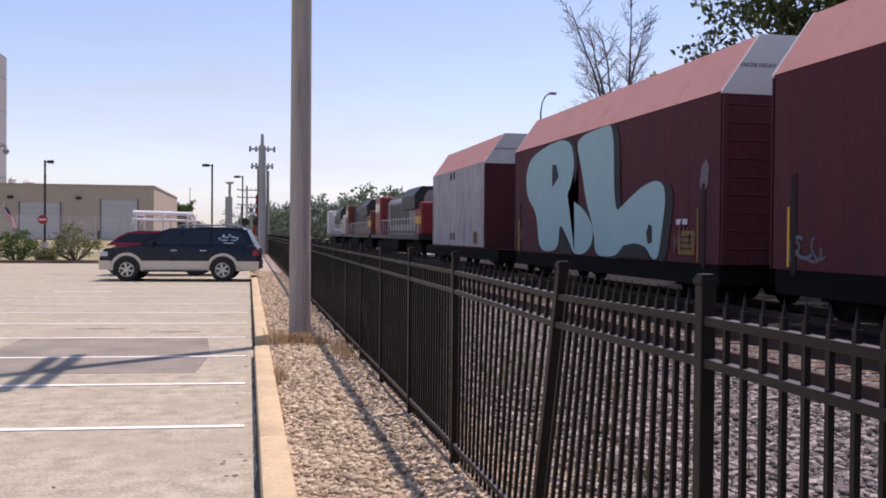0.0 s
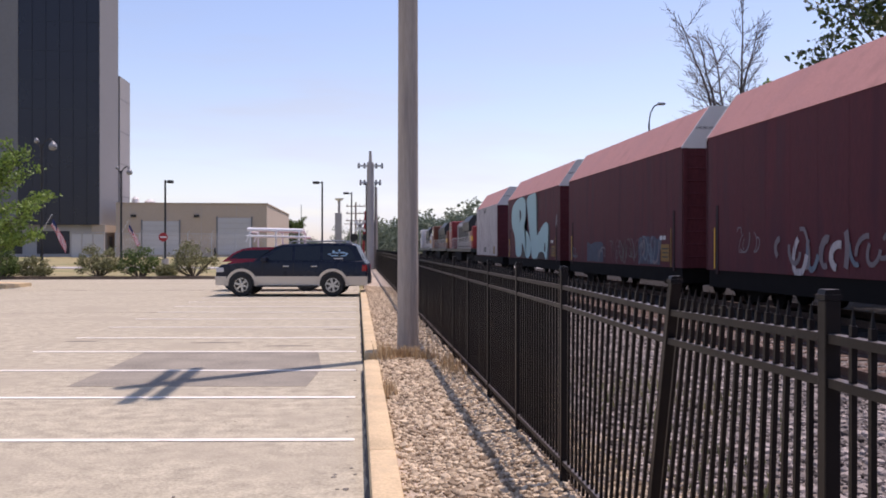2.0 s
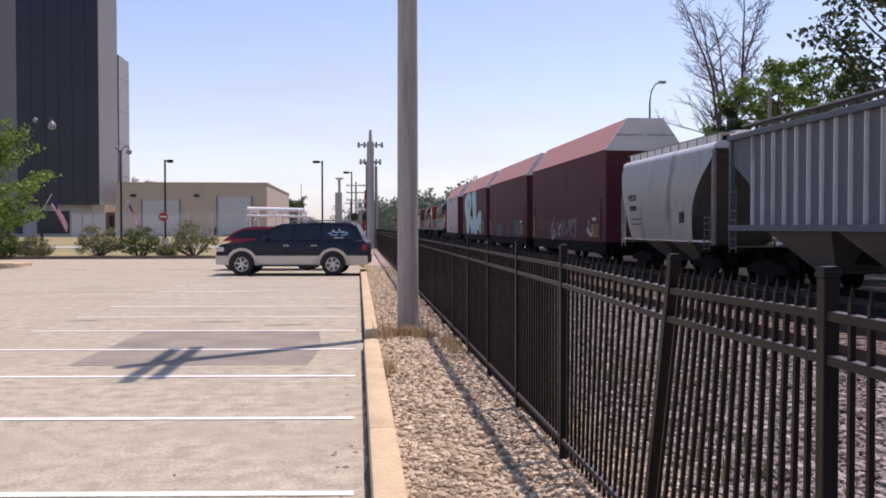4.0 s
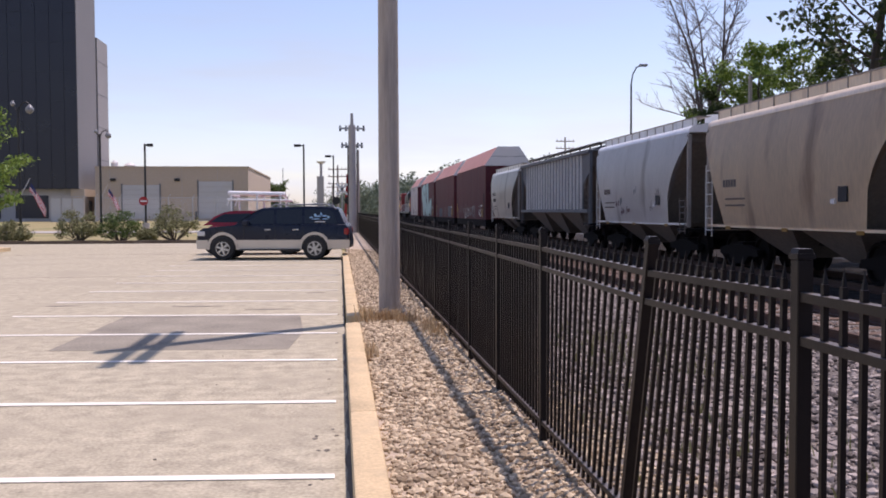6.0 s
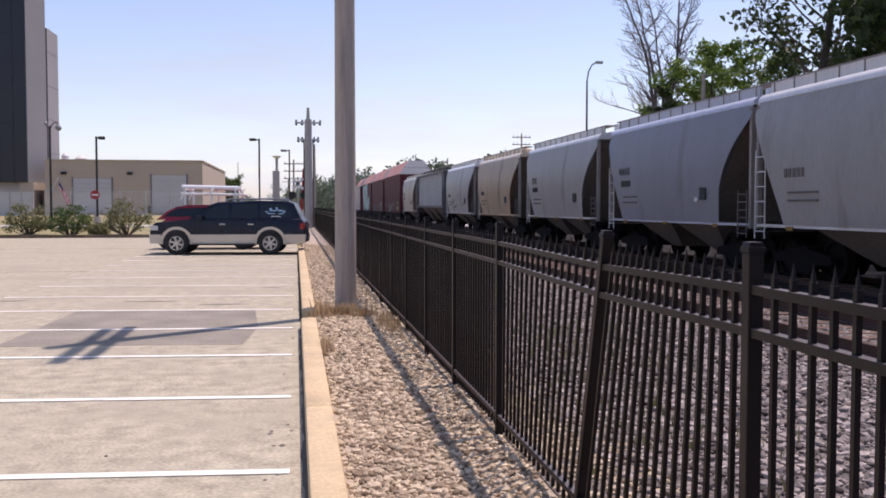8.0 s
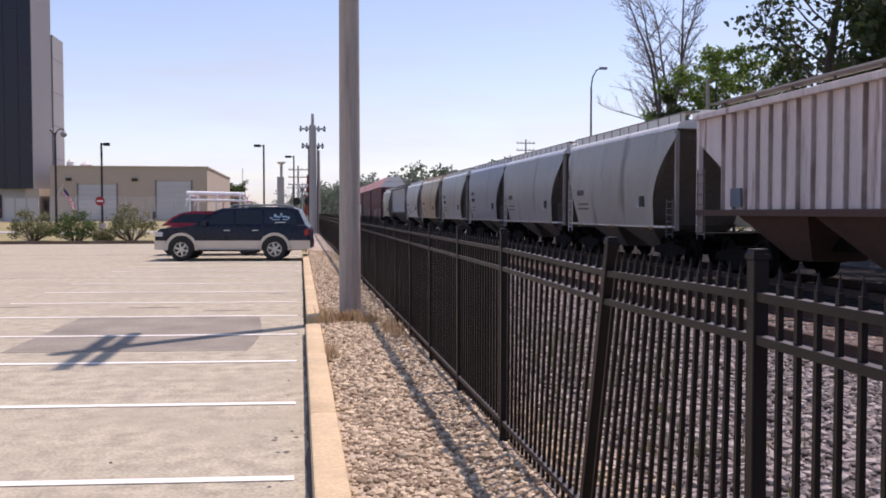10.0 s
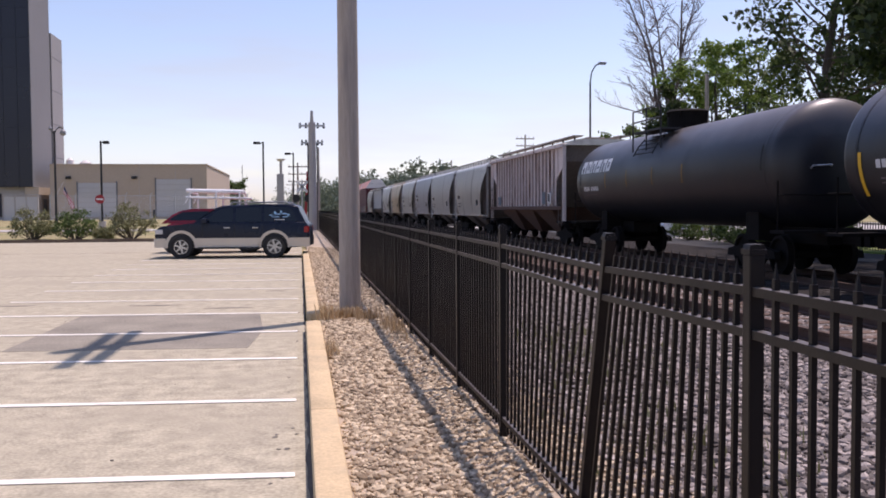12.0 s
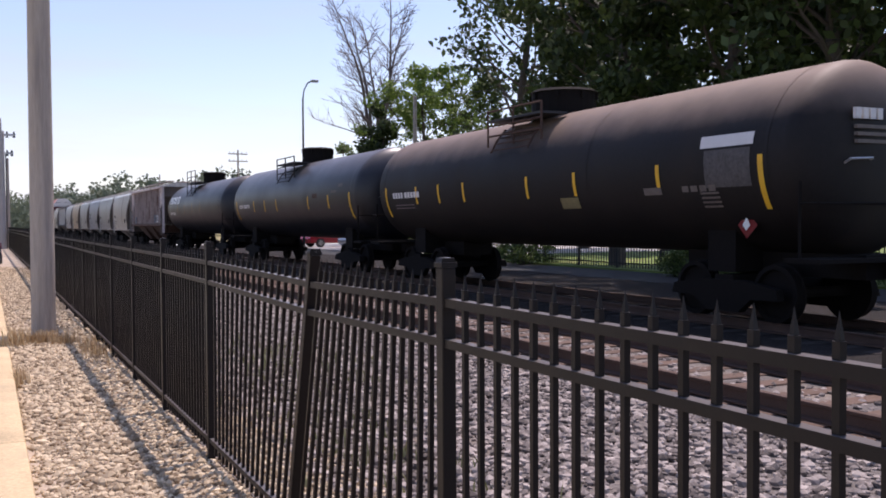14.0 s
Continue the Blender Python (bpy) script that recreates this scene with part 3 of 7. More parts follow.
# ---- fence along the gravel ----
def build_fence():
    fence = thing("metal_fence", "black ornamental metal picket fence along the railway", "fence", at=pose(1.47, 0, 0))
    posts = [-2.88 + 1.90 * k for k in range(41)]
    lean_post = 4
    lean = {lean_post: 0.46}
    top_shift = lambda k, z: -lean.get(k, 0) * max(z, 0) / 1.5

    def shear(bm, y, s):
        for v in bm.verts:
            v.co.y += s * max(v.co.z, 0) / 1.5
        return bm

    for k, y in enumerate(posts):
        bm = bmesh.new()
        rbox(bm, -0.026, 0.026, y - 0.026, y + 0.026, -0.1, 1.515, 0.004)
        for v in bm.verts:
            v.co.y += top_shift(k, v.co.z)
        p = part("post", bm, M_FENCE, fence, "leaning square post" if k == lean_post else "")
        bm = bmesh.new()
        box(bm, -0.030, 0.030, y - 0.030, y + 0.030, 1.515, 1.532)
        prism(bm, [(-0.028, 1.532), (0.028, 1.532), (0.022, 1.548), (-0.022, 1.548)], y - 0.024, y + 0.024, "y")
        for v in bm.verts:
            v.co.y += top_shift(k, 1.515)
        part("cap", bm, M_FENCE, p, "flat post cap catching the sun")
    count, rest = 0, bmesh.new()

    def picket_mesh(bm, y, s):
        h = 0.0090
        box(bm, -h, h, y - h, y + h, 0.05, 1.445)
        tip = bm.verts.new((0, y, 1.503))
        ring = [bm.verts.new((a * 0.0070, y + b * 0.0070, 1.4455)) for a, b in ((-1, -1), (1, -1), (1, 1), (-1, 1))]
        for i in range(4):
            bm.faces.new((ring[i], ring[(i + 1) % 4], tip))
        bm.faces.new(ring[::-1])

    bm = bmesh.new()
    picket_mesh(bm, 0, 0)
    straight = finish("picket", bm, M_FENCE)
    for k in range(len(posts) - 1):
        y0, y1 = posts[k], posts[k + 1]
        s0, s1 = -lean.get(k, 0), -lean.get(k + 1, 0)
        for z0, z1, xo in ((0.125, 0.155, 0), (1.243, 1.272, 0), (1.381, 1.410, 0)):
            bm = bmesh.new()
            vs = box(bm, -0.019, 0.019, y0 + 0.025, y1 - 0.025, z0, z1)
            for v in vs:
                near = v.co.y < (y0 + y1) / 2
                v.co.y += (s0 if near else s1) * v.co.z / 1.5
                if lean_post in (k, k + 1) and near == (k == lean_post):
                    v.co.z *= 0.985
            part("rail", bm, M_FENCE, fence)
        n = 16
        for i in range(n):
            f = (i + 1) / (n + 1)
            y, s = y0 + 0.036 + f * (y1 - y0 - 0.072), s0 * (1 - f) + s1 * f
            if count < 300:
                if abs(s) < 1e-6:
                    ob = new("picket", straight)
                    ob.parent = fence
                    ob.matrix_basis = pose(0, y, 0)
                else:
                    bm = bmesh.new()
                    picket_mesh(bm, y, 0)
                    part("picket", shear(bm, y, s), M_FENCE, fence)
                count += 1
            else:
                picket_mesh(rest, y, 0)
    tagged(part("picket_run", rest, M_FENCE, fence), kind="stuff")


def build_back_fence():
    fence = thing("picket_fence", "dark picket fence before the far lawn", "fence", at=pose(20.2, 0, 0))
    for k in range(16):
        boxpart("post", M_BLACK, fence, -0.04, 0.04, 8 + 2.4 * k - 0.04, 8 + 2.4 * k + 0.04, 0.0, 1.15)
    for z in (0.2, 1.0):
        boxpart("rail", M_BLACK, fence, -0.02, 0.02, 8, 44, z, z + 0.04)
    for k in range(220):
        if k % 15:
            y = 8 + 0.16 * k
            boxpart("picket", M_BLACK, fence, -0.012, 0.012, y - 0.014, y + 0.014, 0.06, 1.1)


# ---- train ----
XC, HALF = 11.23, 1.55


def bogie(car, yc):
    """One truck: side frames, bolster and two wheelsets."""
    t = bmesh.new()
    for sx in (-1, 1):
        x = sx * 0.98
        prism(t, [(yc - 1.15, 0.52), (yc - 1.1, 0.68), (yc - 0.45, 0.78), (yc + 0.45, 0.78), (yc + 1.1, 0.68), (yc + 1.15, 0.52), (yc + 0.6, 0.5), (yc + 0.35, 0.3), (yc - 0.35, 0.3), (yc - 0.6, 0.5)], x - 0.07, x + 0.07, "x")
        for k in (-0.12, 0, 0.12):
            tube(t, (x - sx * 0.0, yc + k, 0.36), (x, yc + k, 0.62), 0.05, n=8)
    box(t, -1.0, 1.0, yc - 0.2, yc + 0.2, 0.5, 0.85)
    b = part("bogie", t, M_UNDER, car, "grimy steel bogie frame")
    for wy in (-0.86, 0.86):
        w = bmesh.new()
        tube(w, (-0.95, yc + wy, 0.60), (0.95, yc + wy, 0.60), 0.08, n=10)
        part("axle", w, M_UNDER, b)
        for sx in (-1, 1):
            w = bmesh.new()
            prof = [(0.66, 0.08), (0.66, 0.46), (0.69, 0.46), (0.70, 0.43), (0.82, 0.43), (0.83, 0.36), (0.76, 0.34), (0.76, 0.08)]
            rings = [[w.verts.new((sx * p, yc + wy + q * math.cos(2 * math.pi * k / 24), 0.60 + q * math.sin(2 * math.pi * k / 24))) for k in range(24)] for p, q in prof]
            for i in range(len(rings) - 1):
                for k in range(24):
                    w.faces.new((rings[i][k], rings[i][(k + 1) % 24], rings[i + 1][(k + 1) % 24], rings[i + 1][k]))
            part("wheel", w, M_UNDER, b, "grimy steel wheel")


def couplers(car, y0, y1, z=1.0):
    for y, s in ((y0, -1), (y1, 1)):
        b = bmesh.new()
        box(b, -0.08, 0.08, min(y, y + s * 0.75), max(y, y + s * 0.75), z - 0.12, z + 0.1)
        box(b, -0.16, 0.16, min(y + s * 0.6, y + s * 0.9), max(y + s * 0.6, y + s * 0.9), z - 0.16, z + 0.14)
        part("coupler", b, M_UNDER, car)


def ladder(car, x, y, z0, z1, w=0.42, along="y", n=6, material=None, name="ladder"):
    b = bmesh.new()
    for s in (-w / 2, w / 2):
        tube(b, (x, y + s, z0) if along == "y" else (x + s, y, z0), (x, y + s, z1) if along == "y" else (x + s, y, z1), 0.016, n=6)
    for k in range(n):
        z = z0 + (z1 - z0) * (k + 0.5) / n
        tube(b, (x, y - w / 2, z) if along == "y" else (x - w / 2, y, z), (x, y + w / 2, z) if along == "y" else (x + w / 2, y, z), 0.013, n=6)
    return part(name, b, material or M_STEEL, car)


def shape_on_side(name, pts, material, parent, x, depth=0.006, label=""):
    """A painted shape on the side that faces -x: polygon of (y, z)."""
    b = bmesh.new()
    vs = [b.verts.new((x, y, z)) for y, z in pts]
    b.faces.new(vs)
    bmesh.ops.triangulate(b, faces=b.faces[:])
    g = bmesh.ops.extrude_face_region(b, geom=b.faces[:])
    for v in g["geom"]:
        if isinstance(v, bmesh.types.BMVert):
            v.co.x -= depth
    return part(name, b, material, parent, label)


SIDE_TEXT = Matrix.Rotation(radians(-90), 4, "Z") @ Matrix.Rotation(radians(90), 4, "X")
END_TEXT = Matrix.Rotation(radians(90), 4, "X")


def spots_of(car, rs, y0, y1, z0, z1, n, materials, x, size=0.5):
    """Faded tags: each a run of slanted strokes and hooks."""
    for k in range(n):
        y, z, m = rs.uniform(y0, y1), rs.uniform(z0, z1), rs.choice(materials)
        for q in range(4):
            w, h, lean = size * rs.uniform(0.08, 0.2), size * rs.uniform(0.5, 1.3), size * rs.uniform(-0.35, 0.35)
            yy, zz = y + size * rs.uniform(-0.9, 0.9), z + size * rs.uniform(-0.25, 0.1) - size * 0.3
            bend = size * rs.uniform(-0.3, 0.3)
            left = [(yy + lean * f + bend * math.sin(3 * f), zz + h * f) for f in (0, 0.25, 0.5, 0.75, 1)]
            pts = left + [(p - w * (0.6 + 0.8 * math.sin(2.5 * f)), v) for (p, v), f in zip(left[::-1], (1, 0.75, 0.5, 0.25, 0))]
            shape_on_side("faded_tag", pts, m, car, x - 0.0005 * (4 * k + q), 0.003, "faded spray-painted tag")


def sweep_tag(car, x, points, width, material, name="faded_tag", label="faded spray-painted stroke"):
    """One sprayed stroke of even width along a line of (y, z) on the side that faces -x."""
    lo, hi = [], []
    for k, (y, z) in enumerate(points):
        a, c = points[max(k - 1, 0)], points[min(k + 1, len(points) - 1)]
        dy, dz = c[0] - a[0], c[1] - a[1]
        n = math.hypot(dy, dz) or 1
        lo.append((y - dz / n * width / 2, z + dy / n * width / 2))
        hi.append((y + dz / n * width / 2, z - dy / n * width / 2))
    b = bmesh.new()
    p, q = [b.verts.new((x, *v)) for v in lo], [b.verts.new((x, *v)) for v in hi]
    for i in range(len(p) - 1):
        b.faces.new((p[i], p[i + 1], q[i + 1], q[i]))
    part(name, b, material, car, label)


def scrawl_tag(car, rs, x, y0, y1, z0, z1, n, materials, width=0.05):
    """A crowded run of curling sprayed strokes, no two alike."""
    for k in range(n):
        yc, zc = y0 + (y1 - y0) * (k + rs.random()) / n, z0 + (z1 - z0) * rs.uniform(0.35, 0.65)
        ry, rz = rs.uniform(0.12, 0.34), (z1 - z0) * rs.uniform(0.25, 0.5)
        a0, turn, lean = rs.uniform(0, 6.28), rs.choice((-1, 1)) * rs.uniform(1.8, 4.6), rs.uniform(-0.35, 0.35)
        drift = rs.uniform(-0.3, 0.3)
        pts = []
        for q in range(13):
            f = q / 12
            a = a0 + turn * f
            z = min(max(zc + rz * math.sin(a), z0), z1)
            pts.append((yc + ry * math.cos(a) + lean * (z - zc) + drift * f, z))
        sweep_tag(car, x - 0.0003 * k, pts, width * rs.uniform(0.6, 1.4), rs.choice(materials))


def boxcar(label, L, eave=4.72, roof=5.93, sill=1.08, frame_extra=0.0, side=None, seed=1):
    """A tall closed car with chamfered roof; local y runs from -L/2 (rear) to L/2 (front)."""
    car = thing("boxcar", label, "freight car", "train cars")
    h, w, top = L / 2, HALF, 0.72
    sec = [(-w, sill), (-w, eave), (w, eave), (w, sill)]
    b = bmesh.new()
    prism(b, sec, -h, h, "y")
    body = part("body", b, M_MAROON, car, "faded maroon steel body")
    b = bmesh.new()
    prism(b, [(-w - 0.02, eave), (-top, roof), (top, roof), (w + 0.02, eave)], -h + 0.02, h - 0.02, "y")
    part("roof", b, M_SALMON, car, "sun-bleached salmon roof with chamfered sides")
    for s in (-1, 1):
        b = bmesh.new()
        prism(b, [(-w - 0.025, eave - 0.05), (-w - 0.025, eave), (-top - 0.005, roof + 0.015), (top + 0.005, roof + 0.015), (w + 0.025, eave), (w + 0.025, eave - 0.05)], s * h - 0.03, s * h + 0.03, "y")
        e = part("end_gable", b, M_PALE, car, "pale grey upper end panel")
        if s < 0:
            for x in (-0.62, 0.62):
                lettering("EXCESS HEIGHT CAR", 0.115, M_INK, e, Matrix.Translation((x, -h - 0.034, eave + 0.56)) @ END_TEXT, "lettering", "small black lettering")
        for x in (-w + 0.06, w - 0.06):
            boxpart("corner_post", M_MAROON, body, x - 0.06, x + 0.06, s * h - 0.05, s * h + 0.05, sill, eave - 0.05)
        for k in range(9):
            z = sill + 0.25 + k * 0.38
            b = bmesh.new()
            prism(b, [(-0.05 + s * h, z), (s * h + s * 0.02, z + 0.08), (-0.05 + s * h, z + 0.16)] if s > 0 else [(0.05 + s * h, z), (0.05 + s * h, z + 0.16), (s * h - 0.02, z + 0.08)], -w + 0.13, w - 0.13, "x")
            part("corrugation", b, M_MAROON, body)
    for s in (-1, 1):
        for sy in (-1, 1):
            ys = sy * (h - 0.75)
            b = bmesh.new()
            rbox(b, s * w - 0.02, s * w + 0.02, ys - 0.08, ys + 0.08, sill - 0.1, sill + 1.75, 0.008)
            part("grab_recess", b, M_RECESS, body, "narrow ladder recess with its shade painted dark")
        y = -h + 1.5
        while y < h - 1.2:
            boxpart("panel_seam", M_MAROON, body, s * w - 0.002, s * w + 0.002, y - 0.012, y + 0.012, sill, eave - 0.02)
            y += 1.27
    b = bmesh.new()
    e = h + frame_extra
    box(b, -w + 0.03, w - 0.03, -e + 0.1, e - 0.1, sill - 0.46, sill)
    box(b, -0.4, 0.4, -e, e, sill - 0.45, sill - 0.05)
    part("underframe", b, M_UNDER, car, "dark steel underframe")
    bogie(car, -e + 2.0)
    bogie(car, e - 2.0)
    couplers(car, -e, e)
    rs = random.Random(seed)
    x = -w - 0.016
    shape_on_side("notice_plate", [(-h + 1.15, sill + 0.18), (-h + 1.95, sill + 0.18), (-h + 1.95, sill + 0.72), (-h + 1.15, sill + 0.72)], M_NOTICE, car, x, 0.006, "yellow notice plate")
    for k in range(3):
        z = sill + 0.3 + 0.13 * k
        boxpart("notice_bar", M_INK, car, x - 0.010, x - 0.004, -h + 1.25, -h + 1.85, z, z + 0.04)
    for k in range(2):
        boxpart("number_bar", M_PALE, car, x - 0.005, x + 0.002, -h + 1.5 + 0.32 * k, -h + 1.74 + 0.32 * k, sill + 0.86, sill + 0.99)
    b = bmesh.new()
    box(b, x - 0.004, x + 0.004, h - 0.62, h - 0.55, sill + 0.05, sill + 1.15)
    part("reflective_strip", b, M_YELLOW, car, "yellow reflective strip")
    b = bmesh.new()
    box(b, x - 0.004, x + 0.004, -h + 0.96, -h + 1.04, sill + 0.02, sill + 1.2)
    part("reflective_strip", b, M_NOTICE, car, "dull yellow reflective strip")
    return car, rs, x


def graffiti_car():
    car, rs, x = boxcar("maroon boxcar with huge pale cyan graffiti letters on its side", 15.5, seed=3)
    # letters run from front (+y) to rear, painted big over the side
    def P(u, v):
        return 7.6 - u, 1.12 + v
    R = [P(*q) for q in ((2.9, 0.0), (2.6, 1.3), (1.45, 1.9), (1.3, 2.7), (1.9, 3.25), (3.6, 3.5), (5.2, 3.58), (6.1, 3.35), (6.35, 2.7), (6.1, 2.1), (5.6, 1.75), (7.2, 1.35), (8.0, 0.8), (7.9, 0.3), (7.2, -0.02), (6.3, 0.0), (5.9, 0.4), (5.0, 1.0), (4.9, 0.05))]
    Lp = [P(*q) for q in ((8.15, -0.02), (8.05, 0.7), (7.35, 1.6), (6.95, 2.6), (6.5, 3.3), (7.1, 3.52), (8.6, 3.58), (9.45, 3.58), (9.55, 1.15), (10.3, 1.42), (11.2, 1.75), (12.1, 1.92), (12.6, 1.8), (12.72, 1.45), (12.6, 0.9), (12.35, 0.0), (12.0, -0.02), (11.6, 0.3), (10.9, 0.38), (10.1, 0.25), (9.6, -0.02))]
    def rounded(pts):
        for _ in range(2):
            pts = [p for a, c in zip(pts, pts[1:] + pts[:1]) for p in ((a[0] * 0.78 + c[0] * 0.22, a[1] * 0.78 + c[1] * 0.22), (a[0] * 0.22 + c[0] * 0.78, a[1] * 0.22 + c[1] * 0.78))]
        return pts

    R, Lp = rounded(R), rounded(Lp)
    shift = lambda pts, a, c: [(y - a, z + c) for y, z in pts]
    shape_on_side("letter_shadow", shift(R, 0.32, 0.03), M_INK, car, x - 0.002, 0.003, "black drop shadow of a graffiti letter")
    shape_on_side("letter_shadow", shift(Lp, 0.42, -0.05), M_INK, car, x - 0.002, 0.003, "black drop shadow of a graffiti letter")
    shape_on_side("graffiti_letter", R, M_CYAN, car, x - 0.006, 0.004, "pale cyan graffiti letter R")
    shape_on_side("graffiti_letter", Lp, M_CYAN, car, x - 0.006, 0.004, "pale cyan graffiti letter L")
    hole = [P(*q) for q in ((4.25, 2.1), (4.25, 2.85), (4.65, 2.8), (4.9, 2.4))]
    shape_on_side("letter_hole", hole, M_INK, car, x - 0.011, 0.003, "black opening of the letter")
    for pts in (((5.0, 0.0), (5.4, 0.6), (5.9, 0.3), (6.2, 0.0)), ((9.7, 0.0), (10.2, 0.3), (10.9, 0.37), (11.6, 0.28), (11.9, 0.0)), ((11.75, 0.35), (11.65, 0.65), (11.8, 0.85), (11.98, 0.8), (12.0, 0.4))):
        shape_on_side("letter_detail", [P(*q) for q in pts], M_INK, car, x - 0.011, 0.003)
    spots_of(car, rs, -6.6, -5.4, 1.35, 1.8, 3, [M_PINK], x, 0.4)
    spots_of(car, rs, 6.9, 7.4, 1.4, 2.2, 3, [M_PINK], x, 0.4)
    shape_on_side("faded_tag", [(-6.9, 3.2), (-7.1, 3.35), (-7.25, 3.2), (-7.2, 2.8), (-7.0, 2.6), (-6.8, 2.8)], M_LILAC, car, x, 0.003, "faded spray-painted tag")
    return car


def silver_car():
    car, rs, x = boxcar("maroon boxcar with a silver spray-painted side panel", 11.2, frame_extra=2.2, seed=5)
    shape_on_side("silver_panel", [(-5.55, 1.15), (5.55, 1.15), (5.55, 4.75), (-5.55, 4.75)], M_SILVER, car, x - 0.002, 0.004, "streaky silver spray-painted panel")
    for z in (1.4, 4.3):
        for y in (0.1, 0.75):
            shape_on_side("paint_gap", [(y, z), (y + 0.4, z), (y + 0.4, z + 0.35), (y, z + 0.35)], M_INK, car, x - 0.008, 0.003)
    return car


def hopper(paint, label, L, marks="", seed=1, rise=0.0):
    """A smooth-sided covered hopper with concave end cut-outs, roof hatches and chutes."""
    car = thing("hopper_car", label, "freight car", "train cars")
    h, sill, eave = L / 2, 1.28, 3.92
    w = HALF
    # curved flank: columns along y, rows in z; the lower corners are cut away in an arc
    def low(y):
        d, cut = h - abs(y), 1.25 if y > 0 else 1.5
        if d >= cut:
            return sill
        return sill + 2.3 * (1 - d / cut) ** (0.75 if y > 0 else 0.5) if d > 0 else eave - 0.3
    ys = [-h + 1.5 * (k / 10) ** 1.2 for k in range(10)] + [-h + 1.499] + list(np.linspace(-h + 1.505, h - 1.255, 8)) + [h - 1.249] + [h - 1.25 * (k / 10) ** 1.2 for k in range(9, -1, -1)]
    for s in (-1, 1):
        b = bmesh.new()
        cols = []
        for y in ys:
            z0 = low(y)
            col = []
            for k in range(9):
                z = z0 + (eave - z0) * k / 8
                f = (z - sill) / (eave - sill)
                col.append(b.verts.new((s * (w - 0.16 * (2 * f - 1) ** 2 * (1.25 if f > 0.5 else 0.8)), y, z)))
            cols.append(col)
        for i in range(len(ys) - 1):
            for k in range(8):
                b.faces.new((cols[i][k], cols[i + 1][k], cols[i + 1][k + 1], cols[i][k + 1]))
        bmesh.ops.solidify(b, geom=b.faces[:], thickness=0.03)
        flank = part("side_sheet", b, paint, car, smooth=True)
        # sill rail under the flank
        b = bmesh.new()
        box(b, s * (w - 0.19) - 0.05, s * (w - 0.19) + 0.05, -h + 0.1, h - 0.1, sill - 0.05, sill + 0.01)
        part("side_sill", b, paint, car)
        for sy in (-1, 1):
            b = bmesh.new()
            box(b, s * (w - 0.2) - 0.05, s * (w - 0.2) + 0.05, sy * (h - 0.06) - 0.05, sy * (h - 0.06) + 0.05, sill - 0.1, eave - 0.1)
            part("end_post", b, M_GRATING, car)
            ladder(car, s * (w - 0.10), sy * (h - 0.3), sill - 0.3, eave - 1.05 if sy > 0 else eave - 1.9, 0.42, "y", 6, M_GREYHOP if sy > 0 else M_SLOPE)
    b = bmesh.new()
    # core and slope sheets
    prism(b, [(-h + 2.3, sill - 0.0), (-h + 0.35, eave - 0.3), (-h + 0.3, eave), (h - 0.3, eave), (h - 0.35, eave - 0.3), (h - 2.3, sill)], -w + 0.22, w - 0.22, "x")
    part("slope_sheet", b, M_SLOPE, car, "brownish inner slope sheets")
    b = bmesh.new()
    prism(b, [(-w + 0.17, eave - 0.05), (-w + 0.19, eave + 0.05), (-w + 0.28, eave + 0.13), (-0.9, eave + 0.20), (0, eave + 0.24), (0.9, eave + 0.20), (w - 0.28, eave + 0.13), (w - 0.19, eave + 0.05), (w - 0.17, eave - 0.05)], -h, h, "y")
    roof = part("roof", b, paint, car, "rounded pale roof", smooth=True)
    for s in (-1, 1):
        boxpart("coaming", paint, roof, s * 1.12 - 0.03, s * 1.12 + 0.03, -h + 0.15, h - 0.15, eave + 0.12, eave + 0.37)
        boxpart("running_board", M_GRATING, roof, s * 0.98 - 0.19, s * 0.98 + 0.19, -h - 0.1, h + 0.1, eave + 0.375, eave + 0.40)
        y = -h + 0.3
        while y < h:
            boxpart("board_bracket", M_GRATING, roof, s * 1.16 - 0.012, s * 1.16 + 0.012, y - 0.012, y + 0.012, eave + 0.14, eave + 0.375)
            y += 0.8
    for k in range(max(2, int(L / 2.4))):
        y = -h + 1.3 + k * (L - 2.6) / max(1, int(L / 2.4) - 1)
        b = bmesh.new()
        tube(b, (0, y, eave + 0.2), (0, y, eave + 0.56), 0.38, 0.36, 16)
        part("hatch", b, paint, roof)
    b = bmesh.new()
    nb = 2 if L < 12 else 3
    for k in range(nb):
        yc = (k - (nb - 1) / 2) * (L - 4.4) / nb * 1.12
        wy = (L - 4.2) / nb / 2
        lo = [(-0.5, yc - 0.35, 0.55), (0.5, yc - 0.35, 0.55), (0.5, yc + 0.35, 0.55), (-0.5, yc + 0.35, 0.55)]
        hi = [(-w + 0.25, yc - wy, sill + 0.02), (w - 0.25, yc - wy, sill + 0.02), (w - 0.25, yc + wy, sill + 0.02), (-w + 0.25, yc + wy, sill + 0.02)]
        a = [b.verts.new(p) for p in lo]
        c = [b.verts.new(p) for p in hi]
        b.faces.new(a[::-1])
        b.faces.new(c)
        for i in range(4):
            b.faces.new((a[i], a[(i + 1) % 4], c[(i + 1) % 4], c[i]))
    part("discharge_chute", b, M_SLOPE, car, "grimy discharge hoppers")
    b = bmesh.new()
    box(b, -0.35, 0.35, -h, h, 0.85, 1.14)
    for s in (-1, 1):
        box(b, -w + 0.1, w - 0.1, s * (h - 0.35) - 0.35, s * (h - 0.35) + 0.35, 1.06, 1.14)
    part("underframe", b, M_UNDER, car)
    bogie(car, -h + 1.25)
    bogie(car, h - 1.25)
    couplers(car, -h, h)
    rs = random.Random(seed)
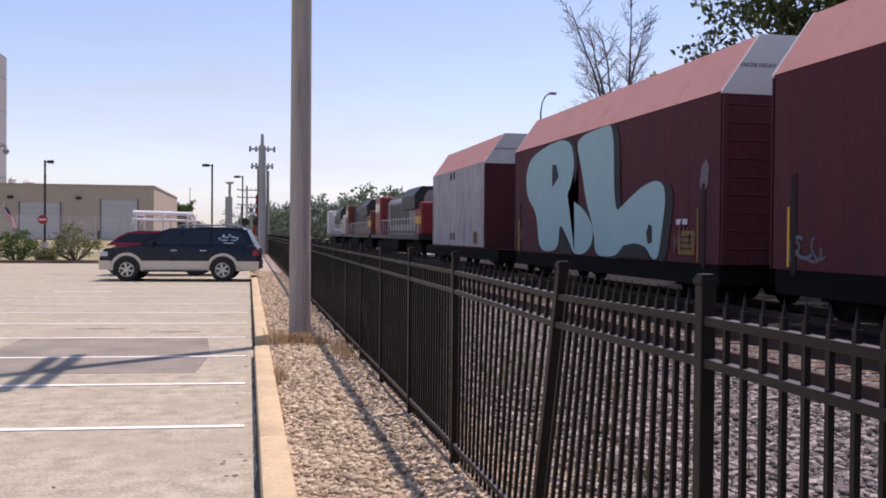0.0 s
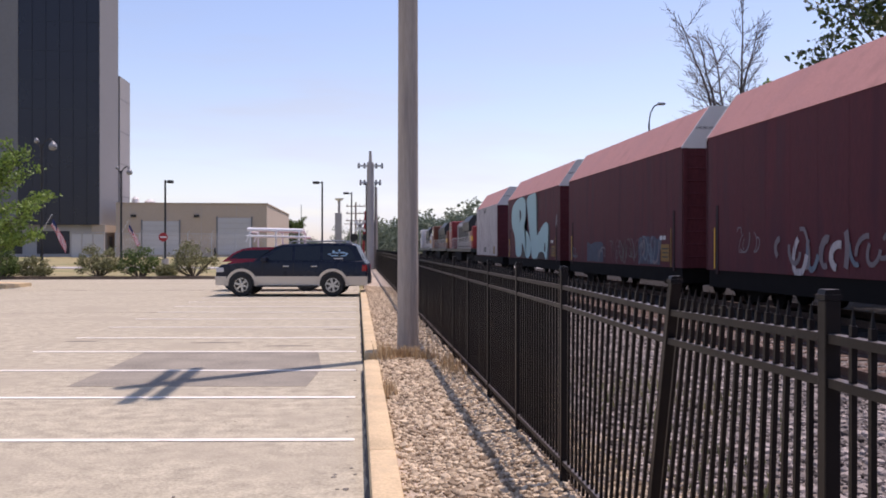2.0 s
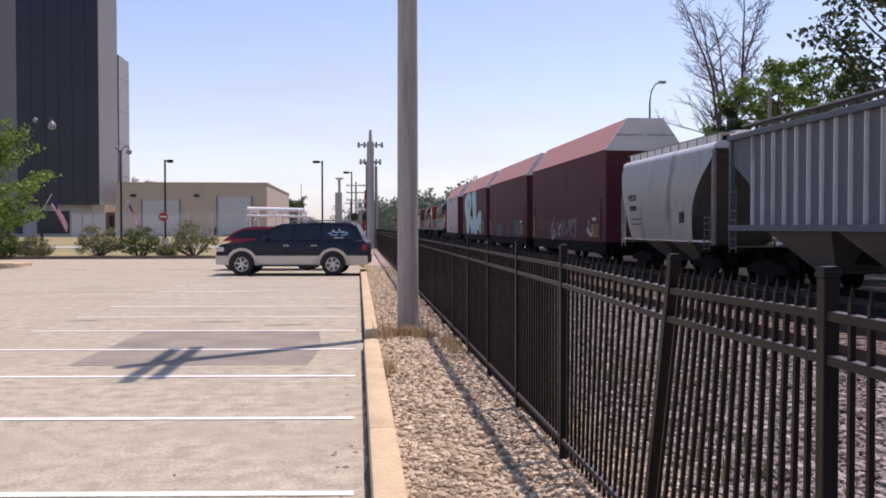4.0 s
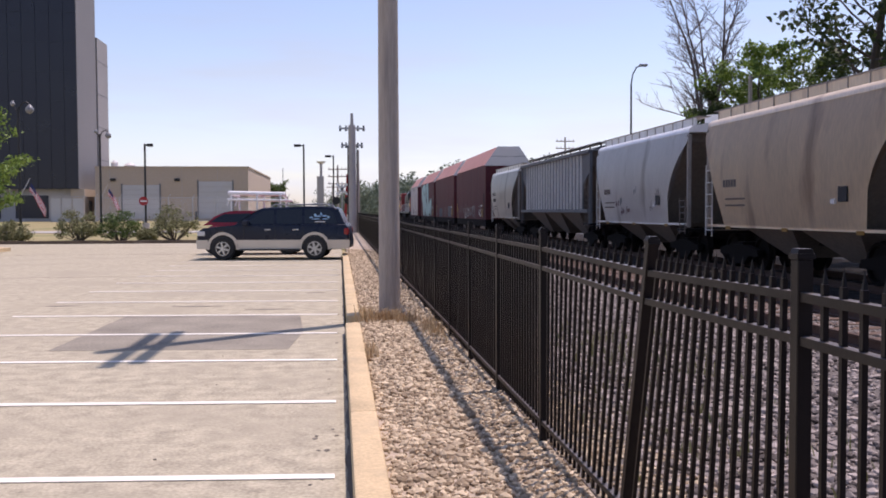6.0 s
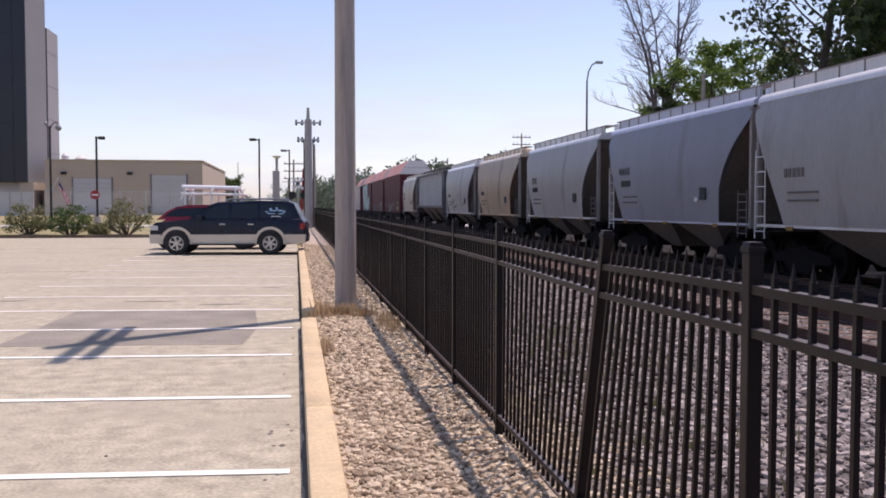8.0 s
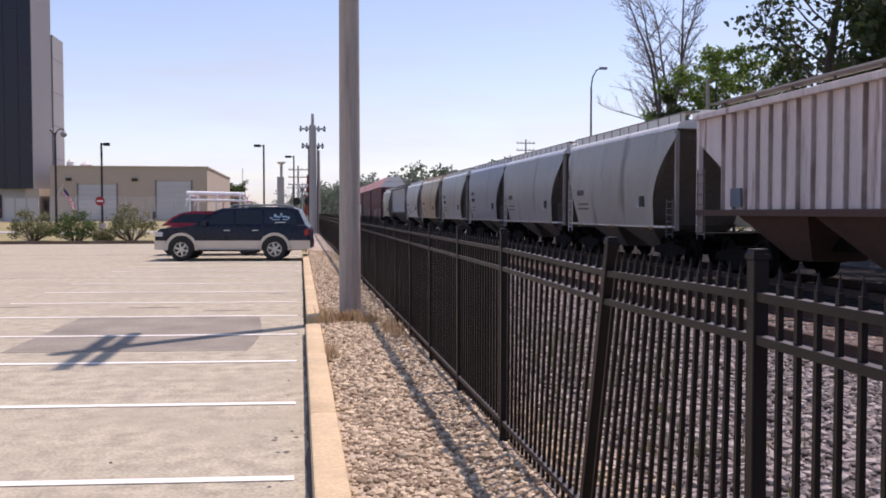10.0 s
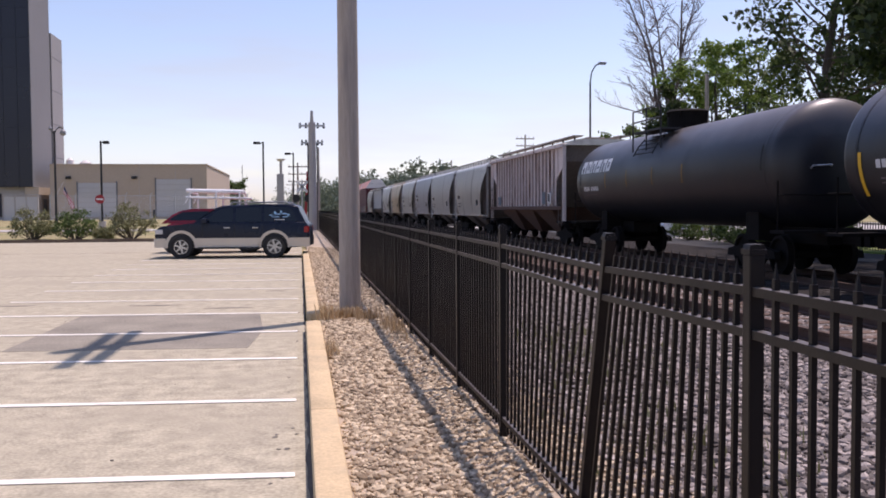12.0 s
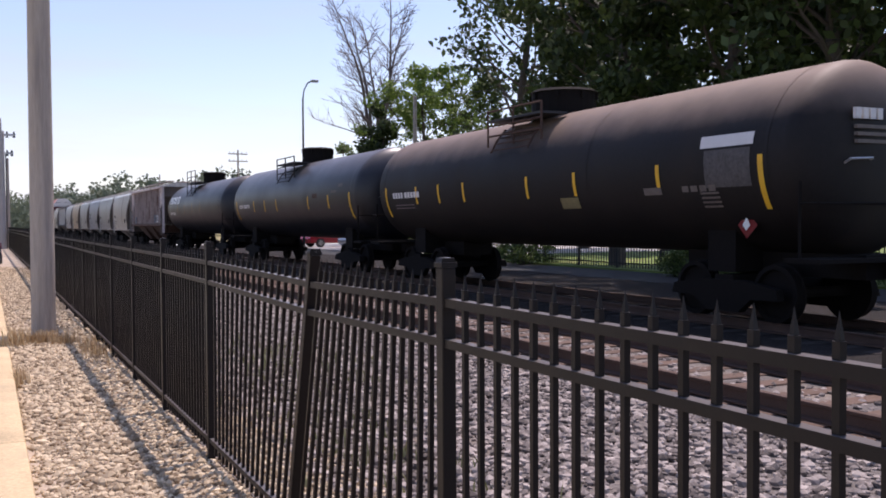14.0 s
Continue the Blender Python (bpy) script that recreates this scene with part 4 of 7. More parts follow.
    x = -w - 0.004
    if marks:
        lettering(marks, 0.32, M_INK, car, Matrix.Translation((x - 0.012, h - 1.75, 2.68)) @ SIDE_TEXT, "lettering", "dark reporting mark")
    for k in range(5):
        boxpart("number_bar", M_INK if marks else M_SLOPE, car, x - 0.004, x + 0.02, h - 2.2 + 0.16 * k, h - 2.1 + 0.16 * k, 2.24, 2.42)
    for k in range(2):
        boxpart("data_bar", M_SLOPE, car, x + 0.0, x + 0.022, h - 2.7, h - 1.6, 1.92 - 0.16 * k, 1.96 - 0.16 * k)
    boxpart("routing_board", M_INK, car, x - 0.004, x + 0.03, -h + 2.0, -h + 2.32, 1.82, 2.12)
    boxpart("routing_board", M_PALE, car, x - 0.002, x + 0.05, -h + 2.45, -h + 2.6, 1.78, 1.88)
    for k in range(3):
        boxpart("reflector", M_NOTICE, car, x + 0.12, x + 0.142, -h + 1.6 + k * (L - 3.2) / 2, -h + 1.85 + k * (L - 3.2) / 2, sill - 0.1, sill - 0.02)
    return car, rs, x


def ribbed_hopper(paint, label, L, chute, seed=1):
    """A covered hopper with outside posts and straight diagonal ends."""
    car = thing("ribbed_hopper_car", label, "freight car", "train cars")
    h, sill, eave, w = L / 2, 1.68, 4.0, HALF
    for s in (-1, 1):
        b = bmesh.new()
        prism(b, [(-h + 1.3, sill), (-h + 1.3, sill + 1.0), (-h + 0.1, eave - 0.7), (-h, eave), (h, eave), (h - 0.1, eave - 0.7), (h - 1.3, sill + 1.0), (h - 1.3, sill)], s * (w - 0.17) - 0.02, s * (w - 0.17) + 0.02, "x")
        part("side_sheet", b, paint, car)
        n = 20
        for k in range(n):
            y = -h + 1.42 + k * (L - 2.84) / (n - 1)
            b = bmesh.new()
            x0 = s * (w - 0.16)
            prism(b, [(x0, y - 0.03), (x0 + s * 0.09, y - 0.02), (x0 + s * 0.09, y + 0.02), (x0, y + 0.03)], sill, eave - 0.05, "z")
            part("side_post", b, M_GREYHOP if paint is M_DARKHOP else M_RIB, car)
        b = bmesh.new()
        rbox(b, s * (w - 0.08) - 0.07, s * (w - 0.08) + 0.07, -h, h, eave - 0.08, eave + 0.06, 0.02)
        part("top_chord", b, paint, car)
        b = bmesh.new()
        box(b, s * (w - 0.08) - 0.06, s * (w - 0.08) + 0.06, -h + 0.1, h - 0.1, sill - 0.1, sill + 0.04)
        part("side_sill", b, M_RUSTY if chute is M_RUSTY else paint, car)
        for sy in (-1, 1):
            boxpart("end_post", paint, car, s * (w - 0.14) - 0.06, s * (w - 0.14) + 0.06, sy * (h - 0.06) - 0.06, sy * (h - 0.06) + 0.06, 1.15, eave)
            ladder(car, s * (w - 0.05), sy * (h - 0.35), 1.0, eave - 1.3, 0.42, "y", 7, M_SLOPE)
    b = bmesh.new()
    prism(b, [(-h + 2.2, sill), (-h + 0.3, eave - 0.6), (-h + 0.25, eave), (h - 0.25, eave), (h - 0.3, eave - 0.6), (h - 2.2, sill)], -w + 0.2, w - 0.2, "x")
    part("slope_sheet", b, M_SLOPE, car, "brownish inner slope sheets")
    b = bmesh.new()
    prism(b, [(-w + 0.08, eave), (-0.9, eave + 0.22), (0.9, eave + 0.22), (w - 0.08, eave)], -h, h, "y")
    roof = part("roof", b, M_CREAMHOP if chute is M_RUSTY else paint, car)
    boxpart("hatch_trough", M_GRATING, roof, -0.35, 0.35, -h + 0.6, h - 0.6, eave + 0.22, eave + 0.34)
    for s in (-1, 1):
        boxpart("running_board", M_GRATING, roof, s * 0.9 - 0.2, s * 0.9 + 0.2, -h - 0.05, h + 0.05, eave + 0.32, eave + 0.36)
        for k in range(9):
            y = -h + 0.4 + k * (L - 0.8) / 8
            boxpart("board_bracket", M_SLOPE, roof, s * 0.9 - 0.03, s * 0.9 + 0.03, y - 0.02, y + 0.02, eave + 0.2, eave + 0.32)
    for k in range(3):
        yc, wy = (k - 1) * (L - 3.8) / 3, (L - 3.8) / 6 - 0.06
        b = bmesh.new()
        a = [b.verts.new(p) for p in ((-0.6, yc - 0.4, 0.62), (0.6, yc - 0.4, 0.62), (0.6, yc + 0.4, 0.62), (-0.6, yc + 0.4, 0.62))]
        c = [b.verts.new(p) for p in ((-w + 0.16, yc - wy, sill - 0.04), (w - 0.16, yc - wy, sill - 0.04), (w - 0.16, yc + wy, sill - 0.04), (-w + 0.16, yc + wy, sill - 0.04))]
        b.faces.new(a[::-1])
        b.faces.new(c)
        for i in range(4):
            b.faces.new((a[i], a[(i + 1) % 4], c[(i + 1) % 4], c[i]))
        part("discharge_chute", b, chute, car)
    b = bmesh.new()
    box(b, -0.35, 0.35, -h, h, 0.85, 1.15)
    for s in (-1, 1):
        box(b, -w + 0.1, w - 0.1, s * (h - 0.5) - 0.5, s * (h - 0.5) + 0.5, 1.08, 1.16)
    part("underframe", b, M_UNDER, car)
    bogie(car, -h + 1.35)
    bogie(car, h - 1.35)
    couplers(car, -h, h)
    x = -w + 0.09
    if chute is M_RUSTY:
        boxpart("data_panel", M_BLUESPRAY, car, x - 0.03, x + 0.01, -h + 2.55, -h + 3.05, 1.8, 2.3)
        boxpart("data_panel", M_PALE, car, x - 0.03, x + 0.01, -h + 1.75, -h + 2.2, 1.8, 2.25)
        boxpart("data_panel", M_INK, car, x - 0.036, x - 0.0, -h + 1.85, -h + 2.1, 1.9, 2.2)
        boxpart("data_panel", M_BLUESPRAY, car, x - 0.03, x + 0.01, h - 2.4, h - 1.9, 1.78, 2.2)
    return car


def tank_patch(name, car, r, zc, y0, y1, a0, a1, material, label="", n=6, lift=0.006):
    """A painted patch on the flank that faces -x; angles in degrees above the horizontal."""
    b = bmesh.new()
    rows = []
    for k in range(n + 1):
        a = radians(a0 + (a1 - a0) * k / n)
        rows.append([b.verts.new((-(r + lift) * math.cos(a), y, zc + (r + lift) * math.sin(a))) for y in (y0, y1)])
    for k in range(n):
        b.faces.new((rows[k][0], rows[k][1], rows[k + 1][1], rows[k + 1][0]))
    return part(name, b, material, car, label)


def tank_car(label, L, paint, dome_at=0.0, seed=1, style=0):
    car = thing("tank_car", label, "freight car", "train cars")
    h, r, zc = L / 2, 1.40, 2.56
    b = bmesh.new()
    seg = 40
    prof = [(h - 0.55 + 0.55 * math.sin(a), r * math.cos(a) ** 0.8) for a in np.linspace(0, math.pi / 2 - 0.001, 11)]
    prof = [(-y, q) for y, q in prof[::-1]] + [(y, q) for y, q in [(-h * 0.4, r), (0, r), (h * 0.4, r)]] + prof
    rings = [[b.verts.new((q * math.cos(2 * math.pi * k / seg), y, zc + q * math.sin(2 * math.pi * k / seg))) for k in range(seg)] for y, q in prof]
    for i in range(len(rings) - 1):
        for k in range(seg):
            b.faces.new((rings[i][k], rings[i][(k + 1) % seg], rings[i + 1][(k + 1) % seg], rings[i + 1][k]))
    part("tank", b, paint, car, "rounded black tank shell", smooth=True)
    for y in (-h + 0.85, -h * 0.33, h * 0.33, h - 0.85):
        b = bmesh.new()
        for k in range(seg):
            a0, a1 = 2 * math.pi * k / seg, 2 * math.pi * (k + 1) / seg
            q = r + 0.006
            vs = [b.verts.new((q * math.cos(a), yy, zc + q * math.sin(a))) for a in (a0, a1) for yy in (y - 0.03, y + 0.03)]
            b.faces.new((vs[0], vs[1], vs[3], vs[2]))
        bmesh.ops.remove_doubles(b, verts=b.verts[:], dist=0.001)
        part("weld_seam", b, paint, car, smooth=True)
    # manway housing, platform with rails and side ladder
    b = bmesh.new()
    dr, dh = (0.58, 0.46) if style < 2 else (0.70, 0.46)
    tube(b, (0, dome_at, zc + r - 0.1), (0, dome_at, zc + r + dh), dr, dr * 0.98, 24)
    tube(b, (0, dome_at, zc + r + dh), (0, dome_at, zc + r + dh + 0.06), dr + 0.04, dr - 0.06, 24)
    for k in range(8):
        a = k * math.pi / 4
        box(b, dr - 0.01, dr + 0.035, dome_at - 0.03, dome_at + 0.03, zc + r + dh - 0.16, zc + r + dh - 0.02, Matrix.Translation((0, dome_at, 0)) @ Matrix.Rotation(a, 4, "Z") @ Matrix.Translation((0, -dome_at, 0)))
    dome = part("manway_dome", b, M_UNDER, car, "black manway housing")
    for s in (-1, 1):
        boxpart("walkway", M_BLACK, car, s * 0.95 - 0.32, s * 0.95 + 0.32, dome_at - 1.1, dome_at + 1.1, zc + r - 0.12, zc + r - 0.07)
        pf = bmesh.new()
        for yy in (-1.1, 0, 1.1):
            tube(pf, (s * 1.25, dome_at + yy, zc + 0.75), (s * 1.25, dome_at + yy, zc + r + (0.55 if style == 0 else 0.12)), 0.025, n=6)
        for z in ((zc + r + 0.22, zc + r + 0.55) if style == 0 else (zc + r + 0.12, zc + r - 0.2, zc + r - 0.42)):
            tube(pf, (s * 1.25, dome_at - 1.1, z), (s * 1.25, dome_at + 1.1, z), 0.022, n=6)
        part("handrail", pf, M_RUST if style == 2 else M_BLACK, car, "steel walkway rail")
    for s in (-1, 1):
        lb = bmesh.new()
        for yy in (-0.75, 0.0, 0.75):
            pts = [Vector((s * (r + 0.10) * math.cos(radians(a)), dome_at + yy, zc + (r + 0.10) * math.sin(radians(a)))) for a in (24, 36, 48)]
            if yy:
                for p, q in zip(pts, pts[1:]):
                    tube(lb, p, q, 0.022, n=6)
        for a in range(26, 50, 6):
            p = Vector((s * (r + 0.10) * math.cos(radians(a)), 0, zc + (r + 0.10) * math.sin(radians(a))))
            tube(lb, p + Vector((0, dome_at - (0.75 if a > 20 else 0.3), 0)), p + Vector((0, dome_at + (0.75 if a > 20 else 0.3), 0)), 0.017, n=6)
        part("side_ladder", lb, M_RUST if style == 2 else M_BLACK, car)
    # saddles, stub sills, end platforms and grab irons
    for s in (-1, 1):
        boxpart("saddle", M_UNDER, car, -0.95, 0.95, s * (h - 2.2) - 0.3, s * (h - 2.2) + 0.3, 0.9, zc - r * 0.62)
        boxpart("stub_sill", M_UNDER, car, -0.4, 0.4, min(s * (h - 3.6), s * h), max(s * (h - 3.6), s * h), 0.85, 1.2)
        boxpart("end_platform", M_UNDER, car, -1.45, 1.45, s * (h - 0.2) - 0.35, s * (h - 0.2) + 0.25, 1.1, 1.16)
    for s in (-1, 1):
        b = bmesh.new()
        y = s * (h - 0.25)
        for sx in (-1, 1):
            tube(b, (sx * 1.38, y, 1.1), (sx * 1.38, y, 2.2), 0.022, n=6)
        tube(b, (-1.38, y + s * 0.3, 1.9), (1.38, y + s * 0.3, 1.9), 0.018, n=6)
        for sx in (-1, 1):
            tube(b, (sx * 1.38, y, 1.9), (sx * 1.38, y + s * 0.3, 1.9), 0.018, n=6)
        part("end_rail", b, M_UNDER, car)
        for x0 in (-0.75, 0.35):
            b = bmesh.new()
            yy = s * (h + 0.03)
            tube(b, (x0, yy, 2.5), (x0 + 0.42, yy, 2.52), 0.018, n=6)
            tube(b, (x0, yy - s * 0.12, 2.44), (x0, yy, 2.5), 0.018, n=6)
            tube(b, (x0 + 0.42, yy - s * 0.12, 2.46), (x0 + 0.42, yy, 2.52), 0.018, n=6)
            part("grab_iron", b, M_STEEL, car, "pale grab iron on the tank head")
    bogie(car, -h + 2.1)
    bogie(car, h - 2.1)
    couplers(car, -h, h)
    # reflective strips and painted panels
    P = lambda *a, **k: tank_patch(*a, **k)
    if style:
        for sy in (-1, 1):
            P("reflective_strip", car, r, zc, sy * (h - 0.95) - 0.05, sy * (h - 0.95) + 0.05, -31, 2, M_YELLOW, n=8)
        for k, y in enumerate((h - 3.8, h - 5.4, h - 7.05, -h + 5.0, -h + 2.9) if style == 1 else (h - 2.9, h - 4.2, h - 5.5, -h + 7.3, -h + 5.6, -h + 3.2)):
            P("reflective_strip", car, r, zc, y - 0.045, y + 0.045, -17, 1, M_YELLOW)
    else:
        for sy in (-1, 1):
            P("reflective_strip", car, r, zc, sy * (h - 0.95) - 0.03, sy * (h - 0.95) + 0.03, -5, 18, M_TANKDUSTY)
    if style == 0:
        for y in (h - 3.6, h - 5.6, h - 7.7, h - 9.8):
            P("reflective_strip", car, r, zc, y - 0.04, y + 0.04, -11, 9, M_NOTICE, "dust-dimmed yellow strip")
        # six block shapes in white stand for the owner's mark
        y = h - 0.95
        for k in range(6):
            P("owner_mark", car, r, zc, y - 0.42, y, 11, 29, M_GREYHOP, "white block-shaped owner's mark")
            P("owner_mark", car, r, zc, y - 0.28, y - 0.14, 16 if k % 2 else 11, 24 if k % 3 else 20, M_TANK, lift=0.009)
            y -= 0.52
        for k in range(4):
            P("number_bar", car, r, zc, h - 1.42 - 0.16 * k, h - 1.30 - 0.16 * k, -14, -8, M_PALE)
        for k in range(5):
            P("number_bar", car, r, zc, h - 2.20 - 0.16 * k, h - 2.08 - 0.16 * k, -14, -8, M_PALE)
        P("data_bar", car, r, zc, h - 2.6, h - 1.4, -20, -19, M_LILAC)
    else:
        for k in range(4):
            P("owner_bar", car, r, zc, h - 1.55 - 0.17 * k, h - 1.42 - 0.17 * k, -10, -4, M_PALE)
        for k in range(5):
            P("number_bar", car, r, zc, h - 2.42 - 0.19 * k + 0.1, h - 2.30 - 0.19 * k + 0.13, -10, -4, M_PALE)
        for k in range(2):
            P("data_bar", car, r, zc, h - 2.7, h - 1.5, -18 - 3.4 * k, -17 - 3.4 * k, M_LILAC)
    if style == 2:
        P("data_panel", car, r, zc, -h + 1.1, -h + 2.2, 8.5, 16, M_PALE, "pale stencilled panel")
        P("data_panel", car, r, zc, -h + 1.15, -h + 2.1, -16, 7, M_STENCIL, "grey grid of stencilled data")
        P("data_panel", car, r, zc, -h + 3.15, -h + 3.6, -19, -14, M_SLOPE)
        for k in range(4):
            P("data_bar", car, r, zc, -h + 1.9 + 0.2 * k, -h + 2.05 + 0.2 * k, -18, -14, M_SLOPE)
        for k in range(4):
            P("data_bar", car, r, zc, -h + 1.85, -h + 2.25, -29 + 3.0 * k, -27.6 + 3.0 * k, M_SLOPE)
        P("data_panel", car, r, zc, -h + 5.55, -h + 6.15, -27, -18, M_PLACARD)
        d = bmesh.new()
        c = Vector((-(r * 0.74) - 0.06, -h + 1.5, zc - 0.95))
        vs = [d.verts.new(c + Vector((0.06 * q, p, q))) for p, q in ((0, -0.2), (0.2, 0), (0, 0.2), (-0.2, 0))]
        d.faces.new(vs)
        bmesh.ops.solidify(d, geom=d.faces[:], thickness=0.02)
        pl = part("placard", d, M_SIGNRED, car, "red diamond hazard placard")
        d = bmesh.new()
        vs = [d.verts.new(c + Vector((0.06 * q - 0.025, p, q))) for p, q in ((0, -0.08), (0.08, 0), (0, 0.12), (-0.08, 0))]
        d.faces.new(vs)
        part("placard_symbol", d, M_WHITE, pl)
        for k in range(4):
            boxpart("end_mark", M_PALE, car, -0.62 + 0.14 * k, -0.53 + 0.14 * k, -h - 0.012, -h + 0.05, 3.05, 3.2)
        for k in range(3):
            boxpart("end_mark", M_SLOPE, car, -0.6, 0.25, -h - 0.012, -h + 0.05, 2.72 + 0.1 * k, 2.77 + 0.1 * k)
    elif style == 1:
        P("data_panel", car, r, zc, -h + 1.6, -h + 2.0, 10, 14, M_SLOPE)
        P("data_panel", car, r, zc, -h + 2.1, -h + 2.6, 3, 6, M_SLOPE)
        P("data_panel", car, r, zc, -h + 4.0, -h + 4.5, -2, 4, M_RUST)
    return car


def locomotive(label, scheme):
    car = thing("locomotive", label, "locomotive", "train cars")
    low, mid, cab_m = scheme
    h = 10.8
    b = bmesh.new()
    box(b, -1.5, 1.5, -h, h, 1.35, 1.62)
    part("frame", b, M_LOCODARK, car)
    b = bmesh.new()
    prism(b, [(-0.95, 1.62), (-0.95, 3.9), (-0.7, 4.3), (0.7, 4.3), (0.95, 3.9), (0.95, 1.62)], -h + 1.0, h - 5.5, "y")
    part("hood", b, low, car, "long engine hood")
    b = bmesh.new()
    prism(b, [(-1.5, 3.2), (-1.55, 4.0), (-1.1, 4.55), (1.1, 4.55), (1.55, 4.0), (1.5, 3.2)], -h + 1.2, -h + 6.0, "y")
    part("radiator", b, mid, car, "flared radiator section")
    for k in range(9):
        boxpart("grille", M_LOCODARK, car, -0.975, -0.955, -h + 6.6 + k * 0.9, -h + 7.2 + k * 0.9, 2.3, 3.7)
    b = bmesh.new()
    rbox(b, -1.5, 1.5, h - 5.3, h - 2.6, 1.62, 4.45, 0.12)
    cab = part("cab", b, cab_m, car)
    for y in (h - 4.9, h - 3.8):
        boxpart("window", M_GLASS, cab, -1.52, -1.49, y, y + 0.8, 3.3, 3.95)
    b = bmesh.new()
    rbox(b, -1.2, 1.2, h - 2.6, h - 0.9, 1.62, 3.2, 0.15)
    part("nose", b, cab_m, car)
    b = bmesh.new()
    rbox(b, -1.45, 1.45, -2.9, 2.9, 0.45, 1.35, 0.15)
    part("fuel_tank", b, M_UNDER, car)
    for s in (-1, 1):
        b = bmesh.new()
        for k in range(14):
            y = -h + 0.5 + k * 1.2
            tube(b, (s * 1.45, y, 1.62), (s * 1.45, y, 2.65), 0.02, n=6)
        tube(b, (s * 1.45, -h + 0.5, 2.65), (s * 1.45, h - 5.4, 2.65), 0.02, n=6)
        part("handrail", b, M_PALE, car)
        boxpart("stripe", M_ORANGE if low is M_LOCODARK else M_LOCODARK, car, s * 0.955 - 0.004, s * 0.955 + 0.004, -h + 2.5, h - 5.5, 1.75, 2.35 if low is M_LOCODARK else 1.9)
    b = bmesh.new()
    rbox(b, -1.3, 1.3, -h + 0.35, -h + 2.3, 1.62, 3.6, 0.12)
    part("rear_hood", b, cab_m, car, "brightly painted rear end")
    boxpart("rear_band", M_YELLOW, car, -1.312, 1.312, -h + 0.4, -h + 2.25, 2.3, 2.75)
    b = bmesh.new()
    prism(b, [(-0.97, 3.7), (-0.72, 4.32), (0.72, 4.32), (0.97, 3.7)], -h + 6.0, h - 5.6, "y")
    part("hood_roof", b, M_LOCODARK, car, "soot-dark hood roof")
    b = bmesh.new()
    tube(b, (0, 1.0, 4.3), (0, 1.0, 4.75), 0.3, 0.25, 12)
    part("exhaust_stack", b, M_LOCODARK, car)
    for s in (-1, 1):
        for wy in (-1.9, 0, 1.9):
            w = bmesh.new()
            for sx in (-1, 1):
                tube(w, (sx * 0.69, s * 6.9 + wy, 0.68), (sx * 0.85, s * 6.9 + wy, 0.68), 0.51, n=20)
            part("wheelset", w, M_UNDER, car)
        b = bmesh.new()
        for sx in (-1, 1):
            box(b, sx * 1.0 - 0.08, sx * 1.0 + 0.08, s * 6.9 - 2.7, s * 6.9 + 2.7, 0.55, 1.15)
        box(b, -0.9, 0.9, s * 6.9 - 1.0, s * 6.9 + 1.0, 0.8, 1.36)
        part("truck_frame", b, M_UNDER, car)
    couplers(car, -h, h)
    return car


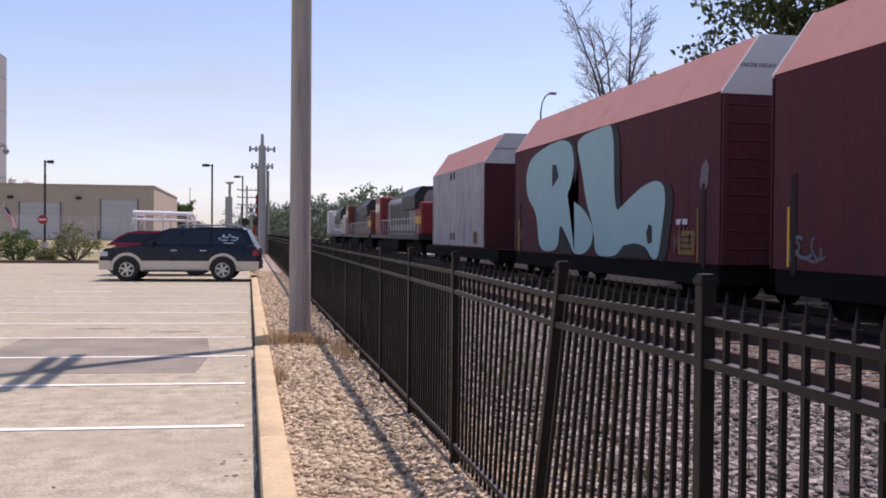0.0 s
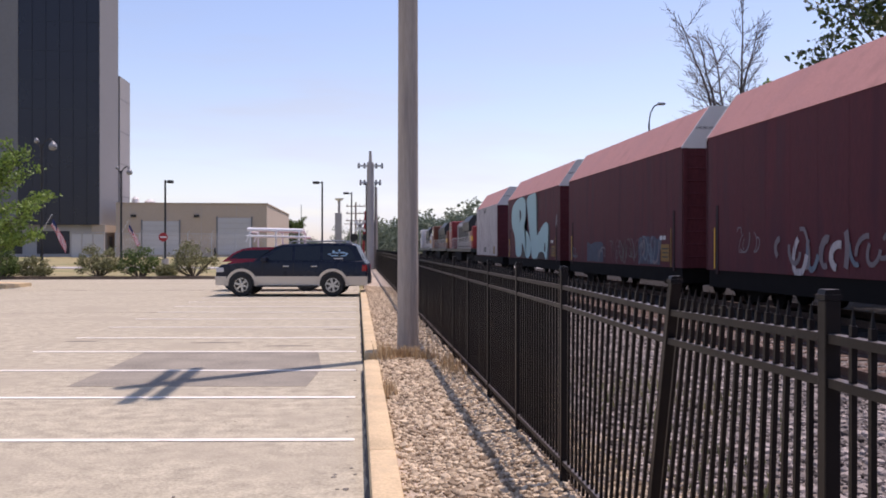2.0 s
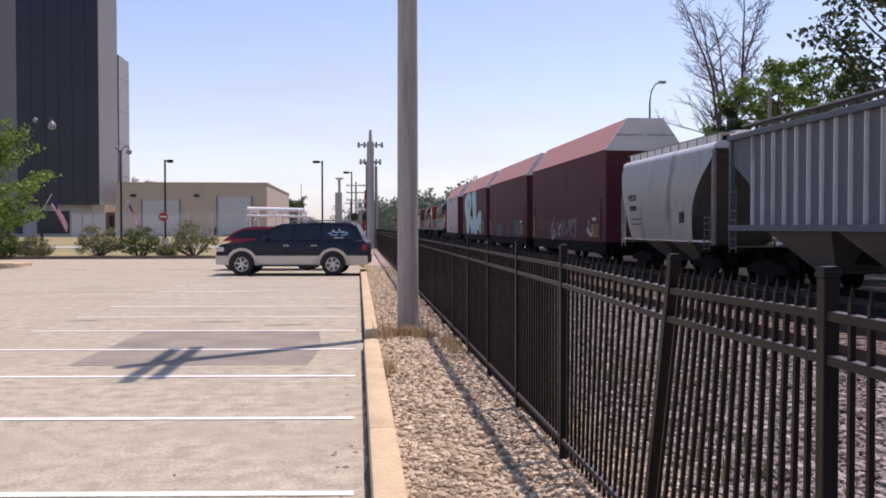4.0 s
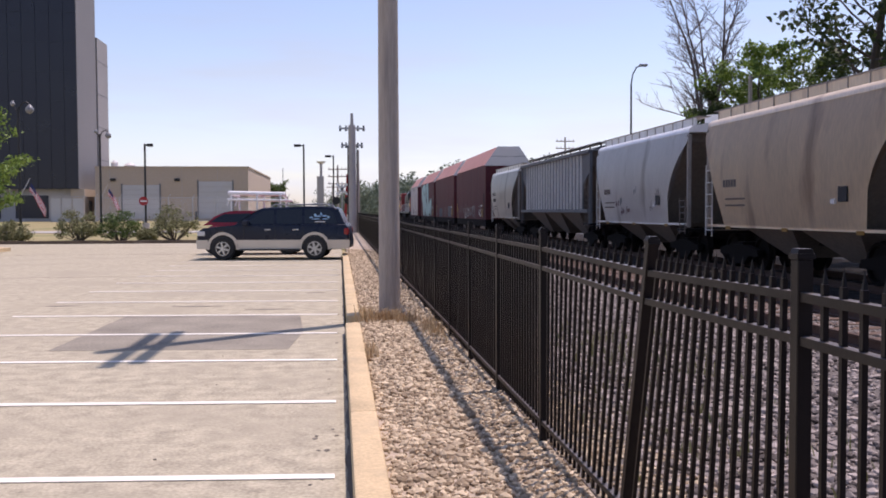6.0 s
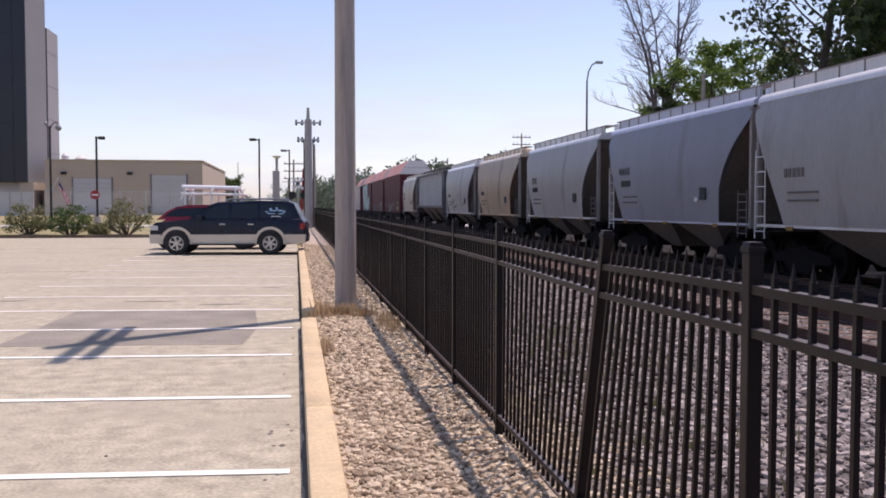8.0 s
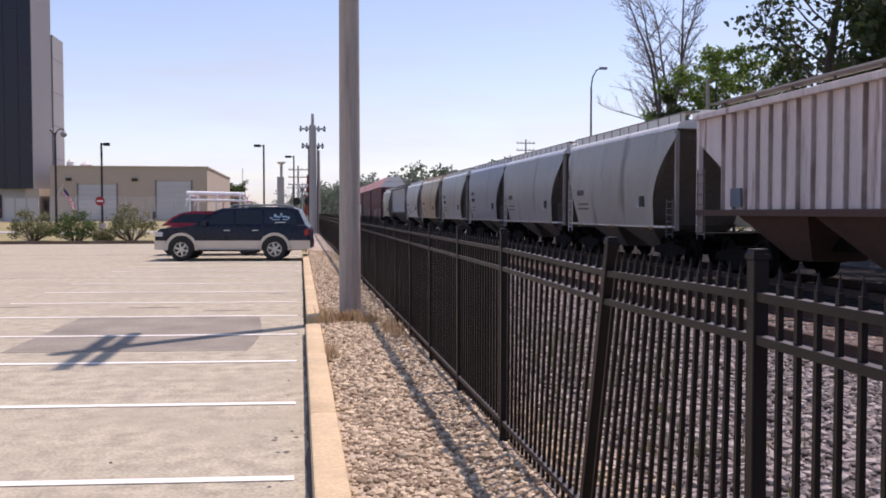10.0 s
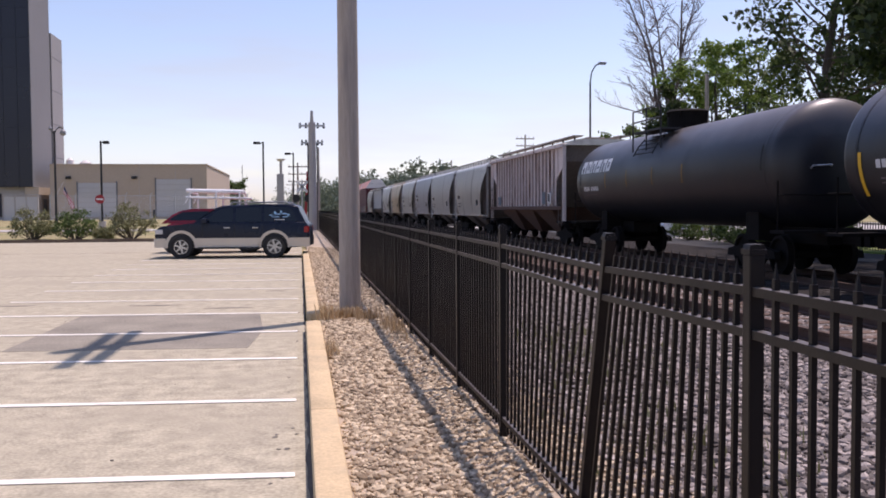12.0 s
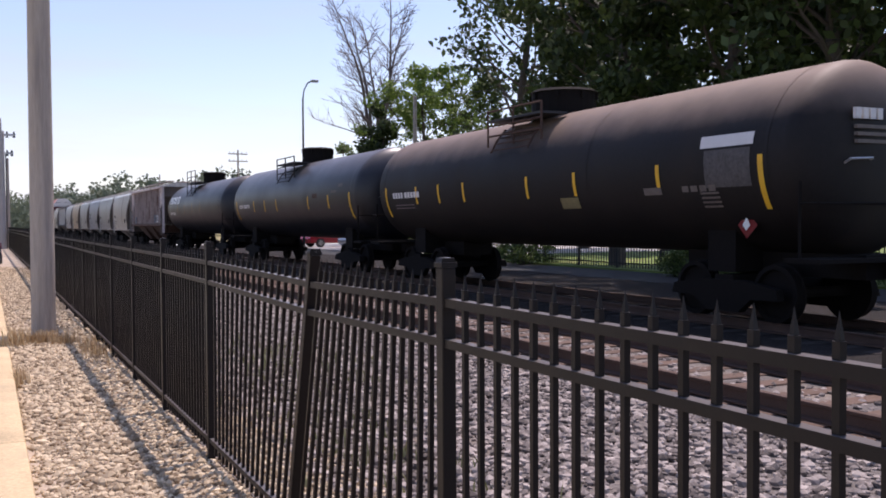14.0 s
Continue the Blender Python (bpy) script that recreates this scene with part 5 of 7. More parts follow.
def build_train():
    """Every car with the place of its middle at the clip's start."""
    cars = []

    def add(car, front, rear):
        cars.append((car, (front + rear) / 2))

    add(locomotive("cream and dark locomotive at the head of the train", (M_PALE, M_LOCODARK, M_PALE)), 121.5, 100)
    add(locomotive("black and orange freight locomotive", (M_LOCODARK, M_LOCODARK, M_ORANGE)), 98.5, 77)
    add(locomotive("dusty silver locomotive with red and dark ends", (M_LOCOSILVER, M_LOCODARK, M_LOCORED)), 75.5, 54)
    add(silver_car(), 49.3, 38.1)
    add(graffiti_car(), 33.55, 18.0)
    c, rs, x = boxcar("maroon boxcar with small faded blue and grey tags", 15.1, seed=8)
    blot = lambda y0, y1, z0, z1: [(y0 + (y1 - y0) * f, z1 - (z1 - z0) * 0.16 * rs.random()) for f in np.linspace(0, 1, 9)] + [(y1 - (y1 - y0) * f, z0 + 0.02 * rs.random()) for f in (0.0, 0.35, 0.7, 1.0)]
    shape_on_side("faded_tag", blot(-5.5, -3.15, 1.14, 2.1), M_BLUESMEAR, c, x + 0.004, 0.002, "dull blue sprayed ground of a tag")
    shape_on_side("faded_tag", blot(1.5, 4.1, 1.12, 1.95), M_BLUESMEAR, c, x + 0.004, 0.002, "dull blue sprayed smear")
    scrawl_tag(c, rs, x - 0.002, -5.4, -3.2, 1.15, 2.05, 12, [M_BLUESPRAY, M_BLUESPRAY, M_LILAC], 0.075)
    scrawl_tag(c, rs, x - 0.002, -3.1, 0.3, 1.15, 2.0, 22, [M_LILAC, M_PINK, M_SLOPE], 0.05)
    scrawl_tag(c, rs, x - 0.002, 1.5, 2.3, 1.15, 1.7, 4, [M_LILAC], 0.05)
    scrawl_tag(c, rs, x - 0.002, 5.9, 6.9, 1.2, 1.7, 5, [M_BLUESPRAY, M_SLOPE], 0.05)
    add(c, 16.05, 1.0)
    c, rs, x = boxcar("maroon boxcar with pale faded tags along its sill", 15.4, seed=9)
    scrawl_tag(c, rs, x - 0.002, -2.7, 3.1, 1.15, 2.1, 17, [M_LILAC, M_BLUESPRAY, M_LILAC, M_SILVER], 0.14)
    scrawl_tag(c, rs, x - 0.002, -5.7, -4.8, 1.3, 2.1, 8, [M_LILAC, M_PALE], 0.045)
    scrawl_tag(c, rs, x - 0.002, 4.4, 5.5, 1.5, 2.2, 6, [M_LILAC], 0.05)
    add(c, -1.0, -16.4)
    c, rs, x = hopper(M_CREAMHOP, "pale grey smooth-sided covered hopper car", 8.9, "WSOX", 1)
    add(c, -18.2, -27.1)
    add(ribbed_hopper(M_DARKHOP, "slate-grey ribbed covered hopper car", 13.9, M_SLOPE), -28.4, -42.3)
    c, rs, x = hopper(M_WHITEHOP, "off-white covered hopper car with small faded tags", 9.4, "", 2)
    spots_of(c, rs, -3.0, 2.6, 1.6, 2.4, 9, [M_LILAC, M_PINK, M_BLUESPRAY], x + 0.02, 0.22)
    add(c, -43.2, -52.6)
    c, rs, x = hopper(M_TANHOP, "dusty tan covered hopper car", 9.3, "", 3)
    add(c, -53.95, -63.25)
    c, rs, x = hopper(M_GREYHOP, "light grey covered hopper car", 9.4, "CEFX", 4)
    add(c, -64.85, -74.25)
    c, rs, x = hopper(M_BLUEHOP, "bluish grey covered hopper car", 9.3, "NAHX", 5)
    add(c, -75.7, -84.6)
    c, rs, x = hopper(M_GREYHOP, "grey covered hopper car with light stains", 10.2, "", 6)
    add(c, -85.0, -95.2)
    c, rs, x = hopper(M_CREAMHOP, "cream covered hopper car", 9.9, "", 7)
    add(c, -96.0, -105.9)
    add(ribbed_hopper(M_RUSTHOP, "grey ribbed hopper car streaked with rust", 13.4, M_RUSTY), -107.35, -120.75)
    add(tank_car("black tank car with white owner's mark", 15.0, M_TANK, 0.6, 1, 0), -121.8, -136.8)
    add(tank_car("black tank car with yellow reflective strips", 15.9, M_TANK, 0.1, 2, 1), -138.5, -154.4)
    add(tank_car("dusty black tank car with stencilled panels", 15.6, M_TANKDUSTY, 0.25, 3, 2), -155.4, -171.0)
    return cars


# ---- poles and lamps ----
def wooden_pole():
    p = thing("utility_pole", "weathered grey wooden utility pole with crossarms", "utility pole", at=pose(0.765, 14.35, 0.04))
    b = bmesh.new()
    n, rings = 20, []
    for z, r in ((-0.4, 0.170), (0.0, 0.168), (0.6, 0.162), (3, 0.156), (6, 0.148), (8, 0.142), (10.6, 0.130)):
        rings.append([b.verts.new((r * math.cos(2 * math.pi * k / n) * (1 + 0.02 * math.sin(k * 5.0)), r * math.sin(2 * math.pi * k / n), z)) for k in range(n)])
    for i in range(len(rings) - 1):
        for k in range(n):
            b.faces.new((rings[i][k], rings[i][(k + 1) % n], rings[i + 1][(k + 1) % n], rings[i + 1][k]))
    b.faces.new(rings[-1])
    part("shaft", b, M_POLE, p, smooth=True)
    for z, dx in ((10.28, 0.19), (9.47, 0.19)):
        b = bmesh.new()
        rbox(b, dx - 0.07, dx + 0.07, -1.25, 1.55, z - 0.08, z + 0.08, 0.01)
        a = part("crossarm", b, M_POLE, p)
        for y in (-1.15, -0.5, 0.8, 1.45):
            b = bmesh.new()
            tube(b, (dx, y, z + 0.07), (dx, y, z + 0.25), 0.04, 0.03, 8)
            part("insulator", b, M_PALE, a)
    return p


def shoebox_lamp(at, height, arm, label="dark steel lot lamp on a tall post"):
    p = thing("lot_lamp", label, "lamp post", "lot lamps", at)
    b = bmesh.new()
    tube(b, (0, 0, -0.2), (0, 0, height), 0.085, 0.075, 10)
    part("post", b, M_BLACK, p)
    b = bmesh.new()
    tube(b, (0, 0, -0.2), (0, 0, 0.55), 0.28, 0.28, 14)
    part("base", b, M_PLINTH, p, "concrete base")
    b = bmesh.new()
    box(b, min(0, arm * 0.35), max(0, arm * 0.35), -0.04, 0.04, height - 0.16, height - 0.08)
    rbox(b, min(arm * 0.3, arm), max(arm * 0.3, arm), -0.2, 0.2, height - 0.22, height, 0.02)
    part("lamp_head", b, M_BLACK, p)
    return p


def globe_lamp(at, height):
    p = thing("street_lamp", "dark ornamental lamp post with globe heads and flag", "lamp post", "ornamental lamps", at)
    b = bmesh.new()
    tube(b, (0, 0, -0.3), (0, 0, 0.8), 0.17, 0.13, 12)
    tube(b, (0, 0, 0.8), (0, 0, height - 0.3), 0.085, 0.07, 10)
    part("post", b, M_BLACK, p)
    b = bmesh.new()
    pts = [Vector((0, 0, height - 0.6)), Vector((0.15, 0, height - 0.15)), Vector((0.4, 0, height)), Vector((0.6, 0, height - 0.12))]
    for a, c in zip(pts, pts[1:]):
        tube(b, a, c, 0.035, n=8)
    tube(b, (0, 0, height - 0.6), (-0.25, 0, height - 0.2), 0.03, n=8)
    part("arm", b, M_BLACK, p)
    for x, z, r in ((0.6, height - 0.42, 0.22), (-0.28, height - 0.12, 0.13)):
        b = bmesh.new()
        bmesh.ops.create_uvsphere(b, u_segments=14, v_segments=9, radius=r, matrix=Matrix.Translation((x, 0, z)))
        tube(b, (x, 0, z + r * 0.7), (x, 0, z + r * 1.3), r * 0.7, r * 0.3, 10)
        part("globe", b, M_LAMPGREY, p, "grey globe lamp head", smooth=True)
    b = bmesh.new()
    tube(b, (0, 0, 2.5), (0.55, -0.05, 3.5), 0.02, n=8)
    part("flag_staff", b, M_PALE, p)
    return p


FLAGS = []


def flag(at, seed):
    """A hanging flag of two folds: stripes and a dark canton."""
    f = thing("flag", "red, white and blue striped flag on a staff", "flag", "flags", at)
    L, Wd = 1.45, 0.85

    def place(u, v):
        return Vector((0.55 * u + 0.10 * v, 0.07 * math.sin(5 * u + 2 * v), -0.92 * u * (0.75 + 0.25 * u) + 0.5 * v - 0.4))

    for k in range(7 + 6):
        v0, v1 = Wd * k / 13, Wd * (k + 1) / 13
        b = bmesh.new()
        u0 = 0.58 if k >= 6 else 0.0
        us = np.linspace(u0, L, 9)
        lo = [b.verts.new(place(u, v0)) for u in us]
        hi = [b.verts.new(place(u, v1)) for u in us]
        for i in range(8):
            b.faces.new((lo[i], lo[i + 1], hi[i + 1], hi[i]))
        part("stripe", b, M_FLAGRED if k % 2 == 0 else M_FLAGWHITE, f)
    b = bmesh.new()
    us = np.linspace(0, 0.58, 5)
    lo = [b.verts.new(place(u, Wd * 6 / 13)) for u in us]
    hi = [b.verts.new(place(u, Wd)) for u in us]
    for i in range(4):
        b.faces.new((lo[i], lo[i + 1], hi[i + 1], hi[i]))
    part("canton", b, M_FLAGBLUE, f)
    FLAGS.append((f, at, seed))
    return f


def cobra_lamp(at, height):
    p = thing("street_lamp", "tall slender street lamp with a curved arm", "lamp post", at=at)
    b = bmesh.new()
    tube(b, (0, 0, -0.2), (0, 0, height - 1.0), 0.075, 0.045, 10)
    part("post", b, M_BLACK, p)
    b = bmesh.new()
    pts = [Vector((0, 0, height - 1.0)), Vector((0.06, -0.05, height - 0.5)), Vector((0.22, -0.15, height - 0.16)), Vector((0.42, -0.28, height - 0.05))]
    for a, c in zip(pts, pts[1:]):
        tube(b, a, c, 0.035, n=8)
    part("arm", b, M_BLACK, p)
    b = bmesh.new()
    rbox(b, 0.35, 0.75, -0.42, -0.18, height - 0.12, height + 0.02, 0.04)
    part("lamp_head", b, M_STEEL, p)
    return p


def signal_mast():
    p = thing("signal_mast", "thick grey concrete mast with crossarms by the crossing", "utility pole", at=pose(1.0, 73, 0))
    b = bmesh.new()
    tube(b, (0, 0, -0.2), (0, 0, 8.3), 0.33, 0.27, 14)
    tube(b, (0, 0, 8.3), (0, 0, 9.2), 0.14, 0.1, 10)
    part("shaft", b, M_PLINTH, p)
    for z, w in ((8.05, 1.0), (6.75, 0.85)):
        b = bmesh.new()
        box(b, -w, w, -0.08, 0.08, z - 0.07, z + 0.07)
        a = part("crossarm", b, M_STEEL, p)
        for x in (-w + 0.1, -0.45, 0.45, w - 0.1):
            b = bmesh.new()
            tube(b, (x, 0, z - 0.2), (x, 0, z + 0.22), 0.09, 0.06, 8)
            part("fitting", b, M_BLACK, a)
    for x in (-0.33, 0.36):
        b = bmesh.new()
        tube(b, (x, -0.1, 0), (x, -0.1, 6.7), 0.04, n=6)
        part("conduit", b, M_BLACK, p)
    return p


def crossing_signal(at):
    p = thing("crossing_signal", "level crossing signal with dark lamp discs", "crossing signal", at=at)
    b = bmesh.new()
    tube(b, (0, 0, 0), (0, 0, 3.9), 0.06, n=8)
    part("post", b, M_STEEL, p)
    for sx in (-0.45, 0.45):
        b = bmesh.new()
        tube(b, (sx, -0.1, 2.5), (sx, 0.06, 2.5), 0.3, n=18)
        part("lamp_disc", b, M_BLACK, p)
    for s in (-1, 1):
        b = bmesh.new()
        box(b, -0.6, 0.6, -0.02, 0.02, -0.1, 0.1, Matrix.Translation((0, -0.05, 3.4)) @ Matrix.Rotation(radians(45 * s), 4, "Y"))
        part("crossbuck", b, M_WHITE, p)
    b = bmesh.new()
    box(b, 0.05, 0.25, -0.05, 0.05, 0.5, 4.6, Matrix.Rotation(radians(4), 4, "Y"))
    part("gate_arm", b, M_SIGNRED, p, "raised red and white gate arm")
    return p


def line_pole(at, height, arms=2):
    p = thing("line_pole", "far wooden line pole with crossarms", "utility pole", "line poles", at)
    b = bmesh.new()
    tube(b, (0, 0, -0.2), (0, 0, height), 0.16, 0.1, 10)
    part("shaft", b, M_POLE, p)
    for k in range(arms):
        z = height - 0.5 - 0.9 * k
        b = bmesh.new()
        box(b, -1.2, 1.2, -0.06, 0.06, z - 0.06, z + 0.06)
        a = part("crossarm", b, M_POLE, p)
        for x in (-1.05, -0.5, 0.5, 1.05):
            b = bmesh.new()
            tube(b, (x, 0, z + 0.06), (x, 0, z + 0.26), 0.05, n=6)
            part("insulator", b, M_PALE, a)
    return p


# ---- buildings ----
def office_tower():
    t = thing("office_tower", "dark glazed office tower with grey concrete piers", "office building")
    x0, x1, y = -38.2, -29.2, 110.0
    g = 0.35

    def wall(name, m, *d, label=""):
        return boxpart(name, m, t, *d, label=label)

    core = wall("curtain_wall", M_CURTAIN, x0, x1 - 0.06, y, y + 8.0, 4.3, 46, label="dark blue-black glazed wall")
    for k in range(1, 6):
        x = x0 + k * (x1 - x0) / 6
        boxpart("mullion", M_CURTAIN, core, x - 0.04, x + 0.04, y - 0.06, y, 4.3, 46)
    for k in range(1, 13):
        z = 4.3 + k * 3.3
        boxpart("spandrel", M_CURTAIN, core, x0, x1 - 0.06, y - 0.04, y, z - 0.06, z + 0.06)
    wall("side_wall", M_TOWERGREY, x1 - 0.06, x1, y - 0.1, y + 8.2, 4.3, 47, label="grey concrete side wall")
    wall("facade", M_TOWERGREY, -62, x0, y - 0.1, y + 8.5, 4.3, 47, label="grey concrete facade")
    wing = wall("rear_wing", M_WING, -45, x1 + 0.12, y + 8.5, y + 13.6, g - 0.3, 22.8, label="lower grey concrete wing")
    for k in range(1, 6):
        boxpart("panel_joint", M_TOWERGREY, wing, x1 + 0.12, x1 + 0.135, y + 8.5, y + 13.6, 4 * k, 4 * k + 0.12)
    wall("plinth", M_PLINTH, -62, -30.2, y + 0.8, y + 8.4, g - 0.4, 4.3, label="grey concrete ground floor")
    wall("plinth_end", M_BEIGE, -30.2, x1 + 0.5, y + 0.2, y + 8.4, g - 0.4, 4.3, label="beige concrete ground floor corner")
    for k in range(4):
        x = -52 + k * 5.2
        wall("window", M_CURTAIN, x, x + 3.6, y + 0.74, y + 0.8, 1.0, 3.6)
    wall("door", M_TOWERGREY, x1 + 0.5, x1 + 0.54, y + 2.0, y + 3.4, 0.5, 3.0)
    return t


def warehouse():
    w = thing("warehouse", "low beige warehouse with pale dock doors", "warehouse")
    x0, x1, y0, y1, g, top = -27.6, -10.5, 110.6, 146.0, 0.2, 6.75
    boxpart("wall", M_BEIGE, w, x0, x1, y0, y1, g, top, label="beige concrete walls")
    boxpart("coping", M_BEIGE, w, x0, x1 + 0.1, y0 - 0.1, y0 + 0.25, top, top + 0.14)
    boxpart("coping", M_BEIGE, w, x1 - 0.25, x1 + 0.1, y0 + 0.25, y1, top, top + 0.14)
    for a, c, z0, z1 in ((-24.6, -20.5, 0.9, 4.75), (-16.1, -12.3, 0.9, 5.15)):
        d = boxpart("dock_door", M_DOORGREY, w, a, c, y0 - 0.06, y0, z0, z1, label="pale grey sectional dock door")
        for k in range(1, 7):
            z = z0 + k * (z1 - z0) / 7
            boxpart("panel_rib", M_PLINTH, d, a, c, y0 - 0.085, y0 - 0.06, z - 0.02, z + 0.02)
        for x in (a - 0.16, c):
            boxpart("door_frame", M_TOWERGREY, d, x, x + 0.16, y0 - 0.12, y0, z0, z1 + 0.16)
        boxpart("bumper", M_BLACK, d, a - 0.4, a - 0.17, y0 - 0.3, y0, z0 - 0.2, z0 + 0.8)
    for x in (-18.5, -25.6):
        b = bmesh.new()
        rbox(b, x - 0.3, x + 0.3, y0 - 0.3, y0, 5.2, 5.5, 0.05)
        part("wall_lamp", b, M_BLACK, w)
    for k in range(4):
        x = -26 + 4 * k
        boxpart("panel_joint", M_PLINTH, w, x, x + 0.04, y0 - 0.012, y0, g, top)
    for x, y, r, h in ((-26.2, 114, 0.5, 0.7), (-24.9, 116, 0.8, 0.5)):
        b = bmesh.new()
        tube(b, (x, y, top), (x, y, top + h), r, r * 0.8, 14)
        tube(b, (x, y, top + h), (x, y, top + h + 0.3), r * 0.9, r * 0.3, 14)
        part("roof_vent", b, M_PALE, w, "pale roof ventilator")
    return w


def screen_wall():
    s = thing("screen_wall", "pale panelled screen wall beside the tower", "wall", at=pose(0, 0, 0))
    for k in range(3):
        x = -30.6 + 1.15 * k
        boxpart("panel", M_DOORGREY, s, x, x + 1.07, 104.0, 104.12, 0.4, 3.15)
    for k in range(4):
        x = -30.66 + 1.15 * k
        boxpart("post", M_PLINTH, s, x - 0.05, x + 0.05, 103.95, 104.17, 0.3, 3.3)
    boxpart("cap", M_PLINTH, s, -30.75, -27.1, 103.9, 104.2, 3.3, 3.4)


def yard_fence():
    f = thing("chain_link_fence", "chain-link yard fence before the warehouse", "fence")
    y = 100.0
    for k in range(9):
        x = -25 + 2.45 * k
        b = bmesh.new()
        tube(b, (x, y, 0.3), (x, y, 3.2), 0.05, n=8)
        tube(b, (x, y, 3.2), (x + 0.25, y - 0.1, 3.5), 0.03, n=6)
        part("post", b, M_STEEL, f)
    for z in (0.75, 3.15):
        b = bmesh.new()
        tube(b, (-25, y, z), (-5.4, y, z), 0.03, n=6)
        part("rail", b, M_STEEL, f)
    b = bmesh.new()
    for k in range(120):
        x = -25 + 0.165 * k
        for s in (-1, 1):
            xe = min(max(x + s * 2.4, -25), -5.4)
            t = abs(xe - x) / 2.4
            tube(b, (x, y, 0.7), (xe, y, 0.7 + 2.4 * t), 0.004, n=3, caps=False)
    part("mesh", b, M_STEEL, f, "steel wire mesh")


def control_tower():
    t = thing("tower", "far slender concrete tower with a flat head", "tower", at=pose(-5.0, 250, 0))
    boxpart("shaft", M_PLINTH, t, -0.9, 0.9, -0.9, 0.9, -0.1, 10.9)
    b = bmesh.new()
    tube(b, (0.2, 0, 10.9), (0.2, 0, 14.2), 0.35, n=10)
    part("neck", b, M_PLINTH, t)
    b = bmesh.new()
    tube(b, (0.2, 0, 14.2), (0.2, 0, 14.8), 0.7, 1.25, 14)
    part("head", b, M_PALE, t)
    t = thing("radio_mast", "thin far lattice radio mast", "mast", at=pose(-23.6, 400, 0))
    b = bmesh.new()
    for dx, dy in ((-0.3, -0.2), (0.3, -0.2), (0, 0.35)):
        tube(b, (dx, dy, 0), (dx * 0.4, dy * 0.4, 20), 0.05, n=5)
    for k in range(20):
        tube(b, (-0.3, -0.2, k), (0.3, -0.2, k + 1), 0.03, n=4)
    part("lattice", b, M_STEEL, t)


# ---- vehicles ----
def wheel(parent, x, y, r=0.41, w=0.26, side=-1):
    b = bmesh.new()
    prof = [(-w / 2, r * 0.62), (-w / 2, r * 0.93), (-w / 2 + 0.04, r), (w / 2 - 0.04, r), (w / 2, r * 0.93), (w / 2, r * 0.62)]
    n = 28
    rings = [[b.verts.new((x + q * math.cos(2 * math.pi * k / n), y + p, r + q * math.sin(2 * math.pi * k / n))) for k in range(n)] for p, q in prof]
    for i in range(len(rings) - 1):
        for k in range(n):
            b.faces.new((rings[i][k], rings[i][(k + 1) % n], rings[i + 1][(k + 1) % n], rings[i + 1][k]))
    wh = part("wheel", b, M_TYRE, parent, "black tyre with alloy rim", smooth=True)
    b = bmesh.new()
    yo = y + side * (w / 2 - 0.04)
    tube(b, (x, yo - 0.005, r), (x, yo + 0.005, r), r * 0.63, n=24)
    part("rim_back", b, M_BLACK, wh)
    b = bmesh.new()
    yf = yo + side * 0.02
    for k in range(6):
        a = k * math.pi / 3 + 0.3
        m = Matrix.Translation((x, yf, r)) @ Matrix.Rotation(a, 4, "Y")
        box(b, 0.02, r * 0.60, -0.012, 0.012, -0.036, 0.036, m)
    for k in range(24):
        a0, a1 = 2 * math.pi * k / 24, 2 * math.pi * (k + 1) / 24
        vs = [b.verts.new((x + q * math.cos(a), yf + side * 0.012, r + q * math.sin(a))) for a in (a0, a1) for q in (r * 0.55, r * 0.64)]
        b.faces.new((vs[0], vs[1], vs[3], vs[2]))
    tube(b, (x, yf - 0.015, r), (x, yf + 0.015, r), 0.08, n=12)
    part("rim", b, M_CHROME, wh, "bright six-spoke alloy rim")


def vehicle(name, label, at, body_pts, cab_pts, width, paint, wheels, windows, cat, rwheel=0.41, shoulder=0.12):
    """A car seen from its flank. Front towards -x. Outlines are (x, z); the cabin leans inwards."""
    v = thing(name, label, cat, "parked vehicles", at)
    hw = width / 2
    b = bmesh.new()
    prism(b, body_pts, -hw, hw, "y")
    es = [e for e in b.edges if abs(e.verts[0].co.y - e.verts[1].co.y) < 1e-6]
    bmesh.ops.bevel(b, geom=es, offset=0.06, segments=3, affect="EDGES", profile=0.6)
    body = part("body", b, paint, v, smooth=True)
    b = bmesh.new()
    zs = [p[1] for p in cab_pts]
    z0, z1 = min(zs), max(zs)
    prism(b, cab_pts, -1, 1, "y")
    for q in b.verts:
        q.co.y *= hw - 0.05 - shoulder * (q.co.z - z0) / (z1 - z0)
    es = [e for e in b.edges if min(e.verts[0].co.z, e.verts[1].co.z) > z0 + 0.05]
    bmesh.ops.bevel(b, geom=es, offset=0.07, segments=3, affect="EDGES", profile=0.6)
    cab = part("cabin", b, paint, v, smooth=True)
    for pts in windows:
        for s in (-1, 1):
            b = bmesh.new()
            ring = [(x, s * (hw - 0.05 - shoulder * (z - z0) / (z1 - z0) + 0.006), z) for x, z in pts]
            lo = [b.verts.new(p) for p in ring]
            hi = [b.verts.new((x, y - s * 0.02, z)) for x, y, z in ring]
            b.faces.new(lo)
            b.faces.new(hi[::-1])
            for i in range(len(lo)):
                b.faces.new((lo[i], hi[i], hi[(i + 1) % len(lo)], lo[(i + 1) % len(lo)]))
            part("side_window", b, M_GLASS, cab)
    for x in wheels:
        for s in (-1, 1):
            wheel(v, x, s * (hw - 0.075), rwheel, side=s)
    return v, body, cab, hw


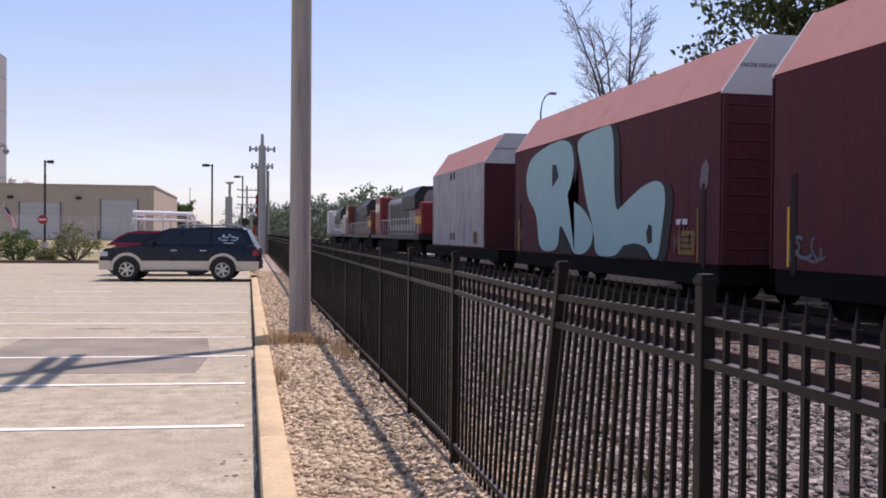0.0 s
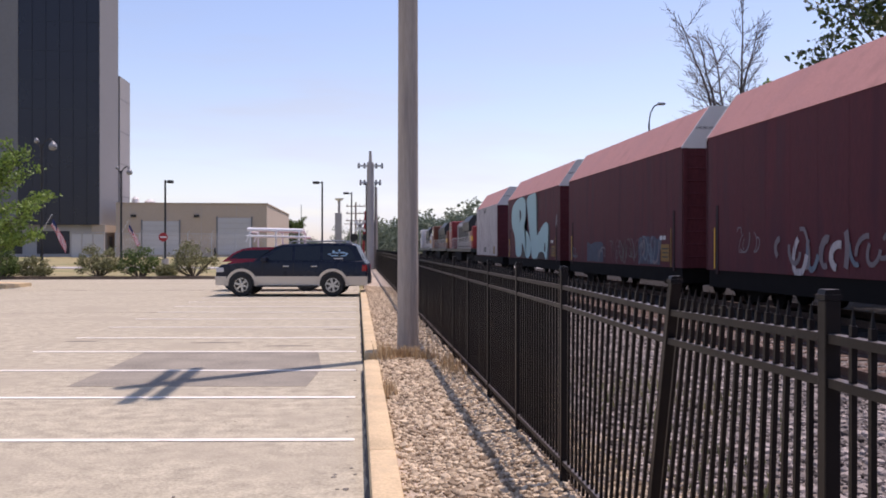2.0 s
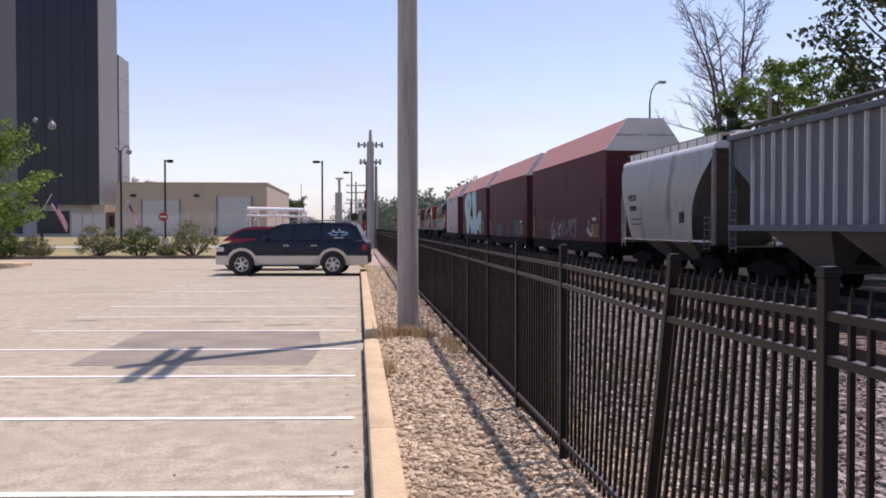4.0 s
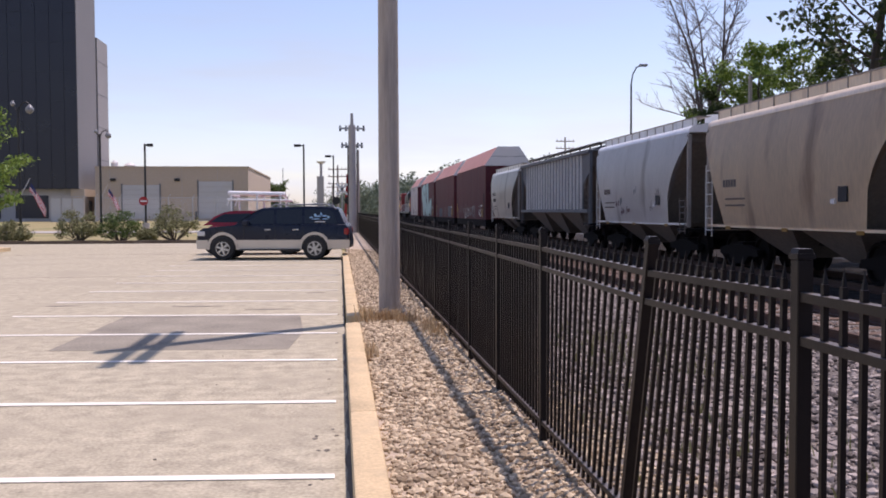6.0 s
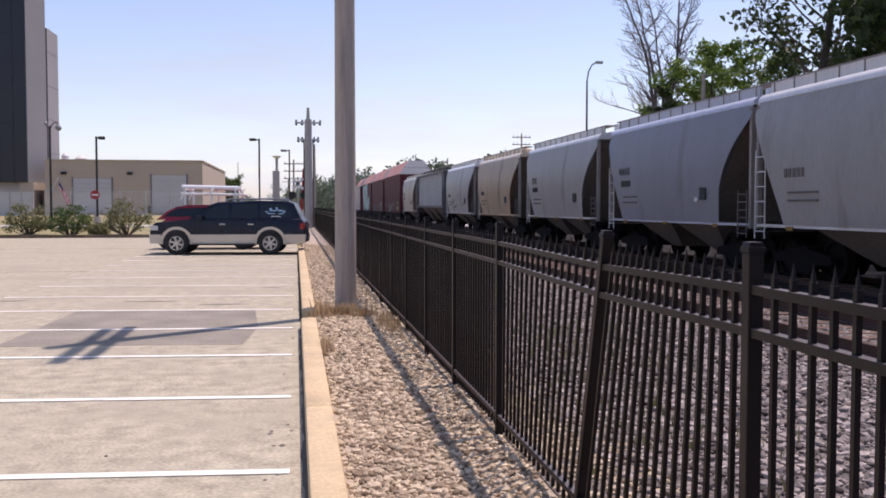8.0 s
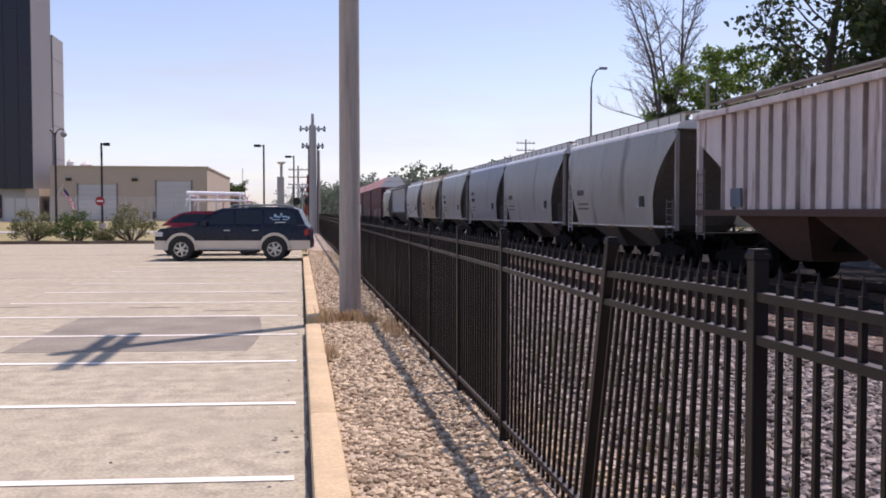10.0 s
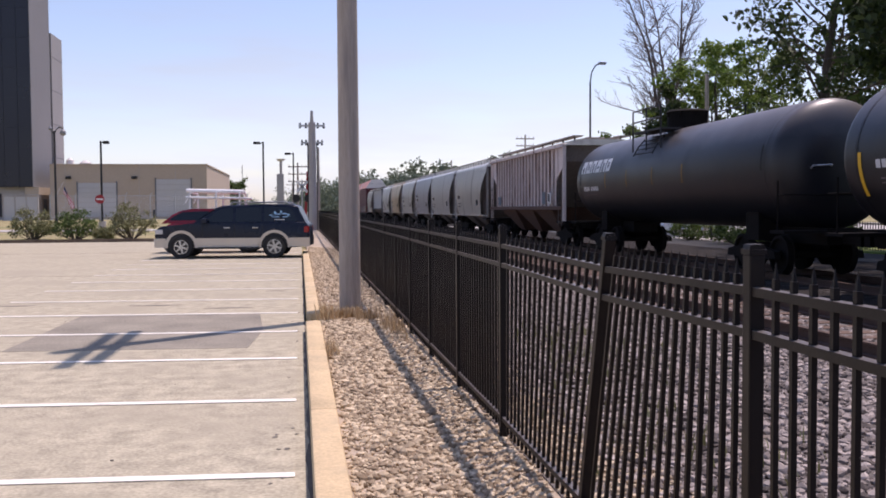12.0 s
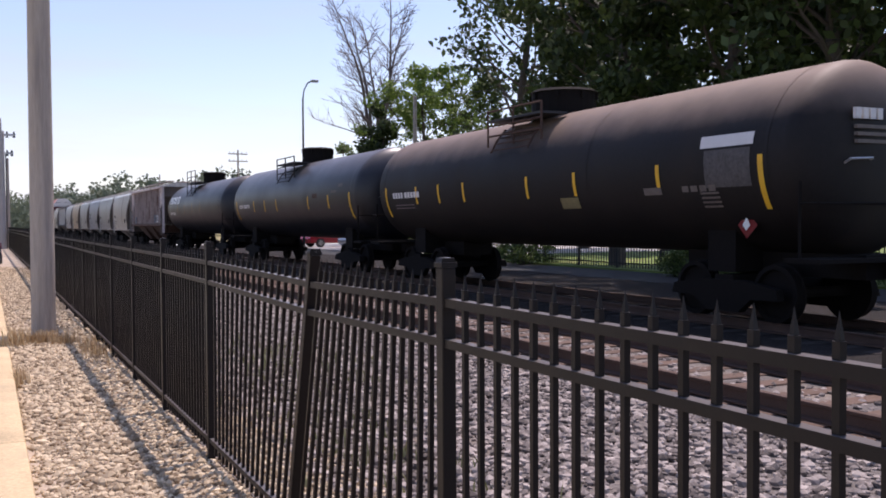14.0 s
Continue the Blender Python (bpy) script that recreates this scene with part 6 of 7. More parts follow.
def suv():
    body = [(-2.68, 0.42), (-2.72, 0.80), (-2.66, 1.02), (-2.52, 1.14), (-1.9, 1.20), (-1.30, 1.25), (2.58, 1.28), (2.68, 1.15), (2.72, 0.62), (2.70, 0.42), (2.0, 0.36), (-2.2, 0.36)]
    cab = [(-1.42, 1.22), (-0.55, 1.80), (-0.35, 1.87), (1.2, 1.92), (2.15, 1.90), (2.32, 1.82), (2.60, 1.22)]
    wins = [[(-1.02, 1.30), (-0.48, 1.70), (-0.30, 1.77), (0.02, 1.79), (0.02, 1.30)], [(0.12, 1.30), (0.12, 1.79), (1.02, 1.81), (1.02, 1.30)], [(1.12, 1.30), (1.12, 1.81), (1.95, 1.80), (2.12, 1.72), (2.30, 1.30)]]
    v, bd, cabin, hw = vehicle("suv", "dark navy and tan two-tone SUV parked by the kerb", pose(-2.19, 33.75, 0, 0, 0, -5.2) @ Matrix.Scale(0.965, 4), body, cab, 2.0, M_NAVY, (-1.79, 1.48), wins, "car")
    for s in (-1, 1):
        y0, y1 = (s * hw - 0.02, s * hw + 0.02)
        b = bmesh.new()
        prism(b, [(-1.28, 0.40), (-1.28, 0.72), (0.97, 0.72), (0.97, 0.40)], min(y0, y1), max(y0, y1), "y")
        part("lower_cladding", b, M_TANTRIM, v, "tan lower door cladding")
        b = bmesh.new()
        prism(b, [(-2.715, 0.40), (-2.73, 0.72), (-2.33, 0.72), (-2.33, 0.40)], min(y0, y1), max(y0, y1), "y")
        part("bumper_cladding", b, M_TANTRIM, v, "tan bumper end")
        b = bmesh.new()
        prism(b, [(2.0, 0.40), (2.0, 0.72), (2.73, 0.72), (2.72, 0.40)], min(y0, y1), max(y0, y1), "y")
        part("bumper_cladding", b, M_TANTRIM, v, "tan bumper end")
        for xc in (-1.79, 1.48):
            b = bmesh.new()
            turn = np.linspace(-0.1, math.pi + 0.1, 19)
            prism(b, [(xc + 0.57 * math.cos(a), 0.43 + 0.57 * math.sin(a)) for a in turn] + [(xc + 0.47 * math.cos(a), 0.43 + 0.47 * math.sin(a)) for a in turn[::-1]], min(s * hw - 0.02, s * hw + 0.035), max(s * hw - 0.02, s * hw + 0.035), "y")
            part("wheel_arch", b, M_TANTRIM, v, "tan wheel arch moulding")
            b = bmesh.new()
            prism(b, [(xc + 0.47 * math.cos(a), 0.43 + 0.47 * math.sin(a)) for a in np.linspace(-0.1, math.pi + 0.1, 16)], min(s * (hw - 0.10), s * (hw + 0.004)), max(s * (hw - 0.10), s * (hw + 0.004)), "y")
            part("wheel_well", b, M_BLACK, v)
        for x in (0.0, 1.0):
            b = bmesh.new()
            rbox(b, x - 0.30, x - 0.08, min(s * hw, s * (hw + 0.045)), max(s * hw, s * (hw + 0.045)), 1.06, 1.11, 0.012)
            part("door_handle", b, M_CHROME, v, "chrome door handle")
        for x in (-1.05, 0.07, 1.07):
            boxpart("door_gap", M_BLACK, v, x - 0.008, x + 0.008, min(s * hw - 0.01, s * hw + 0.004), max(s * hw - 0.01, s * hw + 0.004), 0.74, 1.22)
        b = bmesh.new()
        rbox(b, -1.05, -0.85, min(s * (hw + 0.02), s * (hw + 0.25)), max(s * (hw + 0.02), s * (hw + 0.25)), 1.24, 1.42, 0.03)
        part("door_mirror", b, M_NAVY, v)
        b = bmesh.new()
        yr = s * 0.72
        for a, c in (((-0.1, yr, 1.90), (0.0, yr, 1.98)), ((0.0, yr, 1.98), (1.9, yr, 1.99)), ((1.9, yr, 1.99), (2.05, yr, 1.90))):
            tube(b, a, c, 0.022, n=8)
        part("roof_rail", b, M_CHROME, v, "bright roof rail")
        boxpart("running_board", M_BLACK, v, -1.2, 0.95, min(s * (hw - 0.1), s * (hw + 0.1)), max(s * (hw - 0.1), s * (hw + 0.1)), 0.34, 0.40)
        b = bmesh.new()
        rbox(b, 2.52, 2.70, min(s * (hw - 0.2), s * (hw + 0.012)), max(s * (hw - 0.2), s * (hw + 0.012)), 0.90, 1.13, 0.03)
        part("tail_lamp", b, M_TAIL, v, "red tail lamp")
        b = bmesh.new()
        rbox(b, -2.70, -2.42, min(s * (hw - 0.3), s * (hw + 0.008)), max(s * (hw - 0.3), s * (hw + 0.008)), 0.86, 1.04, 0.03)
        part("headlamp", b, M_LENS, v, "clear headlamp")
    # decal on the rear side window: plain swirls and a bar
    for s in (-1,):
        for k, (x, z, w, h2) in enumerate(((1.36, 1.52, 0.07, 0.022), (1.50, 1.60, 0.05, 0.06), (1.62, 1.56, 0.09, 0.025), (1.71, 1.64, 0.04, 0.045), (1.83, 1.57, 0.10, 0.03), (1.97, 1.53, 0.05, 0.04), (1.52, 1.46, 0.16, 0.018), (1.86, 1.46, 0.12, 0.016))):
            b = bmesh.new()
            y = lambda zz: s * (hw - 0.05 - 0.12 * (zz - 1.22) / 0.70 + 0.014)
            vs = [b.verts.new((x + w * math.cos(a), y(z + h2 * math.sin(a)), z + h2 * math.sin(a))) for a in np.linspace(0, 6.283, 13)[:-1]]
            b.faces.new(vs)
            part("decal", b, M_DECAL, cabin, "pale blue window decal")
        b = bmesh.new()
        y = s * (hw - 0.05 - 0.12 * 0.15 / 0.70 + 0.016)
        box(b, 1.5, 1.85, y - 0.002, y + 0.002, 1.345, 1.375)
        part("decal_bar", b, M_PALE, cabin)
    b = bmesh.new()
    vs = [b.verts.new(p) for p in ((-1.36, -0.78, 1.29), (-1.36, 0.78, 1.29), (-0.60, 0.70, 1.80), (-0.60, -0.70, 1.80))]
    b.faces.new(vs)
    bmesh.ops.solidify(b, geom=b.faces[:], thickness=0.02)
    part("windscreen", b, M_GLASS, cabin)
    return v


def work_truck():
    body = [(-1.45, 0.45), (-1.5, 0.85), (-1.4, 1.08), (-1.2, 1.16), (2.7, 1.22), (2.72, 0.5), (2.0, 0.4), (-1.6, 0.4)]
    cab = [(-1.62, 1.14), (-1.25, 1.46), (-0.88, 1.64), (-0.5, 1.71), (2.2, 1.72), (2.45, 1.2)]
    wins = [[(-1.34, 1.26), (-1.14, 1.43), (-0.82, 1.58), (0.2, 1.61), (0.2, 1.26)]]
    v, bd, cabin, hw = vehicle("work_van", "red work van carrying a white ladder rack", pose(-3.55, 37.9, 0, 0, 0, -5.2), body, cab, 1.95, M_REDCAR, (-1.15, 1.65), wins, "van")
    rack = []
    for q in (-1, 1):
        y = q * 0.78
        for x in (-0.55, 0.45, 1.35):
            rack.append(((x, y, 1.70), (x, y, 2.30), 0.035))
        rack += [((-0.7, y, 2.14), (1.6, y, 2.10), 0.045), ((-0.55, y, 2.30), (-0.72, y, 1.92), 0.03)]
    for x in (-0.55, 0.45, 1.35):
        rack.append(((x, -0.78, 2.30), (x, 0.78, 2.30), 0.035))
    for p, q, r in rack:
        b = bmesh.new()
        tube(b, p, q, r, n=8)
        part("rack_bar", b, M_WHITE, v, "white tubular ladder rack bar")
    for y, z in ((-0.55, 2.40), (-0.32, 2.42), (0.1, 2.39)):
        b = bmesh.new()
        tube(b, (-0.72, y, z), (1.45, y, z - 0.05), 0.07, n=12)
        part("pipe", b, M_WHITE, v, "white pipe on the rack")
    return v


def plain_car(label, at, paint, name="car"):
    body = [(-2.2, 0.3), (-2.25, 0.6), (-2.1, 0.78), (-1.0, 0.9), (2.1, 0.95), (2.2, 0.7), (2.2, 0.3)]
    cab = [(-1.1, 0.88), (-0.3, 1.38), (0.9, 1.42), (1.9, 0.94)]
    wins = [[(-0.8, 0.96), (-0.25, 1.30), (0.25, 1.33), (0.25, 0.96)], [(0.33, 0.96), (0.33, 1.33), (0.85, 1.33), (1.5, 0.98)]]
    return vehicle(name, label, at, body, cab, 1.75, paint, (-1.4, 1.35), wins, "car", rwheel=0.32)[0]


# ---- trees and shrubs ----
def bent(rs, p, d, length, r0, r1, steps, wander, lift, segs):
    """A tapering limb that wanders; returns its points."""
    pts = [p]
    for k in range(steps):
        d = (d + Vector((rs.uniform(-1, 1), rs.uniform(-1, 1), rs.uniform(-0.6, 0.6) + lift)) * wander).normalized()
        q = p + d * length / steps
        segs.append((p, q, r0 + (r1 - r0) * k / steps, r0 + (r1 - r0) * (k + 1) / steps))
        p = q
        pts.append(p)
    return pts


def side_way(rs, a, up):
    return Vector((math.cos(a) * math.cos(up), math.sin(a) * math.cos(up), math.sin(up)))


def leafy_limbs(rs, H, r0, low, reach, limbs):
    """A leader with limbs all the way up, forked twigs on them: segments and clump centres."""
    segs, ends = [], []
    trunk = bent(rs, Vector((0, 0, -0.2)), Vector((0, 0, 1)), H * 0.95, r0, 0.04, 10, 0.10, 0.5, segs)
    for k in range(limbs):
        f = low + (0.97 - low) * (k + rs.random()) / limbs
        i = min(int(f * 10), 9)
        p = trunk[i].lerp(trunk[i + 1], f * 10 - i)
        long = reach * (0.45 + 0.75 * math.sin(math.pi * min((f - low) / (1 - low) * 0.8 + 0.2, 1))) * rs.uniform(0.7, 1.25)
        a = 2.4 * k + rs.uniform(-0.4, 0.4)
        pts = bent(rs, p, side_way(rs, a, rs.uniform(0.25, 0.9)), long, r0 * 0.34 * (1.15 - f), 0.02, 5, 0.22, 0.1, segs)
        ends.append(pts[-1])
        for n in range(1, 6):
            for s in (-1, 1):
                if rs.random() < 0.75:
                    tw = bent(rs, pts[n], side_way(rs, a + s * rs.uniform(0.5, 1.3), rs.uniform(-0.2, 0.8)), long * rs.uniform(0.22, 0.42), 0.022, 0.01, 3, 0.25, 0.05, segs)
                    ends += [tw[-1], tw[2]]
    ends.append(trunk[-1])
    return segs, ends


def dead_limbs(rs, H, r0):
    """A fork into a few tall leaders with open, fine bare branches: trunk segments, then the twigs'."""
    segs, fine = [], []
    fork = bent(rs, Vector((0, 0, -0.2)), Vector((0, 0, 1)), H * 0.34, r0, r0 * 0.8, 4, 0.05, 0.4, segs)[-1]
    for k in range(5):
        a = 1.257 * k + rs.uniform(-0.3, 0.3)
        length = H * rs.uniform(0.50, 0.66)
        lead = bent(rs, fork, side_way(rs, a, rs.uniform(1.16, 1.42)), length, r0 * 0.5, 0.025, 10, 0.16, 0.42, segs)
        for n in range(1, 10):
            for q in range(2):
                b = a + rs.uniform(-2.2, 2.2)
                ll = length * (0.34 - 0.022 * n) * rs.uniform(0.6, 1.15)
                br = bent(rs, lead[n], side_way(rs, b, rs.uniform(0.2, 0.9)), ll, 0.055 - 0.0035 * n, 0.014, 6, 0.22, 0.30, fine)
                for m in range(1, 7):
                    for _ in range(2):
                        if rs.random() < 0.85:
                            c = b + rs.uniform(-1.2, 1.2)
                            tw = bent(rs, br[m], side_way(rs, c, rs.uniform(0.0, 1.0)), ll * rs.uniform(0.25, 0.5), 0.018, 0.009, 3, 0.28, 0.25, fine)
                            bent(rs, tw[2], side_way(rs, c + rs.uniform(-1, 1), rs.uniform(0.2, 1.1)), ll * 0.2, 0.012, 0.007, 2, 0.25, 0.2, fine)
    return segs, fine


def leaf_mesh(name, material, centres, per, radius, size, seed):
    r = np.random.RandomState(seed)
    c = np.repeat(np.array([tuple(p) for p in centres]), per, 0)
    n = len(c)
    off = r.normal(size=(n, 3))
    off /= np.linalg.norm(off, axis=1)[:, None]
    p = c + off * (radius * r.rand(n, 1) ** 0.6) * np.array([1, 1, 0.75])
    u = r.normal(size=(n, 3))
    u /= np.linalg.norm(u, axis=1)[:, None]
    w = np.cross(u, r.normal(size=(n, 3)))
    w /= np.linalg.norm(w, axis=1)[:, None]
    s = size * (0.6 + 0.8 * r.rand(n, 1))
    quad = np.stack([p - u * s, p + w * s * 0.55, p + u * s, p - w * s * 0.55], 1)
    me = bpy.data.meshes.new(name)
    me.from_pydata(quad.reshape(-1, 3).tolist(), [], np.arange(4 * n).reshape(-1, 4).tolist())
    me.materials.append(material)
    return me


def tree(label, at, height, r0, seed, leaves=M_LEAF, bark=M_BARK, per=34, radius=0.62, size=0.14, low=0.28, reach=4.0, limbs=20, bare=False, name="tree"):
    t = thing(name, label, "tree", "trees", at)
    rs = random.Random(seed)
    if bare:
        segs, fine = dead_limbs(rs, height, r0)
        ends = [q[1] for q in segs + fine]
    else:
        segs, ends = leafy_limbs(rs, height, r0, low, reach, limbs)
        fine = []
    k = height / max(e.z for e in ends)
    for what, run, lab in (("trunk", segs, "trunk and limbs"), ("branchwork", fine, "fine bare branches and twigs")):
        if run:
            b = bmesh.new()
            for p, q, ra, rb in run:
                tube(b, p * k, q * k, ra, rb, 8 if ra > 0.08 else 5 if ra > 0.03 else 3, caps=False)
            part(what, b, bark, t, lab, smooth=True)
    if not bare:
        crown = new("crown", leaf_mesh("crown", leaves, [e * k for e in ends], per, radius, size, seed))
        crown.parent = t
    return t


def shrub(label, at, w, h, seed, leaves=M_SHRUB, n=110, per=26):
    t = thing("shrub", label, "shrub", "shrubs", at)
    rs = random.Random(seed)
    b, pts = bmesh.new(), []
    for k in range(n):
        a, q = rs.uniform(0, 6.283), rs.random() ** 0.5
        p = Vector((math.cos(a) * q * w / 2, math.sin(a) * q * w / 2 * 0.8, h * (0.14 + 0.8 * rs.random() * (1 - 0.5 * q * q))))
        pts.append(p)
        if k % 3 == 0:
            tube(b, (p.x * 0.12, p.y * 0.12, -0.05), p, 0.03, 0.01, 5, caps=False)
    part("branchwork", b, M_BARK, t)
    c = new("foliage", leaf_mesh("foliage", leaves, pts, per + 14, 0.30, 0.055, seed))
    c.parent = t
    return t


def weeds(label, at, w, d, n, seed, h=0.3, material=M_STRAW):
    rs = random.Random(seed)
    vs, fs = [], []
    for k in range(n):
        x, y = rs.gauss(0, w / 2.2), rs.gauss(0, d / 2.2)
        a, lean, hh = rs.uniform(0, 6.283), rs.uniform(0.05, 0.6), h * rs.uniform(0.3, 1.1)
        dx, dy = math.cos(a), math.sin(a)
        wd = 0.006 + 0.006 * rs.random()
        i = len(vs)
        vs += [(x - dy * wd, y + dx * wd, 0), (x + dy * wd, y - dx * wd, 0), (x + dx * lean * hh * 0.4 + dy * wd * 0.7, y + dy * lean * hh * 0.4 - dx * wd * 0.7, hh * 0.6),
               (x + dx * lean * hh * 0.4 - dy * wd * 0.7, y + dy * lean * hh * 0.4 + dx * wd * 0.7, hh * 0.6), (x + dx * lean * hh, y + dy * lean * hh, hh)]
        fs += [(i, i + 1, i + 2, i + 3), (i + 3, i + 2, i + 4)]
    me = bpy.data.meshes.new("weeds")
    me.from_pydata(vs, [], fs)
    me.materials.append(material)
    ob = new("weeds", me)
    ob.matrix_basis = at
    return tagged(ob, label, "weeds", kind="stuff")


def far_woods():
    rs = np.random.RandomState(11)
    centres = []
    def belt(x0, y0, x1, y1, n, h0, h1, deep):
        for k in range(n):
            f = rs.rand()
            x, y = x0 + (x1 - x0) * f + deep * rs.randn(), y0 + (y1 - y0) * f + deep * rs.randn()
            h = h0 + (h1 - h0) * (0.5 + 0.5 * math.sin(k * 1.7)) * rs.rand()
            for _ in range(8):
                centres.append((x + rs.randn() * 2.2, y + rs.randn() * 2.2, max(0.4, h * (0.15 + 0.8 * rs.rand()))))
    belt(14, 245, 31, 150, 70, 7.2, 11.0, 4)
    belt(31, 150, 52, 112, 46, 6.6, 10.4, 4)
    belt(75, 190, 95, 90, 30, 8, 14, 7)
    belt(5, 330, 16, 250, 30, 7, 10.5, 4)
    belt(-160, 420, 10, 420, 60, 4, 8, 8)
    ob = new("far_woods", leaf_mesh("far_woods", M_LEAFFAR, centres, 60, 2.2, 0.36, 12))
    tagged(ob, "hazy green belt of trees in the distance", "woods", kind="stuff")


def cable(name, a, c, sag, r=0.014, label="dark overhead cable strung between poles"):
    b = bmesh.new()
    a, c = Vector(a), Vector(c)
    rings = []
    for k in range(17):
        f = k / 16
        p = a.lerp(c, f) - Vector((0, 0, sag * 4 * f * (1 - f)))
        q = (c - a).to_track_quat("Z", "Y")
        rings.append([b.verts.new(p + q @ Vector((r * math.cos(1.2566 * i), r * math.sin(1.2566 * i), 0))) for i in range(5)])
    for lo, hi in zip(rings, rings[1:]):
        for i in range(5):
            b.faces.new((lo[i], lo[(i + 1) % 5], hi[(i + 1) % 5], hi[i]))
    return tagged(new(name, finish(name, b, M_BLACK)), label, "cable")


def sign_on_post(at):
    p = thing("no_entry_sign", "round red no-entry sign on a lamp post", "traffic sign", at=at)
    b = bmesh.new()
    tube(b, (0, -0.015, 0), (0, 0.015, 0), 0.34, n=28)
    part("face", b, M_SIGNRED, p)
    boxpart("bar", M_WHITE, p, -0.24, 0.24, -0.022, -0.015, -0.055, 0.055, label="white bar")
    boxpart("bracket", M_STEEL, p, -0.03, 0.03, 0.015, 0.06, -0.1, 0.1)


# ---- put the place together ----
def polar(az, d, z=0.0):
    return d * math.sin(radians(az)), d * math.cos(radians(az)), z


build_ground()
build_track(6.93, "rusty empty railway track beside the fence", True)
build_track(XC, "railway track carrying the freight train", False)
wooden_pole()
office_tower()
warehouse()
screen_wall()
yard_fence()
control_tower()
suv()
work_truck()
plain_car("white car parked behind the red van", pose(-1.9, 43.0, 0, 0, 0, -5), M_WHITE)
for x, y, m, lab in ((22.5, 52, M_WHITE, "white car parked in the far lot"), (23.0, 57.5, M_STEEL, "silver car parked in the far lot"), (22.4, 64, M_REDCAR, "red car parked in the far lot")):
    plain_car(lab, pose(x, y, 0.006, 0, 0, 8), m)
x, y, _ = polar(-11.28, 75)
shoebox_lamp(pose(x, y, lawn_height(x, y) + 0.05), 6.55, 0.6)
sign_on_post(pose(x - 0.12, y - 0.16, 2.5))
x, y, _ = polar(-2.12, 85)
shoebox_lamp(pose(x, y, lawn_height(x, y)), 7.5, -0.85)
x, y, _ = polar(-0.35, 102)
shoebox_lamp(pose(x, y, 0), 7.7, -0.9)
x, y, _ = polar(-17.95, 56)
globe_lamp(pose(x, y, lawn_height(x, y)), 7.65)
flag(pose(x + 0.5, y - 0.05, lawn_height(x, y) + 3.25), 1)
x, y, _ = polar(-13.72, 74)
globe_lamp(pose(x, y, lawn_height(x, y)), 7.5)
flag(pose(x + 0.5, y - 0.05, lawn_height(x, y) + 3.15), 2)
signal_mast()
crossing_signal(pose(0.2, 73.8, 0))
line_pole(pose(-0.2, 118, 0), 7.4, 3)
line_pole(pose(-1.4, 190, 0), 7.0, 1)
line_pole(pose(1.5, 76.0, 0), 6.6, 0)
x, y, _ = polar(13.69, 120)
line_pole(pose(x, y, 0), 10.9, 2)
x, y, _ = polar(9.2, 150)
line_pole(pose(x, y, 0), 9.3, 0)
x, y, _ = polar(17.6, 50)
cobra_lamp(pose(x, y, 0), 9.2)
cable("cable", (21.5, 47.5, 8.6), (20.5, 3, 6.0), 0.35)
line_pole(pose(21.5, 47.5, 0), 8.7, 0)

x, y, _ = polar(21.9, 66)
tree("bare dead tree with fine branches", pose(x, y, 0), 18.2, 0.28, 23, bark=M_DEADBARK, bare=True, name="bare_tree")
for az, d, h, r, seed, leaf, low, reach, n, lab in (
        (22.2, 62, 9.2, 0.16, 31, M_LEAFDARK, 0.1, 1.6, 18, "dark green young tree below the bare one"),
        (20.5, 75, 8.0, 0.14, 38, M_LEAF, 0.1, 2.2, 12, "small dusty green tree"),
        (25.2, 60, 11.4, 0.2, 32, M_LEAFLIGHT, 0.12, 2.6, 22, "fresh green tree lit by the sun"),
        (30.6, 46, 17.0, 0.36, 33, M_LEAFDARK, 0.25, 4.0, 24, "tall green tree with a slender crown"),
        (36.6, 36, 15.8, 0.36, 34, M_LEAFDARK, 0.32, 5.0, 24, "tall shady green tree"),
        (42.5, 31.5, 15.4, 0.34, 35, M_LEAFDARK, 0.30, 5.2, 24, "tall dark green tree"),
        (50.0, 28, 15.0, 0.36, 36, M_LEAFDARK, 0.28, 5.2, 24, "tall dark green tree"),
        (34.6, 60, 14.5, 0.38, 39, M_LEAFDARK, 0.2, 4.2, 24, "broad green tree behind the street"),
        (39.5, 54, 17.0, 0.38, 40, M_LEAFDARK, 0.25, 4.6, 24, "broad green tree behind the street"),
        (46.5, 46, 16.5, 0.38, 41, M_LEAFDARK, 0.2, 4.8, 24, "broad green tree behind the street"),
        (56.0, 30, 15.5, 0.38, 42, M_LEAFDARK, 0.25, 4.8, 22, "broad green tree behind the street"),
        (27.4, 62, 11.8, 0.3, 37, M_LEAF, 0.15, 3.4, 22, "green tree beyond the street")):
    x, y, _ = polar(az, d)
    tree(lab, pose(x, y, 0), h, r, seed, leaf, low=low, reach=reach, limbs=n, per=12 if seed == 33 else 44 if az > 35 else 30 if h > 12 else 30, radius=0.74 if h > 12 else 0.5, size=0.16 if h > 12 else 0.12)
x, y, _ = polar(-20.6, 44)
tree("fresh green tree beside the lot", pose(x, y, 0.1), 5.9, 0.12, 51, M_LEAFLIGHT, low=0.25, reach=1.9, limbs=18, per=30, radius=0.42, size=0.08)
x, y, _ = polar(-4.0, 152)
tree("green tree behind the warehouse", pose(x, y, 0), 6.5, 0.2, 52, M_LEAF, low=0.2, reach=2.4, limbs=14, per=26, radius=0.6, size=0.16)
